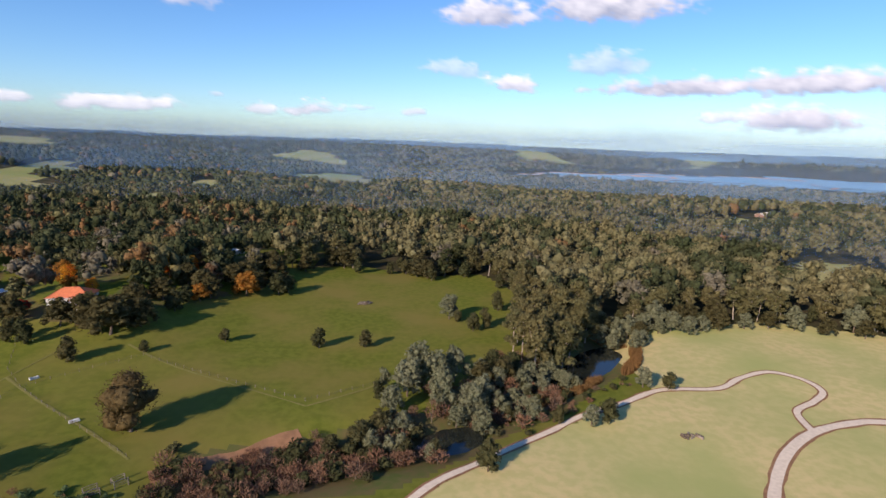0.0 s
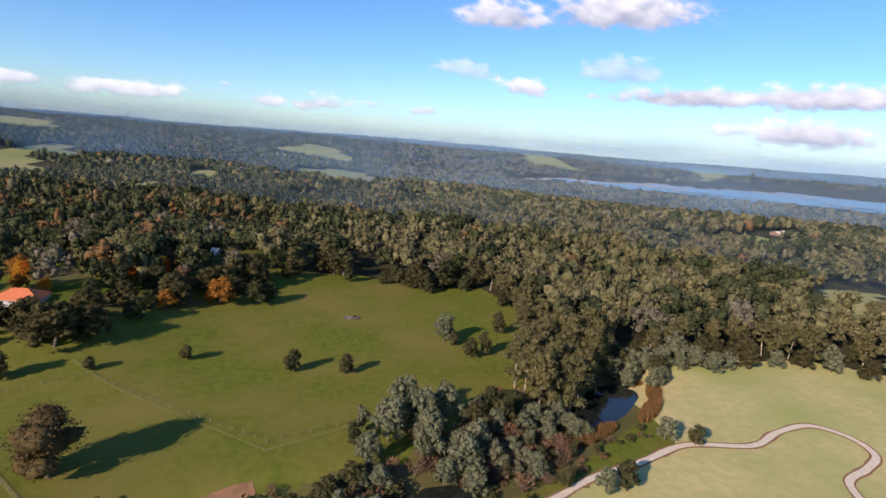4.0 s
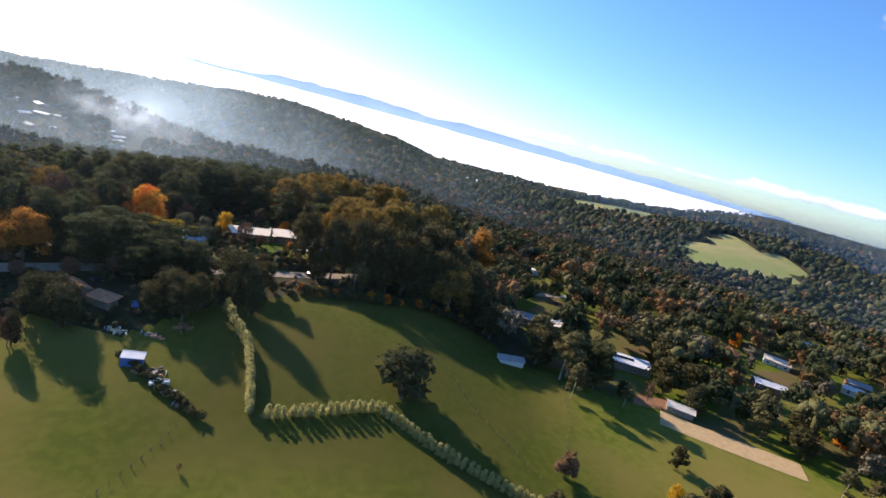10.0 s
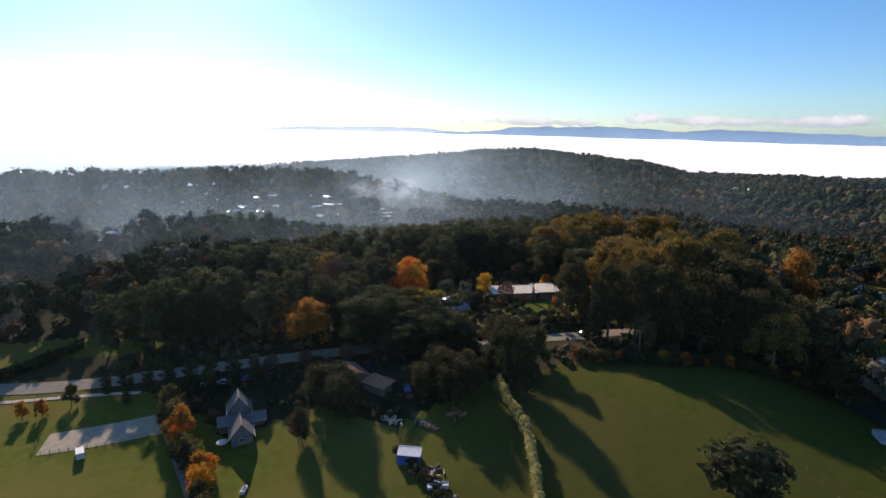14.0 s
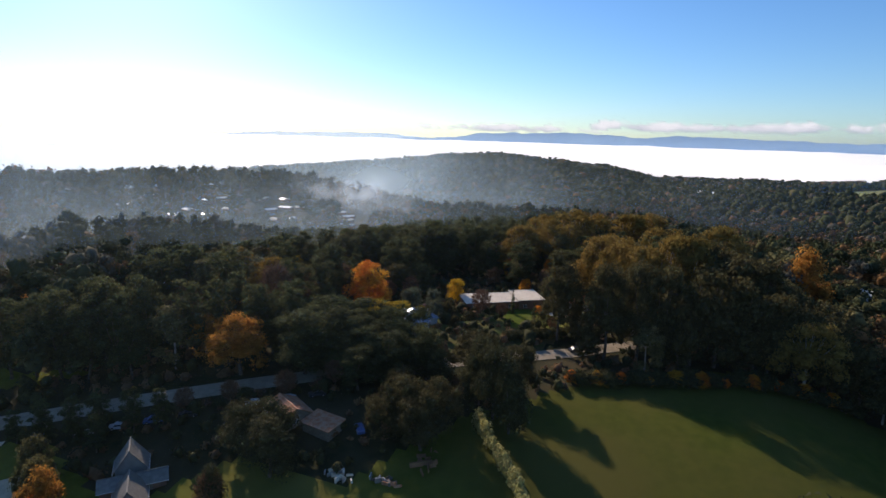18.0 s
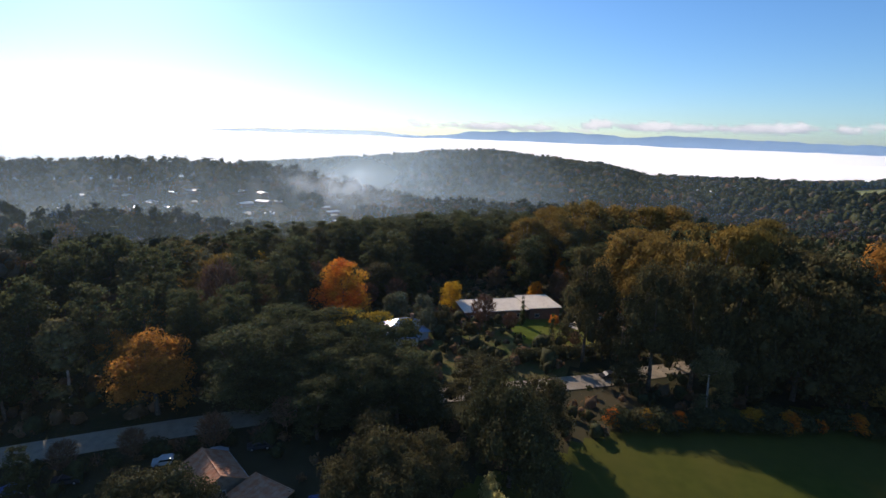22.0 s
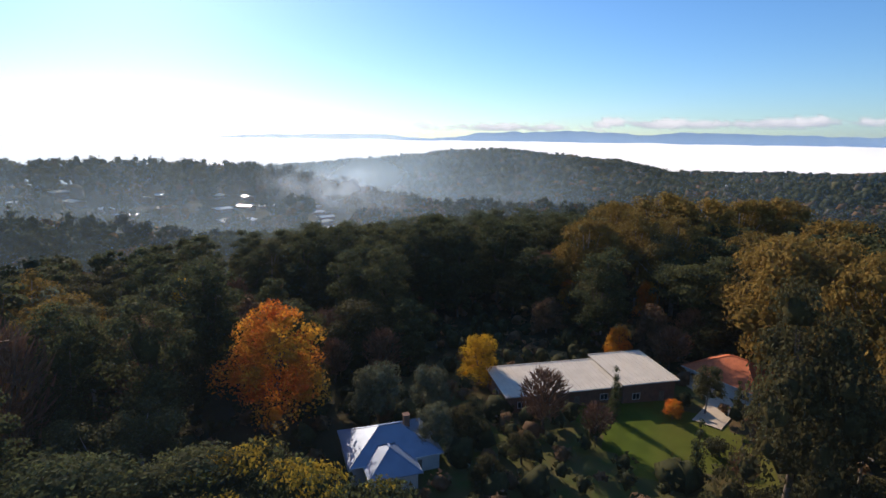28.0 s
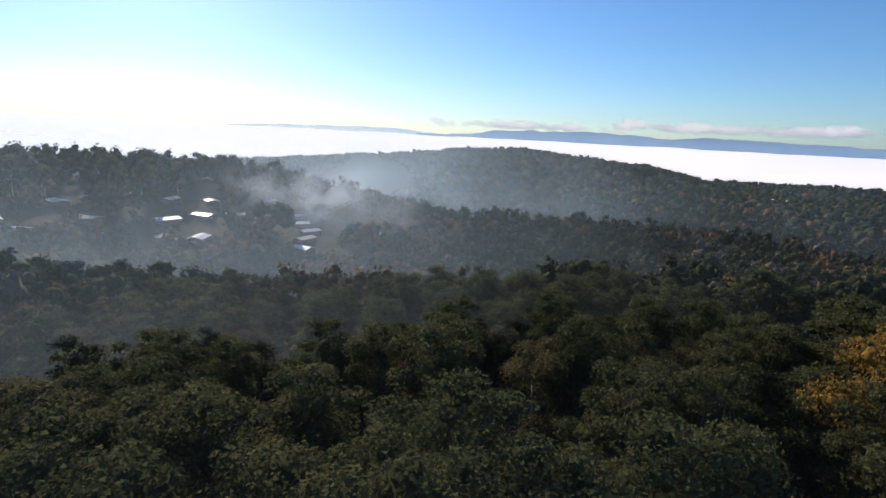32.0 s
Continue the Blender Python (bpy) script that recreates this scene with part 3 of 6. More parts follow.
def prototype(name, fine, seed):
    key = (name, fine, seed)
    if key not in STORE:
        form, mat, bark = KINDS[name][:3]
        rng = np.random.default_rng(hash_of(name) + 97 * seed + (7 if fine else 0))
        if form.startswith("bare"):
            h, w = (10, 3.6) if form == "bare" else (3.0, 1.7)
            v, f = bare_crown(rng, h, w, (900 if fine else 260) if form == "bare" else 150, 1.5 if form == "bare" else 0.8)
            rods = [((0, 0, -0.4), (0, 0, h * 0.4), 0.22 * h / 10, 0.14 * h / 10)]
            for k in range(7):
                a = k * 0.9 + rng.random()
                rods.append(((0, 0, h * 0.3), (w * 0.6 * math.cos(a), w * 0.6 * math.sin(a), h * (0.6 + 0.3 * rng.random())), 0.1 * h / 10, 0.03))
        else:
            L, rods, h = shape(form, rng)
            n, s = COUNTS[form]
            k = (0.9, 2.2, 6.5)[fine]
            v1, f1 = cores(rng, L, 0.42 if form == "autumn" else 0.86 if form == "oval" else 0.56 if fine else 0.74)
            v2, f2 = leaves(rng, L, int(n * k * 1.9), s * (0.88, 0.56, 0.34)[fine], spread=0.55 if fine else 0.45)
            v, f = np.concatenate([v1, v2]), np.concatenate([f1, f2 + len(v1)])
            if name == "golden_cypress":
                # Top sprays take the gold: golden foliage, with its sunlit rim coloured in.
                tips = (v[f][:, :, 2].mean(1) > 0.87 * h) & (np.arange(len(f)) >= len(f1))
                STORE[key] = (array_mesh("golden_cypress_crown", v, f, [L_PINE, L_GOLD], tips.astype(int)), link_mesh(name + "_trunk", *tubes(rods), bark, smooth=True), h)
                return STORE[key]
        STORE[key] = (array_mesh(name + "_crown", v, f, mat), link_mesh(name + "_trunk", *tubes(rods), bark, smooth=True), h)
    return STORE[key]


def hash_of(text):
    return sum((i + 1) * ord(c) for i, c in enumerate(text))


placed = []


def canopy(x, y):
    """Height above the sea to which the southern wood grows: it steps down into the valley."""
    return np.where((y < -85) & (y > -255) & (x < -245) & (x > -440), np.clip(40 + 0.085 * np.minimum(0, x + 285) + 0.17 * np.minimum(0, y + 128), 12, 40), 200.0)


def tree(name, x, y, tall=None, wide=1.0, fine=False, seed=None, turn=None, group="", label=""):
    """One tree: an empty at its foot, with trunk and crown."""
    seed = random.randrange(5 if fine else 4) if seed is None else seed
    fine = 2 if fine and line_distance(x, y, [(-185, -68), (-235, -88), (-300, -112), (-365, -138)]) < 62 else int(fine)
    crown, trunk, h = prototype(name, fine, seed)
    k = (tall or h * random.uniform(0.8, 1.15)) / h
    if h > 8:
        k = min(k, max(9.0, float(canopy(x, y)) - ground_z(x, y) + random.uniform(-2.5, 0.5)) / h)
    m = Matrix.LocRotScale((x, y, ground_z(x, y) - 0.1), Euler((0, 0, random.uniform(0, 6.28) if turn is None else turn)), (k * wide, k * wide, k))
    ob = new(name)
    ob.empty_display_size = 0.5
    ob.matrix_basis = m
    tagged(ob, label or KINDS[name][4], KINDS[name][3], group)
    part("trunk", trunk, ob)
    part("crown", crown, ob)
    placed.append((x, y))
    return ob

# ---------------------------------------------------------------- trees of the paddocks
for x, y, tall, wide in [(-17, 164, 9, 1.0), (2, 165, 8, 1.05), (50, 186, 9, 1.0), (56, 190, 10, 0.85), (66, 216, 11, 0.8), (-56, 167, 6, 1.2),
                         (-12, 286, 9, 1.0), (8, 290, 8, 1.1), (34, 276, 9, 1.0), (18, 291, 10, 1.0), (-104, 141, 10, 0.95), (-82, 152, 5, 1.1),
                         (-49, 231, 12, 1.2), (-45, 236, 10, 1.1), (-132, 153, 9, 1.0), (-126, 152, 10, 0.9), (160, 190, 9, 1.1),
                         (42, 77, 9.5, 0.95), (68, 102, 6.5, 0.9), (84, 103, 8, 1.15), (115, 126, 7, 1.0), (10, 119, 7, 0.9), (44, 199, 6, 1.0),
                         (6, 97, 8, 1.2), (12, 101, 9, 1.1), (-2, 92, 7, 1.3), (60, 142, 9, 1.2), (52, 140, 10, 1.1)]:
    tree("bushy_tree", x, y, tall, wide, group="bushy trees in the paddock")
tree("oval_tree", -61, 98, 19, 1.12, fine=True)
tree("russet_tree", -90, 72, 13, 0.95, fine=True)
tree("wattle_tree", 40, 203, 13, 0.9, label="lone silver-grey wattle tree in the paddock")
for x, y, tall, wide in [(24, 131, 15, 1.0), (20, 121, 14, 0.9), (32, 117, 13, 0.9), (42, 113, 13, 0.85), (37, 133, 13, 0.9), (30, 126, 14, 0.9), (15, 110, 10, 0.9),
                         (46, 121, 12, 0.9), (78, 101, 7, 0.9), (106, 128, 8, 1.0), (121, 170, 9, 0.9), (116, 184, 11, 0.9), (124, 188, 12, 1.0), (152, 184, 9, 1.1), (145, 188, 10, 1.1), (12, 125, 9, 0.6)]:
    tree("wattle_tree", x, y, tall, wide, group="wattles along the creek")
for x, y in [(70, 146), (66, 152), (75, 152), (82, 150), (79, 160), (70, 162), (88, 160), (74, 170), (84, 170), (94, 172), (78, 178), (90, 180), (101, 180), (68, 172), (98, 188), (86, 188), (64, 160)]:
    tree("gum_tree", x, y, random.uniform(20, 26), 0.95, group="tall gums beside the pond")
for x, y, name, tall in [(57, 127, "bare_tree", 9), (50, 118, "bare_tree", 8), (40, 122, "bare_tree", 8), (36, 108, "wattle_tree", 8), (28, 108, "bare_tree", 8), (47, 131, "broadleaf_tree", 10), (55, 134, "broadleaf_tree", 11)]:
    tree(name, x, y, tall, group="trees along the creek")
rng = np.random.default_rng(11)
for i in range(95):
    t = rng.random()
    x, y = -50 + 78 * t + 6 * rng.normal(), 72 + 20 * t + 5.5 * rng.normal()
    if math.hypot(x - 34, y - 98) > 13 and -48 < x < 30:
        tree("bare_shrub" if rng.random() < 0.85 else "shrub", x, y, rng.uniform(2.2, 5.0), rng.uniform(0.9, 1.4), group="leafless shrubs along the creek")
for i in range(170):
    x, y = rng.uniform(-32, 44), rng.uniform(69, 106)
    if abs(y - (80 + 0.33 * (x + 10))) < 13 and math.hypot(x - 34, y - 98) > 12 and line_distance(x, y, [(14, 55), (22, 67), (38, 80), (64, 98)]) > 5:
        tree("bare_shrub" if rng.random() < 0.72 else "shrub", x, y, rng.uniform(2.4, 5.5), rng.uniform(0.9, 1.4), group="leafless shrubs along the creek")
def by_creek(x, y):
    c, q = math.cos(radians(52)), math.sin(radians(52))
    u, v = (x - 98) * c + (y - 157) * q, (y - 157) * c - (x - 98) * q
    return math.hypot(x - 34, y - 98) > 12 and (u / 25) ** 2 + (v / 12.5) ** 2 > 1 and line_distance(x, y, [(14, 55), (22, 67), (38, 80), (64, 98), (93, 115), (112, 126), (134, 127)]) > 4


for i in range(230):
    t = rng.random()
    x, y = 12 + 76 * t + 7 * rng.normal(), 92 + 54 * t + 8 * rng.normal()
    if by_creek(x, y):
        u = rng.random()
        if u < 0.26:
            tree("wattle_tree", x, y, rng.uniform(5, 10), rng.uniform(0.7, 1.0), group="wattles along the creek")
        elif u < 0.62:
            tree("bare_shrub", x, y, rng.uniform(2.5, 5.5), rng.uniform(0.9, 1.4), group="leafless shrubs along the creek")
        elif u < 0.78:
            tree("bushy_tree", x, y, rng.uniform(3.5, 7), rng.uniform(0.9, 1.1), group="bushy trees along the creek")
        else:
            tree("shrub", x, y, rng.uniform(1.4, 3.0), rng.uniform(0.9, 1.4), group="low shrubs between the creek and the path")
for x, y, tall in [(108, 182, 10), (112, 176, 8), (118, 190, 11), (128, 184, 9), (132, 190, 10), (138, 186, 8), (126, 176, 7), (160, 188, 8), (170, 190, 9), (184, 192, 8), (196, 192, 9), (208, 190, 8), (220, 184, 9), (236, 180, 9)]:
    tree("wattle_tree" if tall != 9 else "broadleaf_tree", x, y, tall, 1.1, group="wattles at the forest edge")
for i in range(150):
    t = rng.random()
    x, y = -88 + 44 * t + 5 * rng.normal(), 57 + 7 * t + 7 * rng.normal()
    if y > 70 + 0.15 * (x + 70) and x < -40:
        continue
    tree("nettle_clump" if rng.random() < 0.78 else "bare_shrub", x, y, rng.uniform(0.8, 1.9), rng.uniform(0.9, 1.5), group="rough scrub beside the pens")
for i in range(40):
    t = rng.random()
    x, y = 48 + 60 * t + 3 * rng.normal(), 97 + 34 * t + 4 * rng.normal() + 5
    tree("shrub" if rng.random() < 0.55 else "bare_shrub", x, y, rng.uniform(1.0, 2.4), rng.uniform(0.9, 1.4), group="low shrubs between the creek and the path")

# ---------------------------------------------------------------- trees of the western paddocks
for name, x, y, tall, wide in [("bushy_tree", -155, 7, 17, 1.5), ("gum_tree", -189, 70, 15, 0.9), ("russet_tree", -141, 58, 9, 0.95), ("broadleaf_tree", -122, 51, 9, 1.0),
                               ("yellow_tree", -139, 90, 8, 0.8), ("broadleaf_tree", -133, 92, 10, 0.95), ("broadleaf_tree", -139, 100, 9, 0.9), ("broadleaf_tree", -143, 106, 8, 0.9),
                               ("broadleaf_tree", -128, 86, 9, 0.95), ("broadleaf_tree", -106, 76, 9, 0.9), ("bushy_tree", -101, 78, 7, 1.1), ("russet_tree", -93, 76, 9, 0.9),
                               ("broadleaf_tree", -160, 100, 8, 0.9), ("bushy_tree", -203, 94, 7, 1.1), ("bare_tree", -205, 106, 8, 1.1), ("broadleaf_tree", -212, 86, 13, 1.1),
                               ("broadleaf_tree", -100, 163, 16, 1.35), ("broadleaf_tree", -112, 168, 14, 1.2), ("broadleaf_tree", -92, 172, 13, 1.1), ("broadleaf_tree", -121, 166, 12, 1.1),
                               ("broadleaf_tree", -218, 118, 16, 1.2), ("broadleaf_tree", -224, 132, 15, 1.2), ("pine_tree", -206, 146, 16, 0.9), ("orange_tree", -105, 232, 13, 1.0), ("orange_tree", -97, 240, 11, 1.0),
                               ("red_tree", -118, 240, 10, 1.0), ("orange_tree", -86, 236, 10, 0.9), ("red_tree", -143, 178, 6, 1.2), ("orange_tree", -128, 203, 6, 1.3), ("amber_tree", -140, 205, 7, 1.2),
                               ("yellow_tree", -216, 185, 9, 1.0), ("amber_tree", -226, 192, 9, 1.0), ("orange_tree", -205, 190, 8, 1.1)]:
    tree(name, x, y, tall, wide, group="trees of the western paddocks")


def row(name, line, gap, tall, group, wide=1.0):
    for a, b in zip(line, line[1:]):
        n = max(1, round(math.dist(a, b) / gap))
        for i in range(n):
            t = (i + random.uniform(-0.12, 0.12)) / n
            tree(name, a[0] + (b[0] - a[0]) * t, a[1] + (b[1] - a[1]) * t, tall * random.uniform(0.88, 1.1), wide, group=group)


row("hedge_conifer", [(-178, -57.4), (-159.2, -42.8), (-146, -37), (-131.2, -31.5)], 2.0, 4.7, "pale conifers of the hedge")
row("hedge_conifer", [(-133, -27), (-146.5, 0.9), (-135.5, 20), (-124.4, 49.3)], 2.0, 4.1, "pale conifers of the hedge")
for x, y in [(-110, 25), (-99, 50), (-92, 60), (-86, 36), (-81, 54), (-104, 11), (-109, -39)]:
    tree("bare_shrub", x, y, 2.4, 0.5, group="staked saplings", label="small leafless sapling in the pasture")
for i in range(17):
    t = i / 16
    tree("orange_tree" if i in (4, 9, 14) else "turning_tree" if i % 5 < 3 else "amber_tree", -130 + 35 * t + random.uniform(-1, 1), -140 + 59 * t + random.uniform(-1, 1), random.uniform(8, 10.5), 0.85, True, group="avenue of autumn trees")
tree("orange_tree", -118, -112, 6, 1.0, label="small orange autumn tree beside the lane")
for name, x, y, tall, wide in [("amber_tree", -113.7, -181.0, 6, 0.8), ("amber_tree", -116.4, -176.3, 6, 0.8), ("broadleaf_tree", -123.6, -174.0, 7.5, 0.7), ("bare_tree", -104.3, -197.6, 11, 0.8)]:
    tree(name, x, y, tall, wide, True, group="small trees beside the footpath")
for i in range(22):
    t = i / 21
    tree("shrub", -117 - 29 * t + random.uniform(-0.5, 0.5), -213 + 8 * t + random.uniform(-0.5, 0.5), 3.4, 1.2, group="dark hedge on the bank above the road", label="section of dark green hedge on a bank")
for name, x, y, tall, wide, fine in [("bare_tree", -136, -99, 9, 0.9, True), 
                                     
                                     ("broadleaf_tree", -168, -76, 12, 1.1, True),
                                     ("orange_tree", -238, -119, 19.5, 1.12, True), ("amber_tree", -178, -127, 18.5, 1.0, True), ("amber_tree", -183, -143, 14, 0.8, True), ("golden_cypress", -210, -92, 16.5, 0.8, True), ("golden_cypress", -207, -100, 16.5, 0.8, True), ("cedar_tree", -204, -107, 15.5, 0.75, True), ("cedar_tree", -199, -116, 16, 0.8, True),
                                     ("yellow_tree", -262, -93, 10, 1.0, True), ("cypress_tree", -243, -58, 11, 0.8, True), ("cypress_tree", -258, -69, 10, 0.85, True), ("cypress_tree", -266, -48, 7, 0.9, True), ("cypress_tree", -268, -50, 7, 0.9, True),
                                     ("gum_tree", -266, -55, 10, 1.0, True), ("bare_tree", -250, -79, 10, 1.1, True), ("broadleaf_tree", -240, -80, 5, 1.1, True), ("broadleaf_tree", -233, -83, 5, 1.0, True),
                                     ("wattle_tree", -244, -106, 9, 0.7, True), ("wattle_tree", -237, -167, 16, 1.1, True), ("gum_tree", -259, -180, 15, 1.2, True),
                                     
                                     
                                      ("amber_tree", -313, 34, 29, 0.85, True), ("amber_tree", -306, 24, 20, 0.9, False), ("bronze_gum_tree", -330, 9, 30, 1.05, True), ("amber_tree", -266, 18, 13, 1.0, False),
                                     ("orange_tree", -262, -60, 3.5, 1.3, True), ("shrub", -253, -55, 3, 1.3, True), ("bare_tree", -246, -52, 5, 1.1, True), ("orange_tree", -285, -70, 8, 0.9, True),
                                     ("pine_tree", -349, -138, 22, 1.0, True), ("pine_tree", -312, -115, 25, 1.0, True), ("pine_tree", -288, -124, 22, 1.1, True), ("pine_tree", -279, -129, 22, 1.1, True), ("pine_tree", -333, -109, 22, 1.1, True),
                                     ("russet_tree", -351, -279, 16, 1.3, False), ("russet_tree", -395, -289, 15, 1.3, False), ("amber_tree", -321, -214, 12, 1.0, False), ("russet_tree", -362, -270, 15, 1.3, False)]:
    tree(name, x, y, tall, wide, fine, group="trees of the southern gardens")
for name, x, y, tall, wide in [("bushy_tree", -182, -55, 20, 0.75), ("bushy_tree", -178, -50, 18, 0.75), ("bushy_tree", -187, -60, 18, 0.75), ("broadleaf_tree", -166, -67, 14, 1.0), ("broadleaf_tree", -171, -72, 14, 1.0), ("broadleaf_tree", -174, -66, 13, 1.0), ("bushy_tree", -191, -73, 11, 1.3),
                               ("bushy_tree", -152, -104, 13, 1.2), ("bushy_tree", -148, -94, 13.5, 1.3), ("bushy_tree", -156, -99, 12, 1.2), ("bushy_tree", -136.7, -98.6, 10, 0.8),
                               ("broadleaf_tree", -238, -49, 29, 0.62), ("bronze_gum_tree", -256, -26, 33, 0.6), ("bronze_gum_tree", -300, -41, 27, 1.0), ("bronze_gum_tree", -284, -40, 28, 1.0), ("bronze_gum_tree", -345, -18, 25, 1.1), ("gum_tree", -322, -63, 23, 1.3),
                               ("gum_tree", -247, 8, 19, 1.5), ("broadleaf_tree", -251, -32, 24, 0.8), ("bronze_gum_tree", -266, -33, 29, 0.65), ("broadleaf_tree", -196, -52, 14, 0.9), ("bronze_gum_tree", -250, 26, 20, 0.95), ("bronze_gum_tree", -261, -18, 35, 0.65), ("bronze_gum_tree", -267, -10, 35, 0.68), ("broadleaf_tree", -272, -5, 34, 0.8), ("broadleaf_tree", -256, 2, 32, 0.8), ("broadleaf_tree", -260, 12, 31, 0.8), ("broadleaf_tree", -238, 27, 22, 0.95), ("broadleaf_tree", -276, 2, 29, 1.0), ("gum_tree", -272, -18, 29, 1.2), ("gum_tree", -262, -27, 28, 1.2), ("broadleaf_tree", -234, 34, 18, 1.0), ("gum_tree", -282, -10, 28, 1.2), ("broadleaf_tree", -283, 8, 28, 1.0), ("broadleaf_tree", -262, 22, 24, 1.0), ("broadleaf_tree", -225, -37, 9, 1.1), ("broadleaf_tree", -229, -33, 30, 0.62), ("broadleaf_tree", -232, -24, 31, 0.6), ("broadleaf_tree", -234, -17, 30, 0.65), ("broadleaf_tree", -235, -9, 29, 0.7), ("broadleaf_tree", -237, -2, 28, 0.75), ("broadleaf_tree", -238, 5, 28, 0.75), ("broadleaf_tree", -238, 12, 26, 0.75), ("broadleaf_tree", -238, 19, 24, 0.8), ("broadleaf_tree", -232, -12, 14, 1.0), ("broadleaf_tree", -234, 8, 14, 1.1),
                               ("bronze_gum_tree", -231, 20, 21, 0.95), ("broadleaf_tree", -252, 30, 22, 1.1), ("broadleaf_tree", -225, 40, 16, 1.2),
                               ("broadleaf_tree", -306, -78, 12, 1.1), ("wattle_tree", -248, -97, 9, 0.9),
                               ("bronze_gum_tree", -232, -159, 18, 0.9), ("bronze_gum_tree", -222, -155, 16, 0.9), ("bronze_gum_tree", -241, -181, 18, 0.9), ("amber_tree", -205, -150, 15, 1.0), ("bronze_gum_tree", -212, -160, 16, 1.0), ("bronze_gum_tree", -320, -81, 25, 0.85), ("bronze_gum_tree", -354, -77, 26, 1.0), ("bronze_gum_tree", -362, -62, 29, 1.05), ("bronze_gum_tree", -329, -68, 26, 0.85), ("bronze_gum_tree", -324, -59, 25, 0.9), ("bronze_gum_tree", -386, -36, 28, 1.1), ("bronze_gum_tree", -392, -24, 28, 1.1),
                               ("bronze_gum_tree", -358, -50, 28, 1.0), ("gum_tree", -301, -75, 17, 1.35), ("orange_tree", -311, -65, 12, 0.75), ("cedar_tree", -307, -52, 21, 0.95), ("orange_tree", -313, -84, 10, 0.8), ("russet_tree", -329, -94, 13, 1.1), ("russet_tree", -297, -87, 9, 1.0), ("bronze_gum_tree", -332, -40, 22, 0.9),
                               ("pine_tree", -317, -123, 27, 1.2), ("pine_tree", -310, -113, 26, 1.2), ("pine_tree", -318, -105, 25, 1.2), ("pine_tree", -323, -100, 24, 1.1), ("pine_tree", -296, -153, 27, 1.3), ("pine_tree", -295, -142, 27, 1.3), ("pine_tree", -303, -136, 26, 1.2),
                               ("pine_tree", -341, -136, 24, 1.3), ("pine_tree", -319, -166, 25, 1.3), ("pine_tree", -307, -168, 25, 1.3), ("pine_tree", -321, -144, 25, 1.3), ("pine_tree", -309, -148, 24, 1.3), ("pine_tree", -313, -130, 22, 1.2), ("pine_tree", -304, -180, 22, 1.2), ("pine_tree", -337, -111, 22, 1.2), ("pine_tree", -343, -101, 22, 1.1), ("russet_tree", -334, -91, 9, 1.1), ("bare_tree", -342, -97, 12, 1.1), ("bronze_gum_tree", -281, -38, 24, 0.9), ("bronze_gum_tree", -268, -32, 23, 0.85), ("bronze_gum_tree", -294, -30, 26, 0.9), ("bare_tree", -250, -71, 6, 1.2), ("broadleaf_tree", -241, -88, 8, 0.9), ("wattle_tree", -244, -104, 10, 1.0), ("wattle_tree", -238, -92, 8, 0.9), ("pine_tree", -171, -170, 26, 1.2), ("pine_tree", -204, -182, 26, 1.2), ("pine_tree", -210, -160, 26, 1.2), ("pine_tree", -223, -188, 24, 1.2), ("bare_tree", -211, -140, 22, 0.8), ("pine_tree", -226, -132, 25, 1.1),
                               ("pine_tree", -160, -174, 22, 1.1), ("pine_tree", -162, -166, 22, 1.1), ("pine_tree", -166, -154, 20, 1.1), ("gum_tree", -184, -145, 18, 1.1), ("red_tree", -198, -222, 16, 1.0), ("pine_tree", -263, -173, 20, 1.2), ("yellow_tree", -281, -182, 9, 1.0), ("gum_tree", -263, -196, 15, 1.3)]:
    tree(name, x, y, tall, wide, True, group="large trees of the southern gardens")
for name, x, y, tall, wide in [("russet_tree", -395, -337, 17, 1.3), ("russet_tree", -384, -308, 16, 1.3), ("russet_tree", -398, -289, 15, 1.3), ("russet_tree", -485, -393, 16, 1.3), ("pine_tree", -408, -313, 20, 1.2), ("pine_tree", -418, -301, 20, 1.2), ("pine_tree", -357, -311, 21, 1.3), ("broadleaf_tree", -308, -281, 20, 1.2),
                               ("gum_tree", -503, -419, 30, 1.0), ("gum_tree", -524, -414, 28, 1.0), ("gum_tree", -552, -418, 25, 1.0), ("gum_tree", -477, -437, 21, 1.0), ("gum_tree", -429, -451, 25, 1.2), ("gum_tree", -413, -471, 25, 1.2), ("gum_tree", -448, -446, 22, 1.2), ("gum_tree", -514, -428, 24, 1.0), ("gum_tree", -462, -440, 24, 1.1),
                               ("amber_tree", -372, -330, 14, 1.3), ("russet_tree", -537, -250, 15, 1.5), ("russet_tree", -519, -223, 14, 1.5), ("russet_tree", -690, -242, 16, 1.6), ("russet_tree", -670, -255, 16, 1.6), ("russet_tree", -530, -236, 14, 1.5), ("russet_tree", -710, -230, 15, 1.5), ("russet_tree", -729, -76, 15, 1.5), ("amber_tree", -397, -325, 15, 1.3), ("amber_tree", -600, -300, 15, 1.4), ("russet_tree", -620, -280, 15, 1.4), ("russet_tree", -585, -270, 14, 1.4), ("russet_tree", -640, -250, 15, 1.4)]:
    tree(name, x, y, tall, wide, group="trees of the misty village")
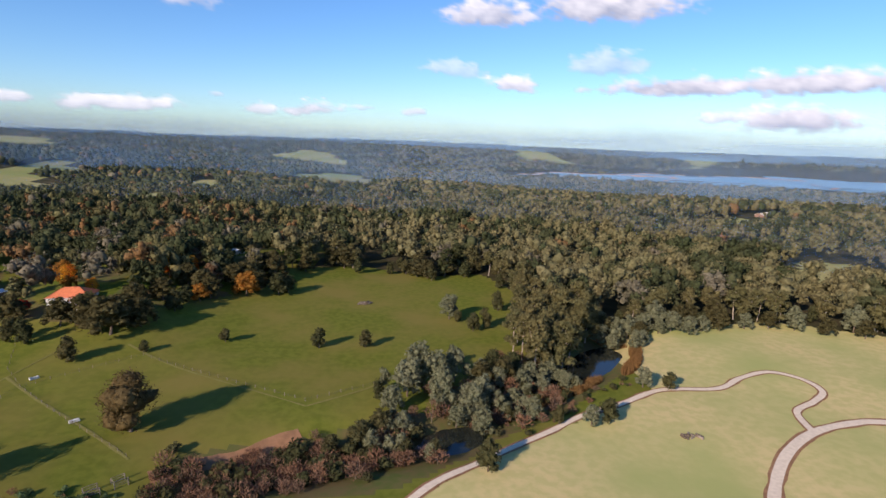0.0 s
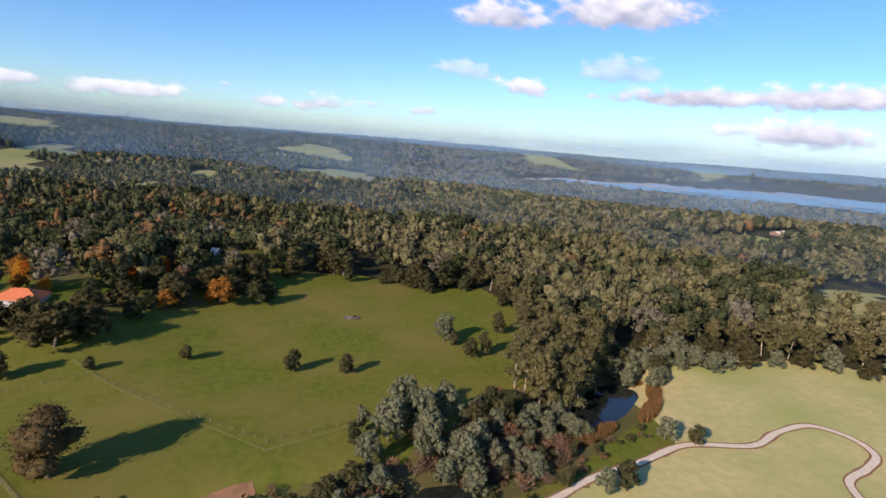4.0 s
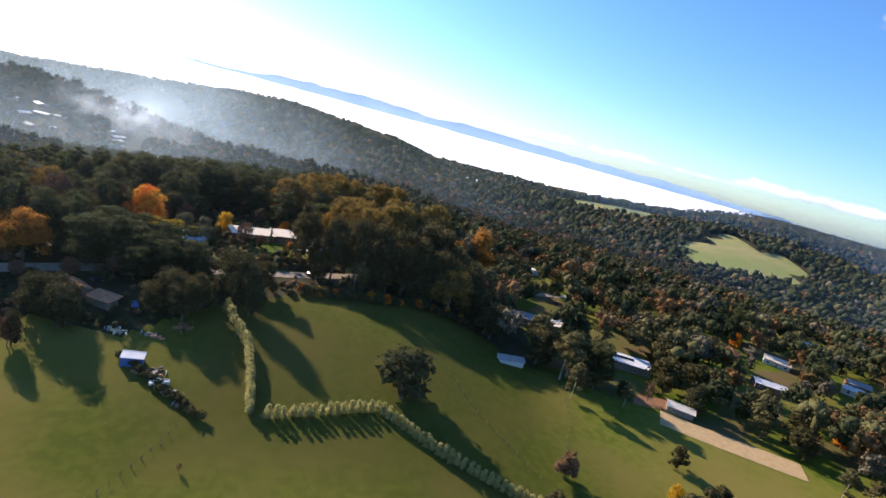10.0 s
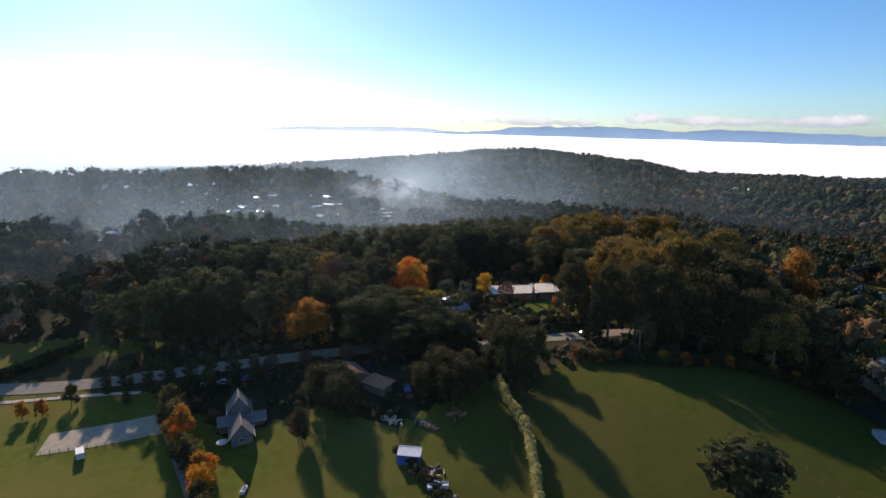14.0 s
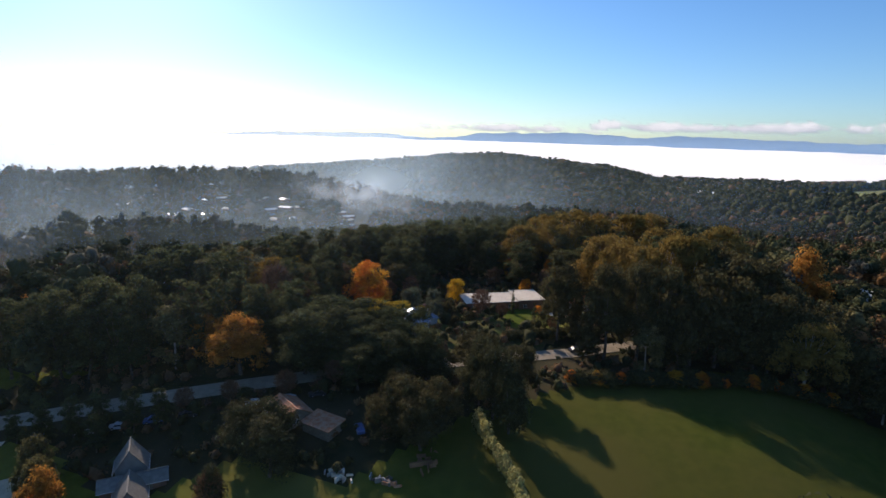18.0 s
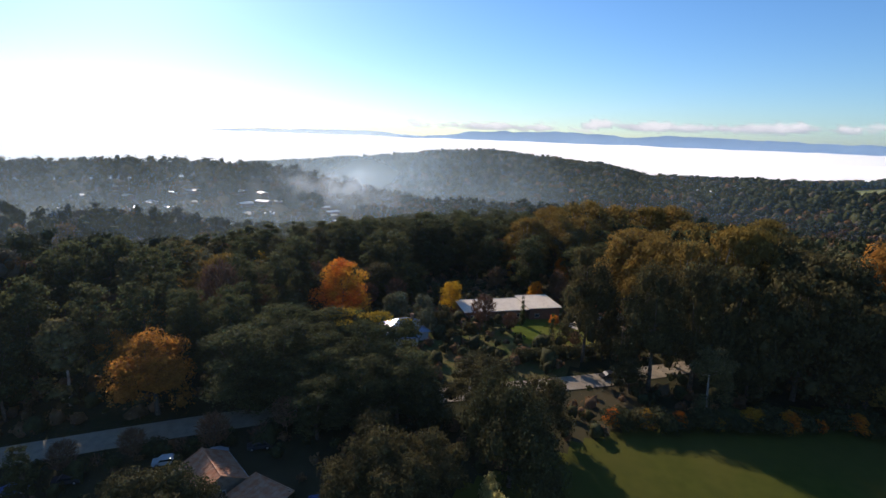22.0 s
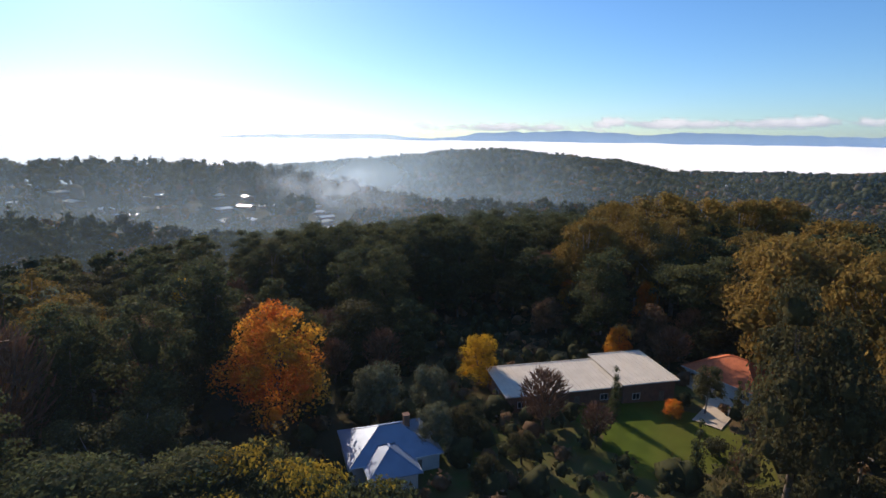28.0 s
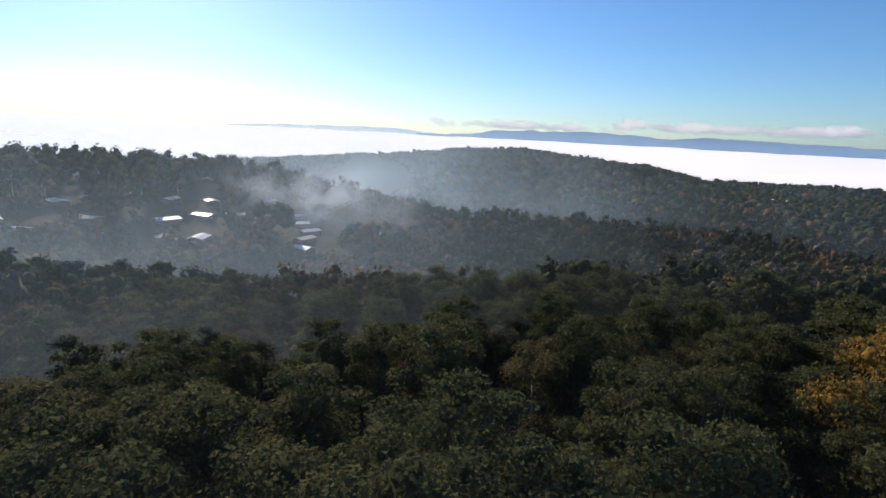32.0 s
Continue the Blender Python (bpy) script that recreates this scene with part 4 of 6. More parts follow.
for name, x, y, tall, wide in [("broadleaf_tree", -251, 136, 16, 1.3), ("broadleaf_tree", -246, 128, 15, 1.2), ("broadleaf_tree", -262, 140, 15, 1.2), ("broadleaf_tree", -276, 167, 15, 1.2), ("broadleaf_tree", -246, 86, 12, 1.0), ("gum_tree", -297, 57, 13, 1.2), ("gum_tree", -321, 88, 14, 1.3), ("broadleaf_tree", -342, 122, 15, 1.2),
                               ("bare_tree", -385, 170, 15, 1.2), ("bare_tree", -370, 160, 14, 1.2), ("orange_tree", -415, 119, 11, 1.1), ("russet_tree", -382, -16, 21, 1.3), ("red_tree", -330, 150, 9, 1.1), ("russet_tree", -350, 176, 12, 1.3), ("orange_tree", -322, 206, 10, 1.1), ("amber_tree", -290, 240, 10, 1.1),
                               ("russet_tree", -190, 260, 13, 1.3), ("amber_tree", -160, 235, 11, 1.2), ("orange_tree", -150, 222, 10, 1.1), ("broadleaf_tree", -216, 160, 14, 1.1), ("broadleaf_tree", -204, 170, 13, 1.1), ("cypress_tree", -223, 150, 11, 1.0), ("broadleaf_tree", -160, 176, 12, 1.1), ("gum_tree", -183, 186, 14, 1.1), ("pine_tree", -196, 215, 19, 1.1),
                               ("pine_tree", -262, 216, 21, 1.1), ("pine_tree", -310, 130, 22, 1.2), ("pine_tree", -350, 220, 22, 1.2), ("pine_tree", -165, 275, 20, 1.2), ("pine_tree", -140, 262, 21, 1.1)]:
    tree(name, x, y, tall, wide, group="garden trees of the northern village")
for name, x, y, tall, wide in [("broadleaf_tree", -72, 232, 13, 1.1), ("pine_tree", -80, 246, 17, 1.1), ("broadleaf_tree", -92, 222, 12, 1.2), ("gum_tree", -66, 248, 17, 1.2), ("broadleaf_tree", -108, 218, 12, 1.1), ("pine_tree", -115, 256, 18, 1.1), ("gum_tree", -95, 262, 17, 1.2), ("broadleaf_tree", -78, 214, 11, 1.2),
                               ("russet_tree", -100, 250, 12, 1.2), ("broadleaf_tree", -60, 262, 14, 1.1), ("gum_tree", -74, 272, 18, 1.1), ("broadleaf_tree", -122, 228, 12, 1.2), ("bushy_tree", -86, 204, 8, 1.2), ("broadleaf_tree", -130, 246, 13, 1.2), ("russet_tree", -84, 232, 11, 1.2), ("pine_tree", -52, 280, 17, 1.0)]:
    tree(name, x, y, tall, wide, group="garden trees of the northern village")
for x, y, tall in [(-155, -187, 24), (-162, -174, 26), (-166, -158, 25), (-158, -181, 25), (-150, -193, 22), (-169, -167, 27), (-175, -158, 26), (-178, -164, 25), (-165, -184, 24), (-182, -150, 24), (-173, -175, 25), (-190, -133, 15), (-192, -127, 19), (-196, -136, 20),
                   (-131, -168, 8), (-134, -164, 10), (-137, -157, 9), (-140, -152, 11), (-143, -146, 11), (-146, -141, 12), (-141, -136, 10), (-149, -134, 12), (-152, -128, 11), (-135, -150, 7), (-130, -158, 6),
                   (-198, -100, 16), (-190, -95, 15), (-196, -86, 14), (-205, -105, 17), (-186, -103, 14), (-192, -106, 18), (-199, -112, 19), (-182, -92, 13), (-184, -110, 20), (-189, -86, 15), (-196, -78, 15), (-200, -146, 22), (-192, -120, 22), (-188, -143, 23), (-192, -132, 22), (-200, -126, 22), (-187, -113, 18), (-193, -98, 16), (-185, -97, 13), (-188, -90, 13), (-192, -80, 13), (-200, -90, 17)]:
    tree("pine_tree", x, y, tall, 1.75 if y > -116 else 1.0, True, group="dark pines along the road")
for x, y, tall in [(-288, -4, 26), (-290, 16, 24), (-272, 30, 22), (-240, 20, 17), (-228, 38, 16), (-214, 60, 15), (-280, 22, 24), (-262, 38, 20), (-246, 38, 18)]:
    tree("broadleaf_tree" if tall % 2 else "gum_tree", x, y, tall, 1.1, group="tall trees at the top of the paddock")
for i in range(26):
    t = i / 25
    tree("shrub", -231 - 20 * t + random.uniform(-0.4, 0.4), -63 + 27 * t + random.uniform(-0.4, 0.4), 3.2, 1.2, True, group="clipped hedge beside the road", label="section of dark green clipped hedge")
for i in range(44):
    t = i / 43
    tree("shrub" if i % 4 else "orange_tree", -207 - 29 * t + 9 * max(0, t - 0.75) * 4 + random.uniform(-1, 1), -40 + 72 * t + random.uniform(-1, 1), random.uniform(2.8, 5.0), 1.3, True, group="shrubs at the top of the paddock")
for i in range(16):
    t = i / 15
    tree("shrub", -142 + 16 * t + random.uniform(-0.4, 0.4), -72 + 30 * t + random.uniform(-0.4, 0.4), 2.6, 1.0, group="low hedge beside the sheds")


def reed_bed(cx, cy, a, b, turn, count, seed):
    rg = np.random.default_rng(seed)
    t, r = rg.random(count) * 6.28, np.sqrt(rg.random(count))
    u, v = a * r * np.cos(t), b * r * np.sin(t)
    c, s = math.cos(radians(turn)), math.sin(radians(turn))
    x, y = cx + u * c - v * s, cy + u * s + v * c
    z = height(x, y)
    h = 1.0 + 1.3 * rg.random(count)
    lean = 0.35 * rg.normal(size=(count, 2))
    w = 0.16
    p = np.stack([x, y, z - 0.1], 1)
    q = np.stack([x + lean[:, 0], y + lean[:, 1], z + h], 1)
    d = np.stack([np.cos(t * 7) * w, np.sin(t * 7) * w, 0 * t], 1)
    me = array_mesh("reed_bed", np.stack([p - d, p + d, q], 1).reshape(-1, 3), np.arange(count * 3).reshape(-1, 3), L_REED)
    tagged(new("reed_bed", me), "rusty brown reeds at the water's edge", "reeds", kind="stuff")


reed_bed(78, 131, 15, 6, 25, 5000, 1)
reed_bed(88, 136, 9, 4, 40, 2500, 4)
reed_bed(68, 124, 9, 4, 20, 1800, 5)
reed_bed(111, 150, 12, 3.0, 55, 3000, 2)
reed_bed(119, 166, 11, 2.6, 70, 1800, 3)
reed_bed(112, 182, 9, 2.5, 150, 1200, 6)

# ---------------------------------------------------------------- paths, earth, ponds
PATH_LINE = [(14, 55), (22.4, 66.9), (29.1, 73.8), (37.9, 80.1), (49.6, 88.7), (64.5, 98.3), (77, 107.3), (93.3, 115.2), (112.1, 125.8), (134, 127.2),
             (148, 136), (162.9, 141.3), (171.9, 134.5), (172.2, 124.3), (163.1, 116.6), (151.6, 109.3), (147.5, 95.8)]
BRANCHES = [[(104, 48), (114.1, 65.3), (129.6, 83.2), (147.5, 95.8), (165.4, 101.6), (177.2, 102.2), (215, 98)]]
tagged(new("path_verge", ribbon("path_verge", PATH_LINE, 3.6, EARTH, 0.10, 0.35)), "bare red earth along the gravel path", "path edge", kind="structure")
tagged(new("path", ribbon("path", PATH_LINE, 2.2, GRAVEL, 0.15, 0.15)), "winding pale gravel walking path", "path", kind="structure")
for line in BRANCHES:
    tagged(new("path_verge", ribbon("path_verge", line, 4.6, EARTH, 0.12, 0.3)), "bare red earth along the gravel path", "path edge", kind="structure")
    tagged(new("path", ribbon("path", line, 3.0, GRAVEL, 0.18, 0.12)), "pale gravel walking path", "path", kind="structure")
# Gravel colour darkened for the shade under the avenue trees.
SHADED_LANE = material("shaded_lane_gravel", (0.30, 0.25, 0.19), (0.22, 0.185, 0.14), 0.7, 0.95, bump=0.03)
tagged(new("lane", ribbon("lane", [(-146, -160), (-133, -146), (-120, -126), (-107, -104), (-96, -86), (-88, -72)], 2.6, SHADED_LANE, 0.14, 0.2)), "gravel lane beside an avenue of autumn trees", "lane", kind="structure")
tagged(new("footpath", ribbon("footpath", [(-60, -300), (-85, -250), (-108, -210), (-128, -176), (-136, -160)], 1.6, GRAVEL, 0.14)), "narrow pale footpath beside the road", "footpath", kind="structure")
tagged(new("bare_earth", ribbon("bare_earth", [(-47, 78), (-38, 84), (-28, 89), (-19, 95), (-12, 99)], 5.0, EARTH, 0.10, 0.8)), "strip of bare orange earth beside the creek", "soil", kind="structure")
tagged(new("driveway", ribbon("driveway", [(-262, -55), (-272, -52), (-280, -56)], 4.5, GRAVEL, 0.16, 0.2)), "pale gravel driveway of a house", "driveway", kind="structure")
PAD = material("packed_gravel", (0.50, 0.41, 0.28), (0.42, 0.34, 0.23), 0.7, 0.95, bump=0.03)
tagged(new("parking_lot", ribbon("parking_lot", [(-108.5, -162.5), (-119, -150), (-130, -138)], 10, PAD, 0.14)), "pale gravel parking pad in the grass", "parking lot", kind="structure")
tagged(new("arena", ribbon("arena", [(-193, 107), (-184, 130), (-175, 154)], 13, SAND, 0.14)), "sandy riding arena beside the stables", "arena", kind="structure")
for name, args, mat, label, kind in [
        ("track", (-205, 108, 11, 5, 100), EARTH, "bare brown earth yard", "yard")]:
    v, f = patch(*args, lift=0.12, ragged=0.05, power=9)
    tagged(new(name, link_mesh(name, v, f, mat, smooth=True)), label, kind, kind="structure")
for (cx, cy, a, b, turn), seed in (((34, 98, 10.5, 7, 25), 1), ((98, 157, 22, 10, 52), 2)):
    v, f = patch(cx, cy, a, b, turn, z=-3.6 if seed == 1 else -3.7, ragged=0.25, seed=seed)
    tagged(new("pond", link_mesh("pond", v, f, WATER)), "still dark pond among trees and reeds", "pond", kind="structure")
for i, (cx, cy, a, b, turn) in enumerate(LAKES):
    v, f = patch(cx, cy, a * 1.3, b * 1.3, turn, z=LAKE_Z - 0.5 * i)
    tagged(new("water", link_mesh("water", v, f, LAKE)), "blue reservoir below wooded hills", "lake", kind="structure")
    q = np.linspace(0, 2 * math.pi, 181)
    wave = 1 + 0.16 * np.sin(q * 5 + cx) + 0.1 * np.sin(q * 9)
    rim = []
    for k in (0.94, 1.01):
        u, w = a * k * wave * np.cos(q), b * k * wave * np.sin(q)
        rim.append((cx + u * math.cos(radians(turn)) - w * math.sin(radians(turn)), cy + u * math.sin(radians(turn)) + w * math.cos(radians(turn))))
    (x0, y0), (x1, y1) = rim
    others = np.min([1.0 * (np.hypot(x0 - ox, y0 - oy) / min(oa, ob) > 0.9) for ox, oy, oa, ob, _ in LAKES if ox != cx], axis=0)
    v = [(x, y, LAKE_Z + 0.6) for x, y in zip(x0, y0)] + [(x, y, LAKE_Z + 2.5) for x, y in zip(x1, y1)]
    f = [(i, i + 1, i + 182, i + 181) for i in range(180) if others[i]]
    tagged(new("shore", link_mesh("shore", v, f, SHORE)), "bare reddish shore round the reservoir", "shore", kind="structure")


# ---------------------------------------------------------------- building tools
class Form:
    """Verts and faces gathered from simple solids."""

    def __init__(self):
        self.v, self.f = [], []

    def box(self, x0, y0, z0, x1, y1, z1):
        b = len(self.v)
        self.v += [(x, y, z) for z in (z0, z1) for x, y in ((x0, y0), (x1, y0), (x1, y1), (x0, y1))]
        self.f += [(b + 3, b + 2, b + 1, b), (b + 4, b + 5, b + 6, b + 7)] + [(b + i, b + (i + 1) % 4, b + 4 + (i + 1) % 4, b + 4 + i) for i in range(4)]
        return self

    def slab(self, corners, thick):
        """A plate below four (or three) corners."""
        b, n = len(self.v), len(corners)
        self.v += list(corners) + [(x, y, z - thick) for x, y, z in corners]
        self.f += [tuple(b + i for i in range(n)), tuple(b + n + i for i in reversed(range(n)))]
        self.f += [(b + (i + 1) % n, b + i, b + n + i, b + n + (i + 1) % n) for i in range(n)]
        return self

    def prism(self, outline, y0, y1):
        """An outline in x and z, drawn along y."""
        b, n = len(self.v), len(outline)
        self.v += [(x, y0, z) for x, z in outline] + [(x, y1, z) for x, z in outline]
        self.f += [tuple(b + i for i in range(n)), tuple(b + n + i for i in reversed(range(n)))]
        self.f += [(b + i, b + n + i, b + n + (i + 1) % n, b + (i + 1) % n) for i in range(n)]
        return self

    def mesh(self, name, mat):
        me = link_mesh(name, self.v, self.f, mat)
        bm = bmesh.new()
        bm.from_mesh(me)
        bmesh.ops.recalc_face_normals(bm, faces=bm.faces)
        bm.to_mesh(me)
        bm.free()
        return me


TERRACOTTA = material("terracotta_tiles", (0.66, 0.20, 0.085), (0.54, 0.155, 0.07), 1.2, 0.9, bump=0.03)
WHITE_ROOF = material("white_metal_roof", (0.74, 0.73, 0.70), (0.64, 0.62, 0.59), 0.6, 0.33)
CREAM_ROOF = material("cream_metal_roof", (0.74, 0.66, 0.53), (0.66, 0.58, 0.46), 0.5, 0.85)
GREY_ROOF = material("grey_metal_roof", (0.34, 0.34, 0.33), (0.27, 0.27, 0.27), 0.6, 0.45)
BLUE_ROOF = material("blue_grey_metal_roof", (0.30, 0.36, 0.46), (0.25, 0.31, 0.40), 0.6, 0.35, 0.3)
ASH_ROOF = material("pale_grey_slate_roof", (0.235, 0.215, 0.18), (0.18, 0.165, 0.14), 1.2, 0.8)
SLATE_ROOF = material("weathered_slate_roof", (0.24, 0.23, 0.20), (0.17, 0.165, 0.145), 1.2, 0.8)
RUST_ROOF = material("rusty_iron_roof", (0.44, 0.165, 0.075), (0.50, 0.29, 0.18), 0.9, 0.75)
BRICK = material("brown_brick", (0.26, 0.15, 0.10), (0.20, 0.12, 0.085), 1.5, 0.9)
WEATHERBOARD = material("white_weatherboard", (0.66, 0.64, 0.59), (0.58, 0.56, 0.52), 0.8, 0.7)
BLUE_WALL = material("blue_sheet_metal", (0.06, 0.16, 0.45), (0.05, 0.13, 0.38), 0.8, 0.5)
TIMBER = material("weathered_timber", (0.27, 0.22, 0.17), (0.20, 0.16, 0.12), 1.5, 0.9)
TRIM = material("white_trim", (0.74, 0.73, 0.70), rough=0.6)
PANE = material("window_glass", (0.03, 0.04, 0.05), (0.02, 0.025, 0.03), 0.2, 0.08)
SOLAR = material("solar_panel", (0.012, 0.015, 0.03), (0.02, 0.025, 0.045), 0.3, 0.12)
RUBBER = material("black_rubber", (0.02, 0.02, 0.02), rough=0.85)
STEEL = material("galvanised_steel", (0.45, 0.45, 0.44), (0.36, 0.36, 0.35), 1.0, 0.45, 0.6)
SKINS = {"ash": ASH_ROOF, "slate": SLATE_ROOF, "tile": TERRACOTTA, "white": WHITE_ROOF, "cream": CREAM_ROOF, "grey": GREY_ROOF, "blue": BLUE_ROOF, "rust": RUST_ROOF}
# White cottage boards greyed: the tree shade over them is put into the colour.
SHADED_BOARD = material("shaded_weatherboard", (0.24, 0.23, 0.21), (0.19, 0.18, 0.165), 0.8, 0.8)
WALLS = {"grey": SHADED_BOARD, "brick": BRICK, "white": WEATHERBOARD, "blue": BLUE_WALL, "timber": TIMBER}
WINDOW = {}


def house(name, label, x, y, turn, length, width, tall=2.7, roof="gable", skin="grey", wall="brick", rise=1.8, eave=0.5, windows=True,
          chimney=False, solar=False, category="house", group="", base=None):
    """A building: walls, roof with ribs and ridge, gutters, windows and a door. Its length runs along turn."""
    z = min(ground_z(x + dx, y + dy) for dx in (-3, 3) for dy in (-3, 3)) if base is None else base
    root = new(name)
    root.matrix_basis = pose(x, y, z, 0, 0, turn)
    tagged(root, label, category, group)
    L, W, t = length / 2, width / 2, 0.25
    plinth = 0.35
    w = Form().box(-L, -W, -1.0, L, -W + t, tall).box(-L, W - t, -1.0, L, W, tall).box(-L, -W + t, -1.0, -L + t, W - t, tall).box(L - t, -W + t, -1.0, L, W - t, tall)
    r, ribs, e = Form(), Form(), eave
    if roof == "gable":
        k = rise / W
        for s in (-1, 1):
            r.slab([(-L - e, s * (W + e), tall - k * e + 0.12), (L + e, s * (W + e), tall - k * e + 0.12), (L + e, 0, tall + rise + 0.12), (-L - e, 0, tall + rise + 0.12)][::s], 0.12)
            n = int(2 * (L + e) / 0.9)
            for i in range(n + 1):
                u = -L - e + 2 * (L + e) * i / n
                ribs.slab([(u - 0.04, s * (W + e), tall - k * e + 0.17), (u + 0.04, s * (W + e), tall - k * e + 0.17), (u + 0.04, 0, tall + rise + 0.17), (u - 0.04, 0, tall + rise + 0.17)][::s], 0.05)
        for s in (-1, 1):
            q = s * (L - t / 2)
            w.v += [(q - t / 2, -W, tall), (q - t / 2, W, tall), (q - t / 2, 0, tall + rise), (q + t / 2, -W, tall), (q + t / 2, W, tall), (q + t / 2, 0, tall + rise)]
            b = len(w.v) - 6
            w.f += [(b, b + 1, b + 2), (b + 3, b + 5, b + 4), (b, b + 2, b + 5, b + 3), (b + 1, b + 4, b + 5, b + 2)]
        cap = Form().box(-L - e, -0.15, tall + rise + 0.10, L + e, 0.15, tall + rise + 0.24)
    elif roof == "hip":
        h = min(L - 0.3, W)
        A = [(-L - e, -W - e), (L + e, -W - e), (L + e, W + e), (-L - e, W + e)]
        lo, hi = tall - rise / W * e + 0.12, tall + rise + 0.12
        p, q = (-(L - h), 0, hi), (L - h, 0, hi)
        c = [(*a, lo) for a in A]
        r.slab([c[0], c[1], q, p], 0.12).slab([c[2], c[3], p, q], 0.12).slab([c[1], c[2], q], 0.12).slab([c[3], c[0], p], 0.12)
        cap = Form().box(-(L - h), -0.15, hi - 0.02, L - h, 0.15, hi + 0.12)
        for a, top in ((c[0], p), (c[3], p), (c[1], q), (c[2], q)):
            ribs.slab([(a[0], a[1] - 0.12, a[2] + 0.06), (a[0], a[1] + 0.12, a[2] + 0.06), (top[0], 0.12, top[2] + 0.07), (top[0], -0.12, top[2] + 0.07)], 0.08)
    else:
        r.slab([(-L - e, -W - e, tall + 0.15), (L + e, -W - e, tall + 0.15), (L + e, W + e, tall + 0.15 + rise), (-L - e, W + e, tall + 0.15 + rise)], 0.15)
        w.slab([(-L, -W, tall + 0.02), (L, -W, tall + 0.02), (L, W, tall + rise * 0.9), (-L, W, tall + rise * 0.9)], rise * 0.9 if rise > 0.1 else 0.1)
        n = int(2 * (L + e) / 0.9)
        for i in range(n + 1):
            u = -L - e + 2 * (L + e) * i / n
            ribs.slab([(u - 0.04, -W - e, tall + 0.20), (u + 0.04, -W - e, tall + 0.20), (u + 0.04, W + e, tall + 0.20 + rise), (u - 0.04, W + e, tall + 0.20 + rise)], 0.05)
        cap = Form().box(-L - e, W + e - 0.1, tall + rise + 0.1, L + e, W + e + 0.1, tall + rise + 0.26)
    part("wall", w.mesh("wall", WALLS[wall]), root)
    top = part("roof", r.mesh("roof", SKINS[skin]), root)
    part("ridge_cap", cap.mesh("ridge_cap", SKINS[skin]), top)
    part("roof_ribs", ribs.mesh("roof_ribs", SKINS[skin]), top)
    if windows:
        key = (round(tall, 1),)
        if key not in WINDOW:
            WINDOW[key] = (Form().box(-0.75, -0.04, 0.9, -0.65, 0.05, 2.1).box(0.65, -0.04, 0.9, 0.75, 0.05, 2.1).box(-0.65, -0.04, 0.9, 0.65, 0.05, 1.0).box(-0.65, -0.04, 2.0, 0.65, 0.05, 2.1).box(-0.04, -0.04, 1.0, 0.04, 0.05, 2.0).mesh("window", TRIM),
                           Form().box(-0.65, -0.01, 1.0, 0.65, 0.02, 2.0).mesh("pane", PANE))
        n = max(1, int(length / 4.5))
        for s in (-1, 1):
            for i in range(n):
                u = -L + (i + 0.5) * 2 * L / n
                if s == -1 and i == n // 2 and n > 1:
                    d = part("door", Form().box(u - 0.5, -W - 0.04, 0, u + 0.5, -W + 0.02, 2.05).mesh("door", TIMBER), root, "plain timber door")
                    continue
                wi = part("window", WINDOW[key][0], root, at=pose(u, s * (W + 0.01), 0))
                part("pane", WINDOW[key][1], wi)
        for s in (-1, 1):
            wi = part("window", WINDOW[key][0], root, at=pose(s * (L + 0.01), 0, 0, 0, 0, 90))
            part("pane", WINDOW[key][1], wi)
        for s in (-1, 1):
            zz = tall - (rise / W * e if roof != "flat" else (0 if s < 0 else -rise)) + 0.02
            part("gutter", Form().box(-L - e, s * (W + e) - 0.08, zz - 0.06, L + e, s * (W + e) + 0.08, zz + 0.08).mesh("gutter", TRIM), root)
    if chimney:
        part("chimney", Form().box(L * 0.35, -0.4, tall, L * 0.35 + 0.8, 0.4, tall + rise + 1.1).box(L * 0.35 - 0.08, -0.48, tall + rise + 1.1, L * 0.35 + 0.88, 0.48, tall + rise + 1.25).mesh("chimney", BRICK), root, "brick chimney")
    if solar:
        for i in range(9):
            u = -L * 0.45 + i * 1.12
            y0, y1 = -W * 0.1, W * 0.5
            zz = lambda yy: tall + 0.24 + rise * (yy + W + e) / (2 * W + 2 * e)
            part("solar_panel", Form().slab([(u, y0, zz(y0) + 0.06), (u + 1.05, y0, zz(y0) + 0.06), (u + 1.05, y1, zz(y1) + 0.06), (u, y1, zz(y1) + 0.06)], 0.06).mesh("solar_panel", SOLAR), root)
    return root


# ---------------------------------------------------------------- houses
house("house", "low house with a terracotta tiled hip roof among trees", -130, 191, 10, 17, 11, 3, "hip", "tile", "white", 3.0)
house("house_wing", "wing with a terracotta tiled gable roof", -124, 183, 100, 9, 7, 2.9, "gable", "tile", "white", 2.2, category="house wing")
house("long_house", "long house with a pale blue-white metal roof", -103, 311, 153, 27, 9, 3, "gable", "white", "white", 1.2)
house("modern_house", "flat-roofed white modern house with dark solar panels", -238, 106, 82, 24, 10, 3.6, "flat", "white", "timber", 0.5, solar=True)
house("grey_house", "long grey metal-roofed house beside the paddock", -268, 65, 94, 18, 9, 3.2, "gable", "grey", "brick", 1.5)
house("grey_house_wing", "pale metal-roofed end wing of the grey house", -268, 80.5, 94, 9, 11, 3.4, "flat", "cream", "brick", 0.4, category="house wing")
house("stable", "small timber stable with a pale iron roof by the arena", -201, 118, 70, 10, 6, 2.8, "gable", "cream", "timber", 1.0, category="stable")
house("garden_shed", "small grey-green metal shed at the paddock edge", -207, 48, 102, 10, 5, 2.4, "gable", "grey", "white", 0.9, windows=False, category="shed")
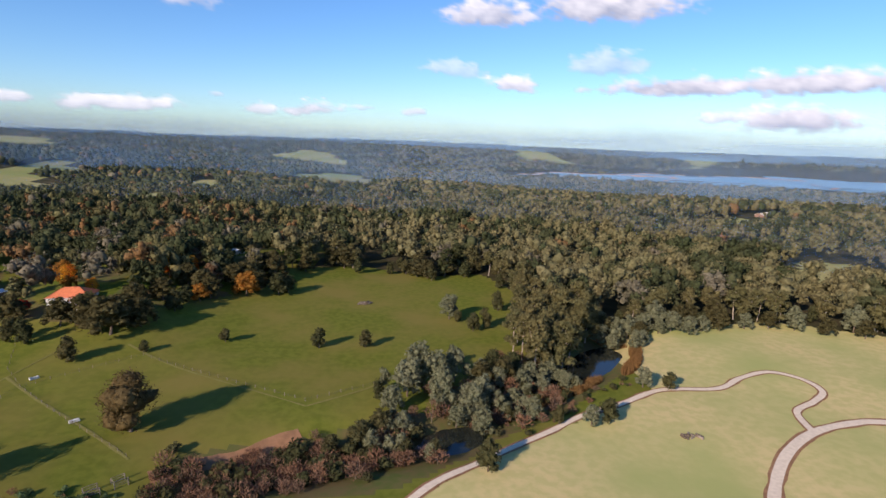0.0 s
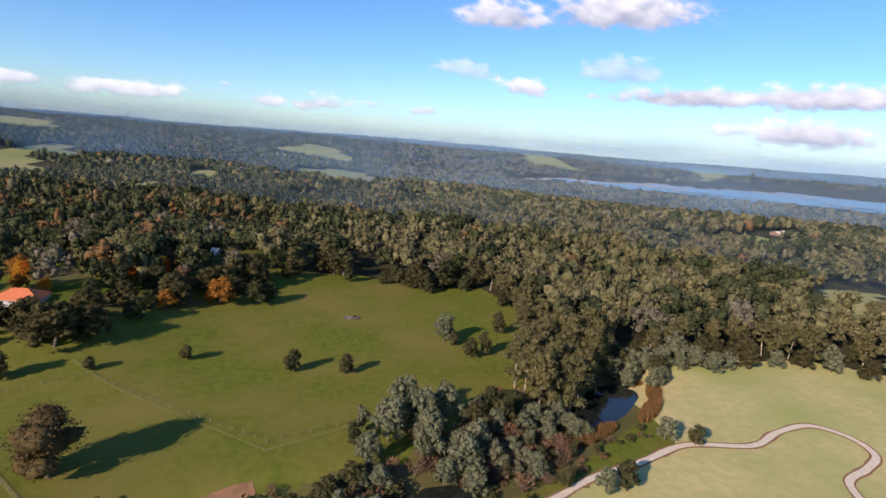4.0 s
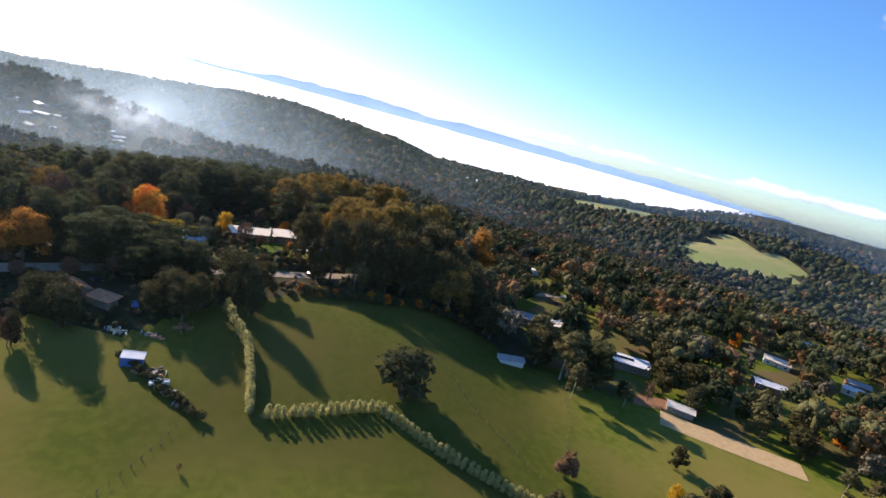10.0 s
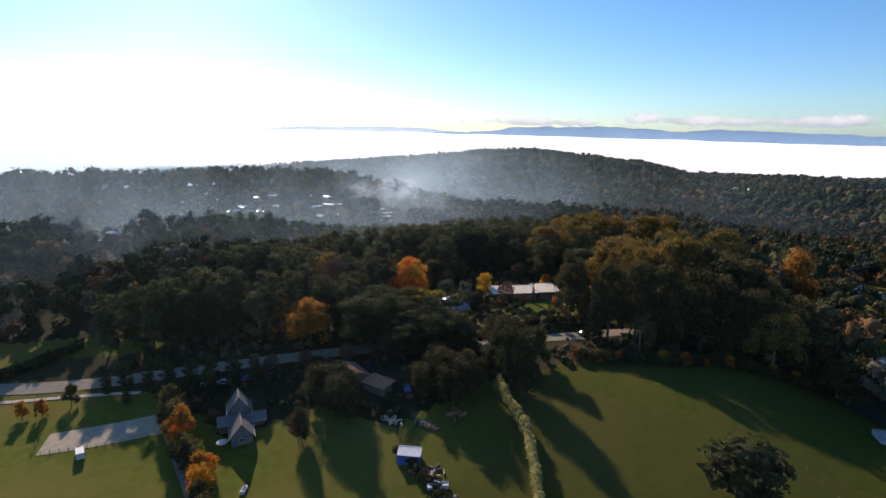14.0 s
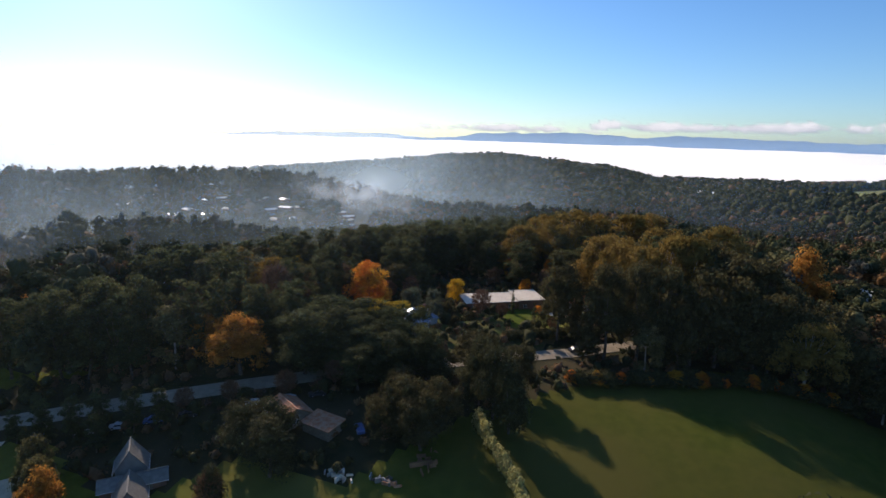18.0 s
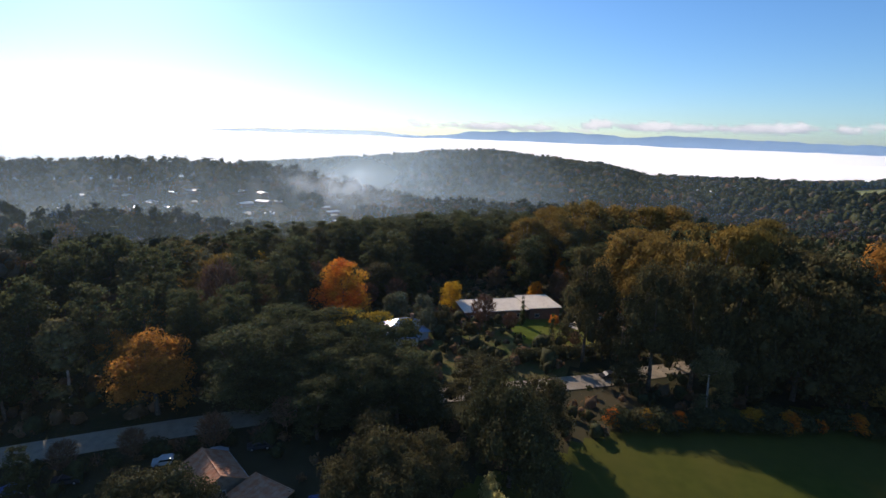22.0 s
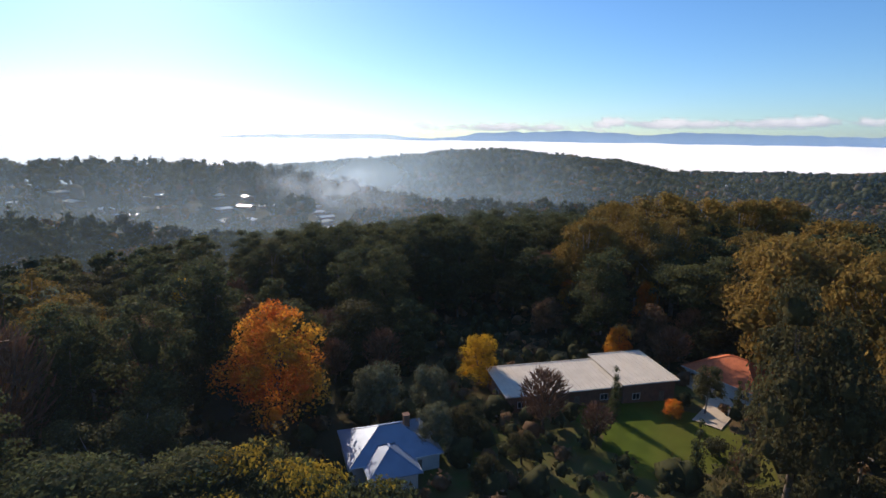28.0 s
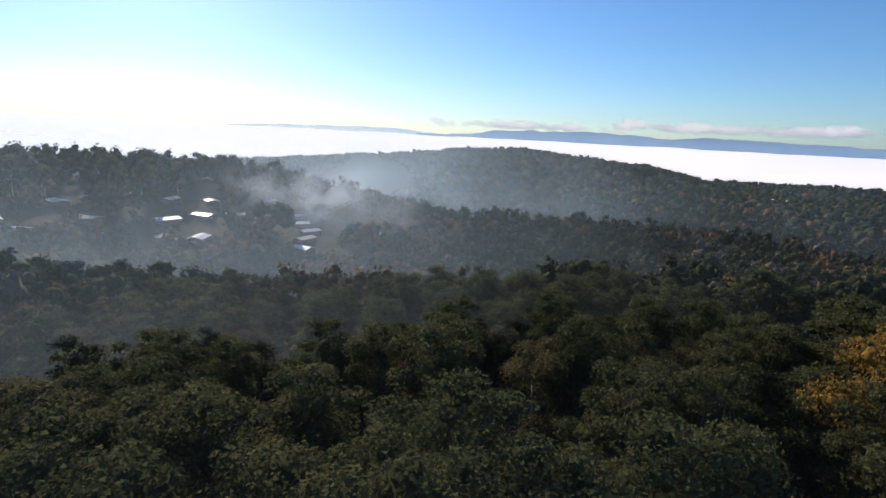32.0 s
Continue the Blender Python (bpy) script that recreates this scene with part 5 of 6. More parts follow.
house("white_house", "long cream-white metal-roofed house above a lawn", -263, -80, 124, 20, 10, 3.2, "flat", "cream", "brick", 0.5)
house("white_house_wing", "larger cream-roofed end of the long house", -272, -67, 124, 10, 11.5, 3.9, "flat", "cream", "brick", 0.5, category="house wing")
house("blue_roofed_house", "house with a blue-grey hipped metal roof", -235, -98, 130, 12, 9, 3, "hip", "blue", "white", 2.4, chimney=True)
house("blue_roofed_wing", "small hipped wing with a blue-grey metal roof", -231.0, -96.0, 40, 7, 6, 2.9, "hip", "blue", "white", 1.8, category="house wing")
house("terracotta_house", "house with an orange terracotta hip roof", -281, -48.5, 51, 14, 11, 3, "hip", "tile", "white", 2.8)
house("cottage", "small cottage with walls greyed for shade, a steep gable and white windows", -132, -115, 47, 7, 5.4, 3.0, "gable", "ash", "grey", 3.3, eave=0.6)
house("cottage_annex", "steep-roofed annex with a gable greyed for shade behind the cottage", -138.5, -122, 47, 5, 5.8, 3.8, "gable", "ash", "grey", 4.0, eave=0.5, category="annex")
house("rusty_barn", "old barn with a rusty corrugated iron roof", -165.5, -102, 60, 9, 8, 3, "gable", "rust", "timber", 2.0, category="barn")
house("rusty_shed", "open shed with a rusty corrugated iron skillion roof", -164.5, -91.5, 80, 8, 5, 2.6, "flat", "rust", "timber", 0.6, windows=False, category="shed")
house("blue_shed", "small blue metal shed with a white roof", -141, -68.2, 108, 5.6, 3.2, 2.8, "flat", "white", "blue", 0.4, eave=0.15, windows=False, category="shed")
for i, (x, y, turn, L, W, skin, rise, label) in enumerate([
        (-304, 189, 40, 18, 9, "tile", 2.0, "long terracotta-roofed house among gardens"), (-306, 224, 60, 14, 8, "cream", 1.6, "cream-roofed house among gardens"),
        (-258, 190, 75, 15, 8, "white", 1.2, "white metal-roofed house behind the arena"), (-286, 259, 50, 13, 8, "white", 1.6, "white-roofed house among autumn trees"),
        (-301, 272, 70, 12, 7, "grey", 1.6, "grey-roofed house among autumn trees"), (-236, 250, 120, 20, 8, "blue", 1.4, "long blue-roofed house above a lawn"),
        (-237, 205, 60, 10, 6, "grey", 1.4, "small grey-roofed house among trees"), (-391, 84, 30, 13, 8, "cream", 1.8, "cream house in the woods"),
        (-420, 360, 30, 16, 9, "white", 1.6, "white house on the slope"), (-380, 300, 60, 14, 9, "cream", 1.8, "cream-roofed house on the slope"),
        (520, 690, 30, 26, 12, "cream", 2.5, "large pale farmhouse in a clearing"), (70, 900, 20, 18, 9, "tile", 2.2, "terracotta-roofed farmhouse in the forest"),
        (130, 880, 60, 18, 9, "white", 2.0, "white farmhouse in the forest"), (20, 860, 100, 18, 9, "cream", 2.0, "cream farmhouse in the forest"),
        (-175, 205, 70, 9, 5, "white", 0.8, "small white outbuilding in a garden"), (-155, 1150, 20, 20, 10, "white", 2.0, "white farm shed on a hilltop field")]):
    house("village_house", label, x, y, turn, L, W, 3.2, "gable" if i % 3 else "hip", skin, "white" if i % 2 else "brick", rise, group="houses among the trees")
HAZE_HOMES = [(-536, -408), (-564, -400), (-530, -373), (-554, -371), (-501, -371), (-495, -341), (-478, -346), (-609, -363), (-591, -347), (-558, -318), (-637, -311), (-426, -396), (-464, -385), (-494, -420), (-614, -394), (-522, -422), (-471, -417), (-286, -378), (-264, -342), (-206, -259), (-236, -297), (-422, -420), (-427, -379), (-405, -388), (-432, -451), (-389, -429), (-538, -305), (-270, -363), (-580, -330), (-350, -400)]
for i, (x, y) in enumerate(HAZE_HOMES):
    house("hillside_house", ("pale metal-roofed house" if i % 3 else "cream-roofed house") + " in the misty wooded village", x, y, 20 + 37 * i % 180, 13, 7.5, 3.2, "gable", "grey" if y > -345 and x > -300 else "white" if i % 3 else "cream", "brick", 0.9,
          windows=i < 8, group="houses of the misty village")
GARDENS = [(-130, 189, 13), (-103, 311, 17), (-236, 106, 17), (-270, 70, 16), (-266, -72, 17), (-234, -97, 9), (-281, -48, 12), (-166, -97, 11), (-134, -115, 9),
           (-205, 112, 12), (-207, 48, 9), (-304, 189, 13), (-306, 224, 11), (-258, 190, 14), (-286, 259, 12), (-236, 250, 14), (-301, 272, 10), (-237, 205, 8),
           (-391, 84, 9), (-420, 360, 11), (-380, 300, 10), (520, 690, 40), (70, 900, 40), (130, 880, 30), (20, 860, 30), (-272, -54, 8), (-250, -84, 17), (-248, -62, 16), (-244, -100, 14)] + [(x + 12, y + 12, 18) for x, y in HAZE_HOMES]
GARDENS += [(-128, -190, 15), (-118, -207, 15), (-140, -202, 12), (-148, -215, 10), (-278, -102, 14), (-286, -112, 9), (-270, -92, 8), (-183, -137, 9), (-186, -143, 6), (-152, -118, 9), (-172, -110, 8), (-153, -86, 7), (-164, -80, 9), (-158, -110, 8), (-230, -112, 10), (-222, -106, 8), (-227, -78, 13), (-224, -89, 9), (-229, -93, 8), (-216, -85, 7), (-248, -90, 8), (-240, -86, 8), (-213, -46, 13), (-199, -54, 9), (-222, -34, 8), (-192, 110, 10), (-186, 124, 10), (-181, 138, 10), (-176, 151, 10)]
GARDENS += [(x - k * x / math.hypot(x, y), y - k * y / math.hypot(x, y), r) for k, r in ((15, 15), (32, 12)) for x, y in ((-238, 106), (-268, 70), (-258, 190), (-304, 189), (-236, 250), (-130, 189), (-286, 259), (-301, 272), (-306, 224), (-380, 300), (-391, 84), (-420, 360))]


# ---------------------------------------------------------------- garden trees of the southern village
BUILT = [ob.matrix_basis.translation for ob in bpy.data.objects if not ob.parent and ("house" in ob.name or "cabin" in ob.name or "shed" in ob.name)]
kept, order = random.getstate(), random.Random(12)
count = 0
while count < 75:
    x, y = order.uniform(-215, -138), order.uniform(-318, -203)
    if in_field(np.array([x]), np.array([y]))[0] or line_distance(x, y, ROAD) < 13 or any((p.x - x) ** 2 + (p.y - y) ** 2 < 110 for p in BUILT) or any((p[0] - x) ** 2 + (p[1] - y) ** 2 < 16 for p in placed):
        continue
    low = x > -172 and y > -262
    name = order.choices(["pine_tree", "bare_tree", "russet_tree", "broadleaf_tree", "bushy_tree", "amber_tree"], [3, 2.5, 1.2, 2.5, 1.5, 0.4])[0]
    tree(name, x, y, order.uniform(5, 8) if low else order.uniform(9, 16), order.uniform(1.0, 1.4), group="garden trees of the southern village")
    count += 1
random.setstate(kept)

# ---------------------------------------------------------------- vehicles
def paint(name, c):
    return material(name, c, tuple(v * 0.93 for v in c), 0.4, 0.3)


PAINTS = [paint("white_car_paint", (0.58, 0.58, 0.57)), paint("silver_car_paint", (0.45, 0.46, 0.48)), paint("blue_car_paint", (0.06, 0.12, 0.30)), paint("dark_car_paint", (0.04, 0.04, 0.05))]
TYRE = Form().prism([(0.33 * math.cos(k * math.pi / 8), 0.33 * math.sin(k * math.pi / 8)) for k in range(16)], -0.1, 0.1).mesh("wheel", RUBBER)
RIM_ME = Form().prism([(0.2 * math.cos(k * math.pi / 5), 0.2 * math.sin(k * math.pi / 5)) for k in range(10)], -0.11, 0.11).mesh("rim", STEEL)
CARS = {}


def vehicle(name, label, x, y, turn, form, colour, category="car", group=""):
    """A parked vehicle: body, glass and four wheels with rims."""
    size = {"car": (4.4, 1.8), "van": (5.0, 1.9), "ute": (5.0, 1.85), "bus": (11.5, 2.5)}[form]
    L, W = size[0] / 2, size[1] / 2
    if (form, colour) not in CARS:
        lines = {"car": [(-L, 0.3), (-L, 0.85), (-L + 0.9, 0.95), (-L + 1.5, 1.42), (0.9, 1.42), (1.6, 1.0), (L, 0.9), (L, 0.3)],
                 "van": [(-L, 0.3), (-L, 0.95), (-L + 0.8, 1.15), (-L + 1.5, 1.95), (L - 0.05, 1.95), (L, 1.7), (L, 0.3)],
                 "ute": [(-L, 0.35), (-L, 0.95), (-L + 1.1, 1.05), (-L + 1.7, 1.65), (-L + 2.9, 1.65), (-L + 3.1, 1.05), (L, 1.05), (L, 0.35)],
                 "bus": [(-L, 0.35), (-L, 2.9), (-L + 0.15, 3.05), (L - 0.15, 3.05), (L, 2.9), (L, 0.35)]}
        glass = {"car": [(-L + 1.0, 0.98), (-L + 1.52, 1.36), (0.85, 1.36), (1.45, 1.0)], "van": [(-L + 0.95, 1.2), (-L + 1.5, 1.75), (L - 0.4, 1.75), (L - 0.4, 1.2)],
                 "ute": [(-L + 1.2, 1.1), (-L + 1.72, 1.58), (-L + 2.85, 1.58), (-L + 3.0, 1.1)], "bus": [(-L + 0.5, 1.5), (-L + 0.5, 2.4), (L - 0.5, 2.4), (L - 0.5, 1.5)]}
        bm = Form().prism(lines[form], -W, W)
        if form == "ute":
            bm.box(-L + 3.15, -W + 0.1, 1.05, L - 0.05, -W + 0.18, 1.3).box(-L + 3.15, W - 0.18, 1.05, L - 0.05, W - 0.1, 1.3).box(L - 0.12, -W + 0.1, 1.05, L - 0.04, W - 0.1, 1.3)
        CARS[form, colour] = bm.mesh("body", PAINTS[colour]), Form().prism(glass[form], -W - 0.01, W + 0.01).mesh("glass", PANE)
    root = new(name)
    root.matrix_basis = pose(x, y, ground_z(x, y) + 0.22, 0, 0, turn)
    tagged(root, label, category, group)
    part("body", CARS[form, colour][0], root)
    part("glass", CARS[form, colour][1], root, "dark window glass")
    for sx in (-0.62, 0.62):
        for sy in (-1, 1):
            wheel = part("wheel", TYRE, root, at=pose(sx * L, sy * (W - 0.08), 0.33))
            part("rim", RIM_ME, wheel)
    return root


vehicle("van", "white van parked on the gravel pad", -109.5, -148.5, 60, "van", 0, "van")
vehicle("utility_truck", "white utility truck parked among scrap", -135, -57.5, 120, "ute", 0, "truck")
vehicle("parked_car", "blue-grey car parked beside the rusty shed", -167, -83, 40, "car", 2)
house("cottage_wing", "low dark-roofed side wing of the cottage", -136, -118.6, 137, 12, 4.2, 2.6, "gable", "slate", "brick", 1.2, category="house wing")
shade = new("garden_umbrella")
shade.matrix_basis = pose(-126.5, -116.5, ground_z(-126.5, -116.5))
tagged(shade, "round white garden umbrella in front of the cottage", "umbrella")
part("pole", Form().prism([(0.03 * math.cos(k), 0.03 * math.sin(k)) for k in range(6)], -0.01, 0.01).box(-0.03, -0.03, -0.3, 0.03, 0.03, 2.3).mesh("pole", STEEL), shade)
for k in range(8):
    a, b = k * math.pi / 4, (k + 1) * math.pi / 4
    part("panel", Form().slab([(1.5 * math.cos(a), 1.5 * math.sin(a), 1.9), (1.5 * math.cos(b), 1.5 * math.sin(b), 1.9), (0, 0, 2.5)], 0.03).mesh("panel", TRIM), shade)
vehicle("bus", "white and dark bus on the road", -252, -17, 132, "bus", 0, "bus")
for i, (x, y) in enumerate([(-150, -148), (-154, -142), (-158.5, -136), (-163, -129.5), (-172, -117), (-176.5, -110), (-145, -156), (-181, -104)]):
    vehicle("roadside_car", ("white", "silver", "dark blue", "dark")[i % 4] + " car parked along the road under trees", x + 5.2, y + 3.6, 125 + 3 * (i % 3), "car", i % 4, group="cars parked along the road")
vehicle("oncoming_car", "dark car on the road near the bend", -231, -42, 128, "car", 3)


# ---------------------------------------------------------------- fences, troughs, scrap
POST = Form().prism([(0.08 * math.cos(k * math.pi / 3), 0.08 * math.sin(k * math.pi / 3)) for k in range(6)], -0.6, 1.25)
POST.v = [(x, z, y) for x, y, z in POST.v]
POST_ME = POST.mesh("post", TIMBER)


def fence(line, gap, label, tall=1.0):
    root = new("fence")
    root.matrix_basis = pose(line[0][0], line[0][1], ground_z(*line[0]))
    tagged(root, label, "fence")
    base, feet = Vector((line[0][0], line[0][1], ground_z(*line[0]))), []
    for a, b in zip(line, line[1:]):
        n = max(1, int(math.dist(a, b) / gap))
        for i in range(n + (b == line[-1])):
            x, y = a[0] + (b[0] - a[0]) * i / n, a[1] + (b[1] - a[1]) * i / n
            p = Vector((x, y, ground_z(x, y))) - base
            part("post", POST_ME, root, at=Matrix.Translation(p))
            feet.append(p)
    for h in (0.35, 0.7, 1.05):
        v = [tuple(p + Vector((dx, dy, h + dz))) for p in feet for dx, dy, dz in ((-0.012, 0, 0), (0.012, 0, 0), (0, 0.0, 0.02))]
        f = [(3 * i + k, 3 * i + (k + 1) % 3, 3 * i + 3 + (k + 1) % 3, 3 * i + 3 + k) for i in range(len(feet) - 1) for k in range(3)]
        part("wire", link_mesh("wire", v, f, DULL_WIRE), root, "thin strand of fencing wire")


DULL_WIRE = material("rusted_wire", (0.10, 0.085, 0.07), rough=0.8)
fence([(-110, 116), (-109, 123.5), (-81, 149.4), (-48, 134), (-14, 117.2), (8, 130)], 4.0, "post and wire fence across the paddock")
fence([(-109, 123.5), (-83, 104), (-56, 85)], 4.0, "post and wire fence beside the big tree")
fence([(-109, 123.5), (-120, 134), (-128, 150)], 4.0, "post and wire fence at the paddock corner")
fence([(-196, 68), (-170, 66), (-146, 58)], 4.0, "post and wire fence between two paddocks")
fence([(-176, 22), (-160, 32), (-142, 47), (-134, 54)], 4.0, "weathered post and wire fence")
fence([(-111, -167.5), (-104, -160), (-113.5, -148), (-122, -138.5)], 2.0, "low post fence round the parking pad")
fence([(-90, -245), (-112, -205), (-131, -172)], 3.0, "post and wire fence along the roadside")
fence([(-92, -52), (-110, -48), (-122, -46)], 3.0, "post and wire fence beside the lane")


VERGE = material("worn_grass", (0.20, 0.18, 0.055), (0.16, 0.15, 0.042), 0.8, 0.95)
for line, wide in [([(-117, 129), (-99, 116), (-80, 103), (-55, 84)], 1.1), ([(-90, 157), (-68, 143), (-36, 126), (-13, 113.5)], 0.9), ([(-13, 113.5), (5, 126), (9, 131)], 0.8),
                   ([(-124, 90), (-121, 104), (-117, 129), (-111, 150)], 0.6)]:
    tagged(new("worn_strip", ribbon("worn_strip", line, wide, VERGE, 0.10, 0.6)), "strip of worn yellow grass below a fence", "track", kind="structure")


def trough(x, y, turn, label):
    root = new("trough")
    root.matrix_basis = pose(x, y, ground_z(x, y) + 0.05, 0, 0, turn)
    tagged(root, label, "trough")
    part("tub", Form().box(-1.4, -0.5, 0, 1.4, 0.5, 0.15).box(-1.4, -0.5, 0.15, 1.4, -0.38, 0.65).box(-1.4, 0.38, 0.15, 1.4, 0.5, 0.65).box(-1.4, -0.38, 0.15, -1.28, 0.38, 0.65).box(1.28, -0.38, 0.15, 1.4, 0.38, 0.65).mesh("tub", TRIM), root)
    part("float_box", Form().box(0.8, -0.36, 0.5, 1.27, 0.36, 0.78).mesh("float_box", WEATHERBOARD), root, "raised white float cover")


trough(-108, 129, 50, "white water trough on the fence line")
trough(-80, 103, 40, "white water trough in the paddock")
trough(-117, -100, 20, "pale water trough in the grass")


def stall(x, y, turn):
    root = new("stock_pen")
    root.matrix_basis = pose(x, y, ground_z(x, y), 0, 0, turn)
    tagged(root, "weathered timber stock pen beside the creek", "pen", "timber pens")
    for px in (-1.6, 1.6):
        for py in (-1.2, 1.2):
            part("post", Form().box(px - 0.1, py - 0.1, -0.5, px + 0.1, py + 0.1, 1.9).mesh("post", TIMBER), root)
    for py in (-1.2, 1.2):
        for h in (0.6, 1.2, 1.8):
            part("rail", Form().box(-1.7, py + 0.1, h - 0.08, 1.7, py + 0.15, h + 0.08).mesh("rail", TIMBER), root)
    part("rail", Form().box(-1.65, -1.1, 1.72, -1.6, 1.1, 1.9).mesh("rail", TIMBER), root)


for x, y, turn in [(-57, 70, 40), (-52.5, 74.5, 45), (-51.5, 64, 35), (-64.5, 62.5, 30), (-43, 63.5, 40)]:
    stall(x, y, turn)


def heap(name, label, x, y, r, n, mats, seed, long=1.6, category="pile"):
    """A heap of loose pieces, each a part, each resting on the ones below."""
    rg = random.Random(seed)
    root = new(name)
    root.matrix_basis = pose(x, y, ground_z(x, y), 0, 0, rg.uniform(0, 180))
    tagged(root, label, category)
    for i in range(n):
        a, d = rg.uniform(0, 6.28), r * math.sqrt(rg.random())
        px, py = d * math.cos(a) * 1.5, d * math.sin(a) * 0.7
        L, w = long * rg.uniform(0.5, 1.2), rg.uniform(0.15, 0.5)
        part("piece", Form().box(-L / 2, -w / 2, -0.3, L / 2, w / 2, rg.uniform(0.25, 0.8)).mesh("piece", mats[i % len(mats)]), root, at=pose(px, py, 0.15, rg.uniform(-9, 9), rg.uniform(-14, 14), rg.uniform(0, 180)))


heap("log_pile", "pile of weathered logs and branches in the paddock", -3, 226, 2.6, 26, [TIMBER, BARK], 1, 2.6)
heap("log_pile", "dark mat of cut brush in the field", 107, 94, 2.2, 16, [BARK, TIMBER], 2, 2.0)
for i, (x, y, n) in enumerate([(-138, -62.5, 16), (-155, -70, 18), (-133, -52, 14), (-130, -49, 10), (-140, -60, 10)]):
    heap("scrap_heap", "heap of old timber, sheet metal and farm scrap", x, y, 2.6, n, [STEEL, TIMBER, RUST_ROOF, BARK], 10 + i, 1.8, "scrap")
heap("rubble_pile", "pale pile of rubble beside the grass", -153, -80, 2.4, 16, [GRAVEL, STEEL, CREAM_ROOF], 30, 1.4)
heap("earth_mound", "mound of red-brown soil", -163, -64, 3.0, 12, [EARTH], 31, 2.4, "mound")


def pole(x, y, tall, arm, turn, label):
    root = new("power_pole")
    root.matrix_basis = pose(x, y, ground_z(x, y), 0, 0, turn)
    tagged(root, label, "power pole")
    part("pole", link_mesh("pole", *tubes([((0, 0, -1), (0, 0, tall), 0.17, 0.11)], 8), TIMBER), root)
    if arm:
        part("crossarm", Form().box(-1.2, -0.08, tall - 0.6, 1.2, 0.08, tall - 0.42).mesh("crossarm", TIMBER), root)


pole(-78, 213, 10, True, 20, "timber power pole beside the trees")
pole(-54, 245, 8, False, 0, "timber pole in a garden")
pole(-245, -40, 9, True, 35, "timber power pole beside the road")
pole(-200, 120, 7, False, 0, "tall timber pole by the stable")

# ---------------------------------------------------------------- woods
def scatter(x0, x1, y0, y1, gap, rng):
    x, y = np.meshgrid(np.arange(x0, x1, gap), np.arange(y0, y1, gap))
    x = (x + gap * 0.48 * (2 * rng.random(x.shape) - 1)).ravel()
    y = (y + gap * 0.48 * (2 * rng.random(y.shape) - 1)).ravel()
    return x, y


def bearing(x, y):
    return np.degrees(np.arctan2(-(x + 100), y))


def wooded(x, y, edge=2.0):
    ok = ~inside(x, y, CLEAR) & ~in_field(x, y, 1.1) & (line_distance(x, y, ROAD) > 6 + edge) & (lake_mask(x, y) > 1.2)
    ok &= np.sin(x / 23 + 2 * np.sin(y / 41)) * np.cos(y / 19 + 1.5 * np.sin(x / 37)) > -0.78
    for hx, hy, r in GARDENS:
        ok &= np.hypot(x - hx, y - hy) > r
    return ok


rng = np.random.default_rng(5)
near_x, near_y = scatter(-420, 400, -330, 330, 9.2, rng)
keep = wooded(near_x, near_y)
near_x, near_y = near_x[keep], near_y[keep]
edge_d = line_distance(near_x, near_y, CLEAR + CLEAR[:1])
south = (near_x < -130) & (near_y < 30) & (near_y > -250)
along = line_distance(near_x, near_y, [(-150, -60), (-285, -112), (-420, -165)])
own = (south & (along < 105)) | (~south & (edge_d < 17) & (near_y > 60)) | (south & (edge_d < 16))
taken = np.array(placed)
for x, y, d, s, a in zip(near_x[own], near_y[own], edge_d[own], south[own], along[own]):
    if len(taken) and np.min(np.hypot(taken[:, 0] - x, taken[:, 1] - y)) < (6.5 if s else 5.0):
        continue
    u = rng.random()
    low = -430 < x < -60 and 90 < y < 420
    if (s and rng.random() < 0.2) or (low and rng.random() < 0.3):
        continue
    if s:
        if x > -300:
            name = "pine_tree" if u < 0.42 else "gum_tree" if u < 0.58 else "broadleaf_tree" if u < 0.8 else "bare_tree" if u < 0.9 else "russet_tree"
            if y > -62:
                name = "bronze_gum_tree" if u < 0.25 else "gum_tree" if u < 0.5 else "broadleaf_tree" if u < 0.8 else "amber_tree" if u < 0.9 else "bare_tree"
        else:
            name = "pine_tree" if u < 0.72 else "broadleaf_tree" if u < 0.86 else "gum_tree" if u < 0.94 else "bare_tree"
        tree(name, x, y, random.uniform(15, 26) if name == "pine_tree" else None, fine=a < 72, wide=random.uniform(1.0, 1.35), group="trees of the southern wood")
    elif x > 60:
        name = "gum_tree" if u < 0.55 else "wattle_tree" if u < 0.72 else "broadleaf_tree" if u < 0.9 else "bushy_tree"
        tree(name, x, y, group="trees of the gum forest edge")
    else:
        name = "broadleaf_tree" if u < 0.35 else "gum_tree" if u < 0.62 else "bushy_tree" if u < 0.75 else "amber_tree" if u < 0.83 else "bare_tree" if u < 0.9 else "pine_tree"
        tree(name, x, y, random.uniform(9, 15) if low else None, random.uniform(1.0, 1.3), group="trees along the northern paddocks")


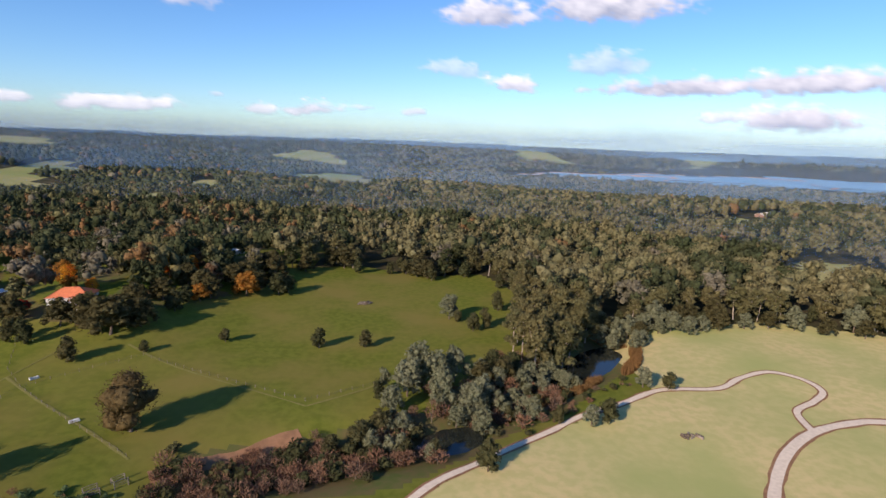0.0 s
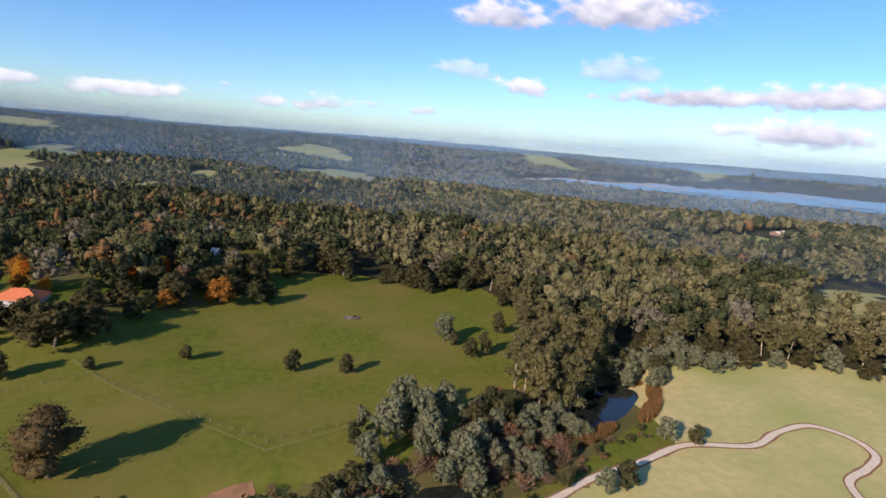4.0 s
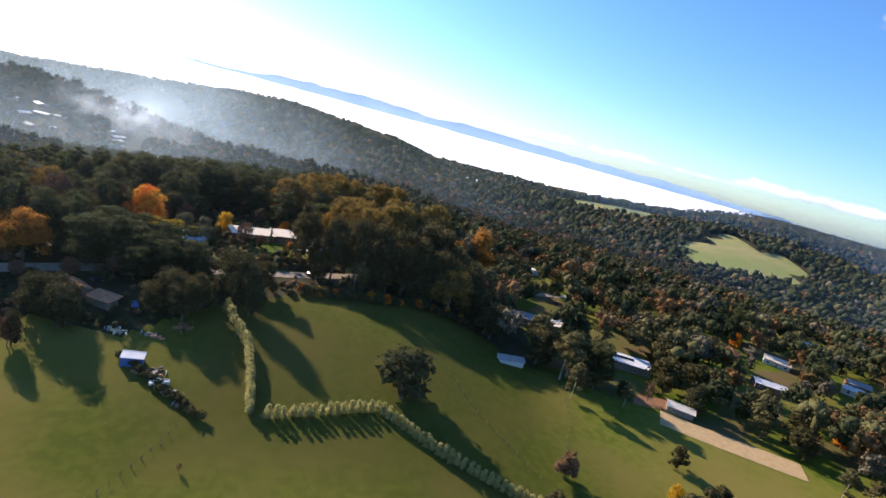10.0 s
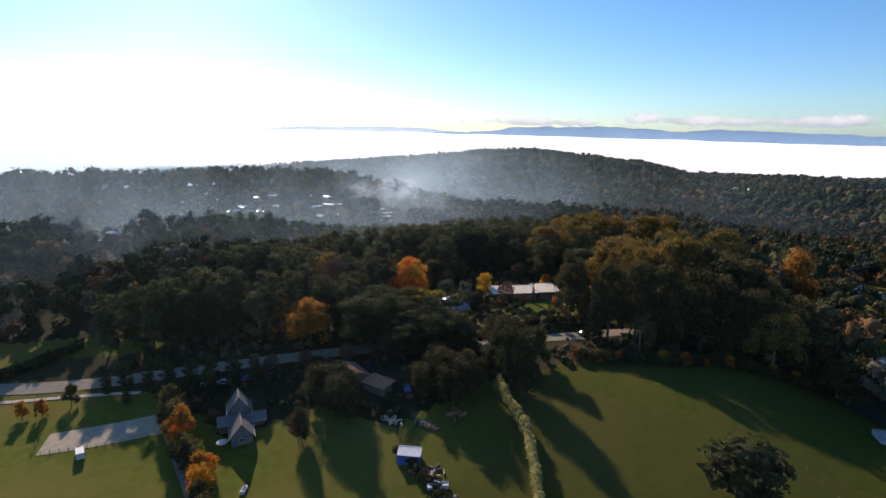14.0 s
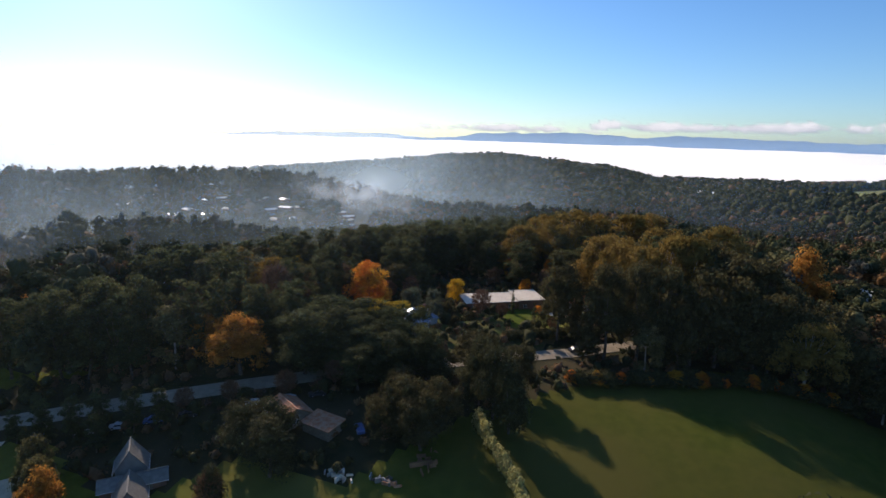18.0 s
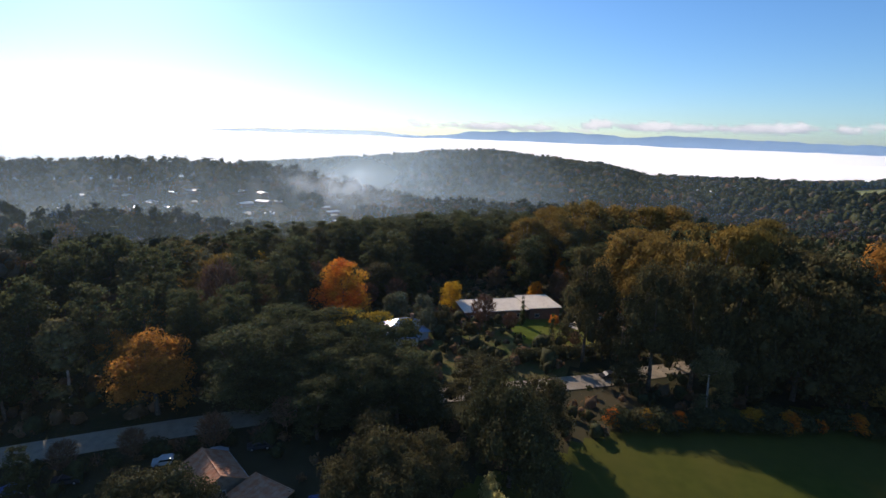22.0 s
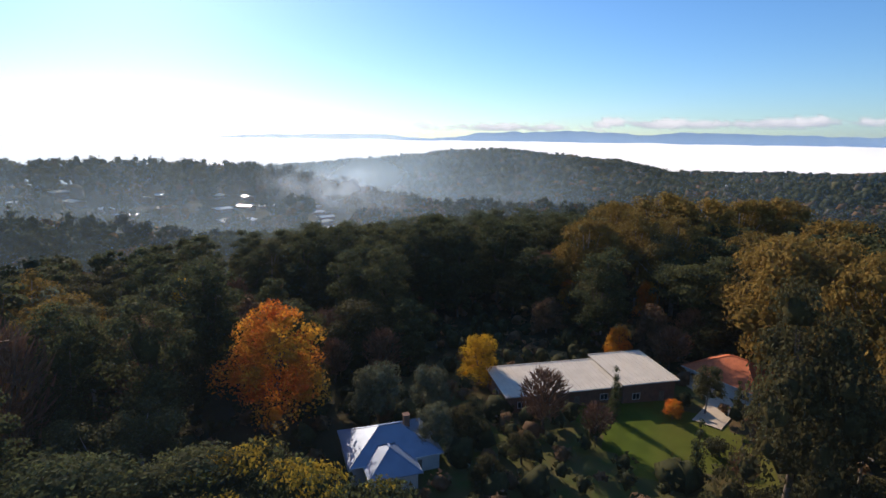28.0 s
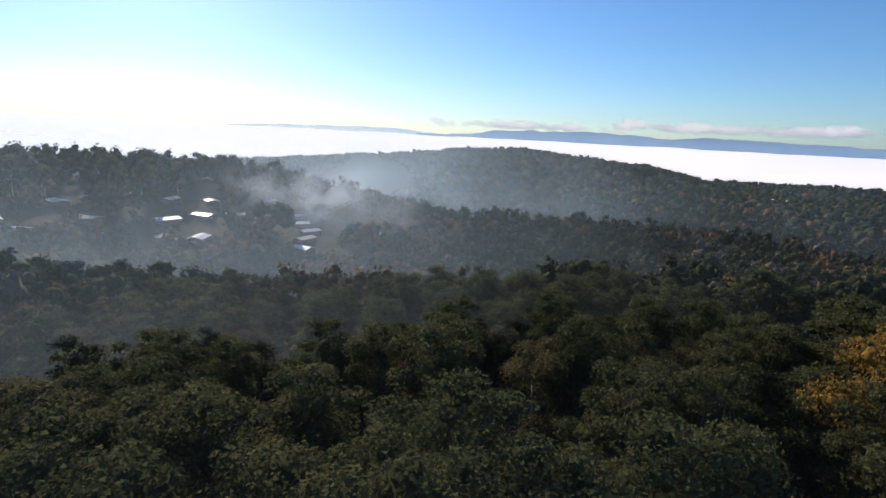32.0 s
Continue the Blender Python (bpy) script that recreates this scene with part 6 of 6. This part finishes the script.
def stuff_trees(name, label, x, y, mat, rng, lumps, leaf_n, tall, wide):
    """Far trees joined into one mesh: lumps of foliage with loose sprays."""
    n = len(x)
    if n == 0:
        return
    z = height(x, y)
    low = (x > -430) & (x < -60) & (y > 90) & (y < 420)
    big = np.exp(0.42 * rng.normal(size=n)) * (1 + 0.22 * np.sin(x / 31) * np.cos(y / 27))
    h = tall * (0.5 + 0.5 * np.clip(big, 0.4, 1.9)) * np.where(low, 0.88, 1.0)
    h = np.minimum(h, np.maximum(8.0, canopy(x, y) - z - 3 * rng.random(n)))
    V, F, base = [], [], 0
    for k in range(lumps):
        a = rng.random(n) * 6.28
        off = wide * big * (0.85 if lumps > 3 else 0.6) * rng.random(n) * (1 if lumps > 1 else 0)
        r = wide * np.clip(big, 0.5, 1.8) * (0.46 if lumps > 3 else 0.6 if lumps > 1 else 0.85) * (0.75 + 0.5 * rng.random(n))
        c = np.stack([x + off * np.cos(a), y + off * np.sin(a), z + h * (1 - 0.46 * k / max(1, lumps - 1) * (0.6 + 0.4 * rng.random(n))) - r * 0.95], 1)
        if leaf_n < 0:
            base_v, base_f = np.array([(1, 0, 0), (0, 1, 0), (-1, 0, 0), (0, -1, 0), (0, 0, 1), (0, 0, -1.0)]), np.array([(0, 1, 4), (1, 2, 4), (2, 3, 4), (3, 0, 4)])
        else:
            base_v, base_f = ICO_V, ICO_F[[i for i in range(20) if ICO_V[ICO_F[i]][:, 2].mean() > -0.55]]
        w = base_v[None] * (r[:, None, None] * (0.68 if leaf_n > 0 and lumps > 1 else 0.85)) * (1 + 0.24 * rng.normal(size=(n, len(base_v), 1)))
        w[:, :, 2] *= 1.15 if leaf_n >= 0 else 0.8
        V.append((w + c[:, None]).reshape(-1, 3))
        F.append((base_f[None] + (np.arange(n) * len(base_v))[:, None, None] + base).reshape(-1, 3))
        base += n * len(base_v)
        if leaf_n > 0:
            cnt = n * leaf_n
            d = rng.normal(size=(cnt, 3))
            d[:, 2] = np.abs(d[:, 2]) * 0.9 - 0.2
            d = unit(d)
            p = np.repeat(c, leaf_n, 0) + d * np.repeat(r, leaf_n)[:, None] * (0.95 + 0.25 * rng.random((cnt, 1)))
            nn = unit(d + 0.75 * rng.normal(size=(cnt, 3)))
            t1 = unit(np.cross(nn, rng.normal(size=(cnt, 3)))) * (0.45 if wide < 3 else 0.78 if leaf_n > 20 else 1.15 if lumps > 1 else 2.6)
            t2 = np.cross(nn, t1)
            V.append(np.stack([p - t1, p + t1 * 0.8 - t2 * 0.6, p + t2], 1).reshape(-1, 3))
            F.append(np.arange(cnt * 3).reshape(-1, 3) + base)
            base += cnt * 3
    ob = new(name, array_mesh(name, np.concatenate(V), np.concatenate(F), mat))
    tagged(ob, label, "woodland", kind="stuff")


def split_far(x, y, rng, lumps, leaf_n, tall, wide, tag):
    patchy = np.sin(x / 61 + 1.1) * np.cos(y / 53) + 0.6 * np.sin((x - y) / 37)
    u = np.clip(rng.random(len(x)), 0, 1)
    v = np.clip(u + 0.30 * patchy * (u > 0.25), 0.25 * (u > 0.25), 1)
    town = (x < -120) & (y > -420) & (y < 520) & (np.hypot(x + 100, y) < 1000)
    b, g = np.where(town & (y > 20), 0.15, np.where(town, 0.10, np.where(x > -60, 0.008, 0.04))), np.where(town, 0.10, np.where(x > -60, 0.03, 0.07))
    south = (y < 20) & (x < -100)
    b = np.where(line_distance(x, y, [(-410, -215), (-520, -240), (-680, -290)]) < 34, 0.45, b)
    d = np.where(south | (x < -380), 0.84, np.where(x < -60, 0.60, 0.30))
    pick = np.where(u < b, 0, np.where(u < b + g, 1, np.where(v < b + g + d, 2, np.where(x > -60, 4, 3))))
    for i, (kind, mat, label) in enumerate((("russet", F_BROWN, "autumn trees with russet and orange crowns"), ("grey", F_GREY, "thin grey-brown winter trees"),
                                            ("dark", F_DARK, "dense dark green forest"), ("olive", F_OLIVE, "dense olive-green gum forest"), ("gum", F_GUM, "dense brown-olive gum forest"))):
        s = pick == i
        stuff_trees(kind + "_woodland", label + ", " + tag, x[s], y[s], mat, rng, lumps, leaf_n, tall, wide)


thin = (near_x > -430) & (near_x < -60) & (near_y > 90) & (near_y < 420) & (rng.random(len(near_x)) < 0.28)
fx, fy = near_x[~own & ~thin], near_y[~own & ~thin]
b = bearing(fx, fy)
s = (b > -100) & (b < 179)
split_far(fx[s], fy[s], rng, 9, 24, 16.5, 4.7, "close behind the paddocks")
x, y = scatter(-1000, 700, -900, 950, 9.4, rng)
r, b = np.hypot(x + 100, y), bearing(x, y)
s = ~((x > -420) & (x < 400) & (y > -330) & (y < 330)) & (r < 850) & (b > -64) & (b < 176) & wooded(x, y)
split_far(x[s], y[s], rng, 5, 9, 16, 4.5, "on the middle slopes")
x, y = scatter(-2000, 1500, -1400, 2000, 11.5, rng)
r, b = np.hypot(x + 100, y), bearing(x, y)
s = (r >= 850) & (r < 1900) & (b > -64) & (b < 160) & wooded(x, y)
split_far(x[s], y[s], rng, 1, 5, 14, 6.2, "on the far slopes")
x, y = scatter(-4600, 3500, -2600, 4600, 27, rng)
r, b = np.hypot(x + 100, y), bearing(x, y)
s = (r >= 1900) & (r < 4600) & (b > -64) & (b < 150) & wooded(x, y)
split_far(x[s], y[s], rng, 1, -1, 14, 15, "on the horizon hills")

# undergrowth below the near trees
x, y = scatter(-400, -130, -260, 60, 4.4, rng)
clear_of = np.ones(len(x), bool)
for hx, hy in ((-263, -80), (-272, -67), (-235, -98), (-281, -48), (-166, -100), (-134, -116)):
    clear_of &= np.hypot(x - hx, y - hy) > 9.5
s = ~inside(x, y, CLEAR) & ~in_field(x, y, 1.1) & (line_distance(x, y, ROAD) > 6) & clear_of & (line_distance(x, y, [(-150, -60), (-285, -112), (-420, -165)]) < 110)
split = rng.random(len(x)) < 0.55
stuff_trees("undergrowth", "low dark green undergrowth on the forest floor", x[s & split], y[s & split], L_ROUND, rng, 1, 16, 2.6, 1.5)
stuff_trees("bracken", "russet bracken and dead brush on the forest floor", x[s & ~split], y[s & ~split], L_RUSSET, rng, 1, 16, 1.8, 1.3)

# shrubs beside the road
for i in range(15):
    t = i / 14
    tree("bare_tree" if i % 4 == 1 else "bare_shrub" if i % 2 else "shrub", -156 - 27 * t + random.uniform(-1.2, 1.2), -132 + 37 * t + random.uniform(-1.2, 1.2),
         random.uniform(6, 8) if i % 4 == 1 else random.uniform(2.2, 3.8), 1.15, True, group="shrubs on the road verge")

# ---------------------------------------------------------------- mist, smoke, clouds, far ranges
def veil_material(name, colour, glow=0.0, sheer=True, through=0.5):
    """Tinted scattering surface, clear where density is nought; glow adds light of its own."""
    m = bpy.data.materials.new(name)
    m.use_nodes = True
    n, link = m.node_tree.nodes, m.node_tree.links.new
    n.remove(n["Principled BSDF"])
    di, tr, add, mix, clear = (n.new("ShaderNode" + k) for k in ("BsdfDiffuse", "BsdfTranslucent", "MixShader", "MixShader", "BsdfTransparent"))
    di.inputs[0].default_value = tr.inputs[0].default_value = (*colour, 1)
    add.inputs[0].default_value = through
    link(di.outputs[0], add.inputs[1])
    link(tr.outputs[0], add.inputs[2])
    body = add.outputs[0]
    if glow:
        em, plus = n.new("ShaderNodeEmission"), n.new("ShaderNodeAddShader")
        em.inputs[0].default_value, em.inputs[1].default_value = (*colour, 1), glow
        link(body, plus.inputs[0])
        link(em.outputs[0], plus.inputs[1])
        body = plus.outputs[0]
    if sheer:
        at, sp = n.new("ShaderNodeUVMap"), n.new("ShaderNodeSeparateXYZ")
        link(at.outputs[0], sp.inputs[0])
        link(sp.outputs[0], mix.inputs[0])
        link(clear.outputs[0], mix.inputs[1])
        link(body, mix.inputs[2])
        body = mix.outputs[0]
    link(body, n["Material Output"].inputs[0])
    return m


def sheet(name, points, density, mat, label, category, kind="structure", tone=None):
    """A grid of points (rows, columns, 3) with a density and a tone at each."""
    r, c = points.shape[:2]
    ids = np.arange(r * c).reshape(r, c)
    f = np.stack([ids[:-1, :-1], ids[:-1, 1:], ids[1:, 1:], ids[1:, :-1]], -1).reshape(-1, 4)
    me = array_mesh(name, points.reshape(-1, 3), f, mat, smooth=True)
    if density is not None:
        loops = np.zeros(len(me.loops), np.int32)
        me.loops.foreach_get("vertex_index", loops)
        d = np.clip(density, 0, 1).ravel()[loops]
        k = d if tone is None else tone.ravel()[loops]
        me.uv_layers.new(name="UVMap").data.foreach_set("uv", np.stack([d, k], 1).astype(np.float32).ravel())
    return tagged(new(name, me), label, category, kind=kind)


def fbm(x, y, z=0.0, octaves=4):
    return np.array([noise.fractal(Vector((a, b, z)), 0.7, 2.0, octaves) for a, b in zip(np.ravel(x), np.ravel(y))]).reshape(np.shape(x))


PALE_VEIL = veil_material("mist", (0.60, 0.80, 0.96), through=0.85)
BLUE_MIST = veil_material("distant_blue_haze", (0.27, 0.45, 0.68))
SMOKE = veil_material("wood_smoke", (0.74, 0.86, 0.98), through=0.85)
# Fog is given its own glow in place of sunlight scattered through it.
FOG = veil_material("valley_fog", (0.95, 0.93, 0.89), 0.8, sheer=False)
# Distance haze added as tinted sheer sheets, thickened sunward to stand for glare.
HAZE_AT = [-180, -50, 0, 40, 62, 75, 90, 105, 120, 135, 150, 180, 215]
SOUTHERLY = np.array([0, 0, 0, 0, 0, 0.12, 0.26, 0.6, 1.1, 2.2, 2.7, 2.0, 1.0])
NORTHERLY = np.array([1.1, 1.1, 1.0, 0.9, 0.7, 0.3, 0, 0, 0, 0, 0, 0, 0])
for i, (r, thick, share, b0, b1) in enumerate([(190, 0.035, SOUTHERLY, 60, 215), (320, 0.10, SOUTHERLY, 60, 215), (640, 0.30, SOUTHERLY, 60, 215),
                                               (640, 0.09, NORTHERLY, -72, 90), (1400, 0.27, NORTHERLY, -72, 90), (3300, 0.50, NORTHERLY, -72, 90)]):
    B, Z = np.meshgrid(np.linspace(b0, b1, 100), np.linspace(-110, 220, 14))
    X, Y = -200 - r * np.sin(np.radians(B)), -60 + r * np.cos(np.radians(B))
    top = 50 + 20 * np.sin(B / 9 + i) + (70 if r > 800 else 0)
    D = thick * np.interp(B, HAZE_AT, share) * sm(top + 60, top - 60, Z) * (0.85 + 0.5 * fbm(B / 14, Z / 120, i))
    sheet("mist_veil", np.stack([X, Y, Z], -1), D, PALE_VEIL if b0 > 0 else BLUE_MIST, "thin blue morning haze over the hills", "mist")
# Added sheet stands for glare: it lifts the dark tones of the wood.
X, Y = np.meshgrid(np.linspace(-500, -20, 70), np.linspace(-360, 60, 60))
side = sm(-20, -150, Y + 0.41 * (X + 200))
D = (0.018 + 0.040 * side) * sm(-20, -110, X) * sm(-335, -235, X) * sm(60, -20, Y) * sm(-360, -260, Y) * (0.9 + 0.35 * fbm(X / 60, Y / 60, 2.0))
sheet("mist_layer", np.stack([X, Y, 45 + 1.5 * np.sin(X / 40) * np.cos(Y / 33)], -1), D, PALE_VEIL, "sheer sheet added over the wood to lift its dark tones", "mist")
for i, (cx, cy, z0, across, tall, turn) in enumerate([(-574, -318, -27, 140, 68, 35)]):
    u, w = np.meshgrid(np.linspace(-1, 1, 44), np.linspace(0, 1, 26))
    bend = 14 * fbm(u * 1.5, w * 1.5, i)
    X = cx - u * across / 2 * math.sin(radians(turn)) + bend
    Y = cy + u * across / 2 * math.cos(radians(turn))
    core = 0.78 - 0.34 * (u + 1) / 2
    D = (0.52 - 0.12 * u) * sm(1.0, 0.45, np.abs(u)) * np.exp(-((w - core) / (0.16 + 0.10 * (u + 1))) ** 2) * sm(0, 0.25, w) * sm(1, 0.8, w) * np.clip(0.55 + 0.6 * fbm(u * 1.4 + i, w * 1.3 - u, i + 4), 0, 1)
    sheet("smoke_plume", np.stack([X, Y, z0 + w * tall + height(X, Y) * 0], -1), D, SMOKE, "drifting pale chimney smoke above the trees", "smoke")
R, B = np.meshgrid(np.linspace(1500, 4850, 60), np.linspace(58, 178, 160))
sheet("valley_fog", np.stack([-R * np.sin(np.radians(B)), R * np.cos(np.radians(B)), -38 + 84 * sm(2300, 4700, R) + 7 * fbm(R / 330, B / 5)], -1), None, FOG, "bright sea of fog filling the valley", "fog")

# Distance haze is put into the range's colour, with an added glow.
RANGE = veil_material("hazed_range_glow", (0.34, 0.48, 0.64), 0.16, sheer=False)
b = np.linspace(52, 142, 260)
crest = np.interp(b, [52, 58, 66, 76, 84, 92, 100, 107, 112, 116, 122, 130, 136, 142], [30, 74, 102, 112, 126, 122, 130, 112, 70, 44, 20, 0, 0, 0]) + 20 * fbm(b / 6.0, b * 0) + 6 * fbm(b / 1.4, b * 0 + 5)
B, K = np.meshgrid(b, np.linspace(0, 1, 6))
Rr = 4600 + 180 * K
sheet("mountain_range", np.stack([-Rr * np.sin(np.radians(B)), Rr * np.cos(np.radians(B)), -20 + (crest[None] + 20) * K], -1), None, RANGE, "low mountain range beyond the fog, blue haze in its colour", "mountains")

# Haze over this range is put into its sheer blue colour.
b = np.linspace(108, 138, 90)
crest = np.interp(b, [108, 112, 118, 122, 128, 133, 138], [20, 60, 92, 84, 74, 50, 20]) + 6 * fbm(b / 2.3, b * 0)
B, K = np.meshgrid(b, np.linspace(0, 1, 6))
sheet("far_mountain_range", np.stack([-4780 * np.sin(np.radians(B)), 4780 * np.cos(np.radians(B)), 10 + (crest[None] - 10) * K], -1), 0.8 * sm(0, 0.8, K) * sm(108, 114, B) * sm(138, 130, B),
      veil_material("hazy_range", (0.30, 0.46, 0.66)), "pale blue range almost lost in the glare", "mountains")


# Clouds glow by themselves; their light and shade come from the tone.
def cloud_material():
    m = veil_material("cloud", (0.95, 0.95, 0.96), 0.0)
    n, link = m.node_tree.nodes, m.node_tree.links.new
    for k in [q for q in n if q.type in ("BSDF_DIFFUSE", "BSDF_TRANSLUCENT")]:
        n.remove(k)
    em, sp = n.new("ShaderNodeEmission"), [q for q in n if q.type == "SEPXYZ"][0]
    cm = n.new("ShaderNodeMix")
    cm.data_type = "RGBA"
    cm.inputs["A"].default_value, cm.inputs["B"].default_value = (0.36, 0.40, 0.50, 1), (0.84, 0.84, 0.86, 1)
    link(sp.outputs[1], cm.inputs["Factor"])
    link(cm.outputs["Result"], em.inputs[0])
    mix = [q for q in n if q.type == "MIX_SHADER" and q.inputs[0].is_linked][0]
    link(em.outputs[0], mix.inputs[2])
    return m


# clouds: bearing, height in degrees, half width, half depth, strength
CLOUDS = [(-7.7, 11.9, 5.2, 1.9, 0.95), (-19, 12.6, 8.5, 2.6, 1.0), (-23, 15.2, 8, 3.6, 1.0), (-28, 17, 5, 2.4, 0.9), (-15, 15.5, 4, 2.4, 0.9),
          (-4.5, 6.9, 3.8, 1.2, 0.45), (-10.5, 5.5, 2.9, 1.15, 0.95), (-19.5, 7.4, 4.2, 1.7, 0.5), (-27, 5.3, 9.5, 1.25, 1.0), (-37, 5.4, 9, 1.6, 1.0),
          (-36, 2.4, 5.5, 1.7, 1.0), (-30, 2.6, 2.5, 0.8, 0.8), (27, 2.3, 7, 0.95, 0.85), (34.5, 2.4, 3, 0.7, 0.8), (9.6, 2.6, 3.2, 0.95, 0.85), (14.7, 2.4, 1.9, 0.75, 0.75),
          (-0.7, 2.6, 1.5, 0.6, 0.75), (4.5, 2.9, 1.8, 0.35, 0.5), (18.5, 3.6, 0.7, 0.4, 0.5), (20.5, 11.8, 2.6, 1.6, 0.6), (22.5, 13, 1.6, 1.2, 0.5), (53.5, 16.6, 3.0, 1.6, 0.6), (49.5, 14.3, 1.0, 0.9, 0.4),
          (55, 2.2, 8, 0.6, 0.75), (42, 1.9, 6, 0.7, 0.8), (104, 1.0, 8, 0.55, 0.9), (90, 1.45, 9, 0.6, 0.9), (80, 1.55, 8, 0.6, 0.9), (68, 1.8, 7, 0.4, 0.6)]
b, e = np.meshgrid(np.linspace(-58, 130, 470), np.linspace(-0.5, 26, 140))
dens, tone = np.zeros(b.shape), np.zeros(b.shape)
ripple = fbm(b / 2.6, e / 1.7, 3.0, 6)
fine = fbm(b / 0.9, e / 0.6, 8.0, 5)
for cb, ce, w, d, s in CLOUDS:
    u, v = (b - cb) / w, (e - ce) / d
    v = np.where(v < 0, v * 1.7, v)
    body = 1.12 - np.hypot(u, v) + (0.36 if w * d > 7 else 0.55) * ripple + 0.22 * fine
    k = s * sm(0.08, 0.62, body)
    # Bright tops and shaded undersides are painted into the tone.
    tone = np.where(k > dens, np.clip((0.42 if w * d > 7 else 0.62) + 0.55 * v + 0.5 * ripple, 0, 1), tone)
    dens = np.maximum(dens, k)
dist = 4850
pts = np.stack([-dist * np.sin(np.radians(b)) * np.cos(np.radians(e)), dist * np.cos(np.radians(b)) * np.cos(np.radians(e)), 70 + dist * np.sin(np.radians(e))], -1)
sheet("cloud_bank", pts, dens, cloud_material(), "scattered white and grey cumulus clouds in a blue sky", "clouds", tone=tone)
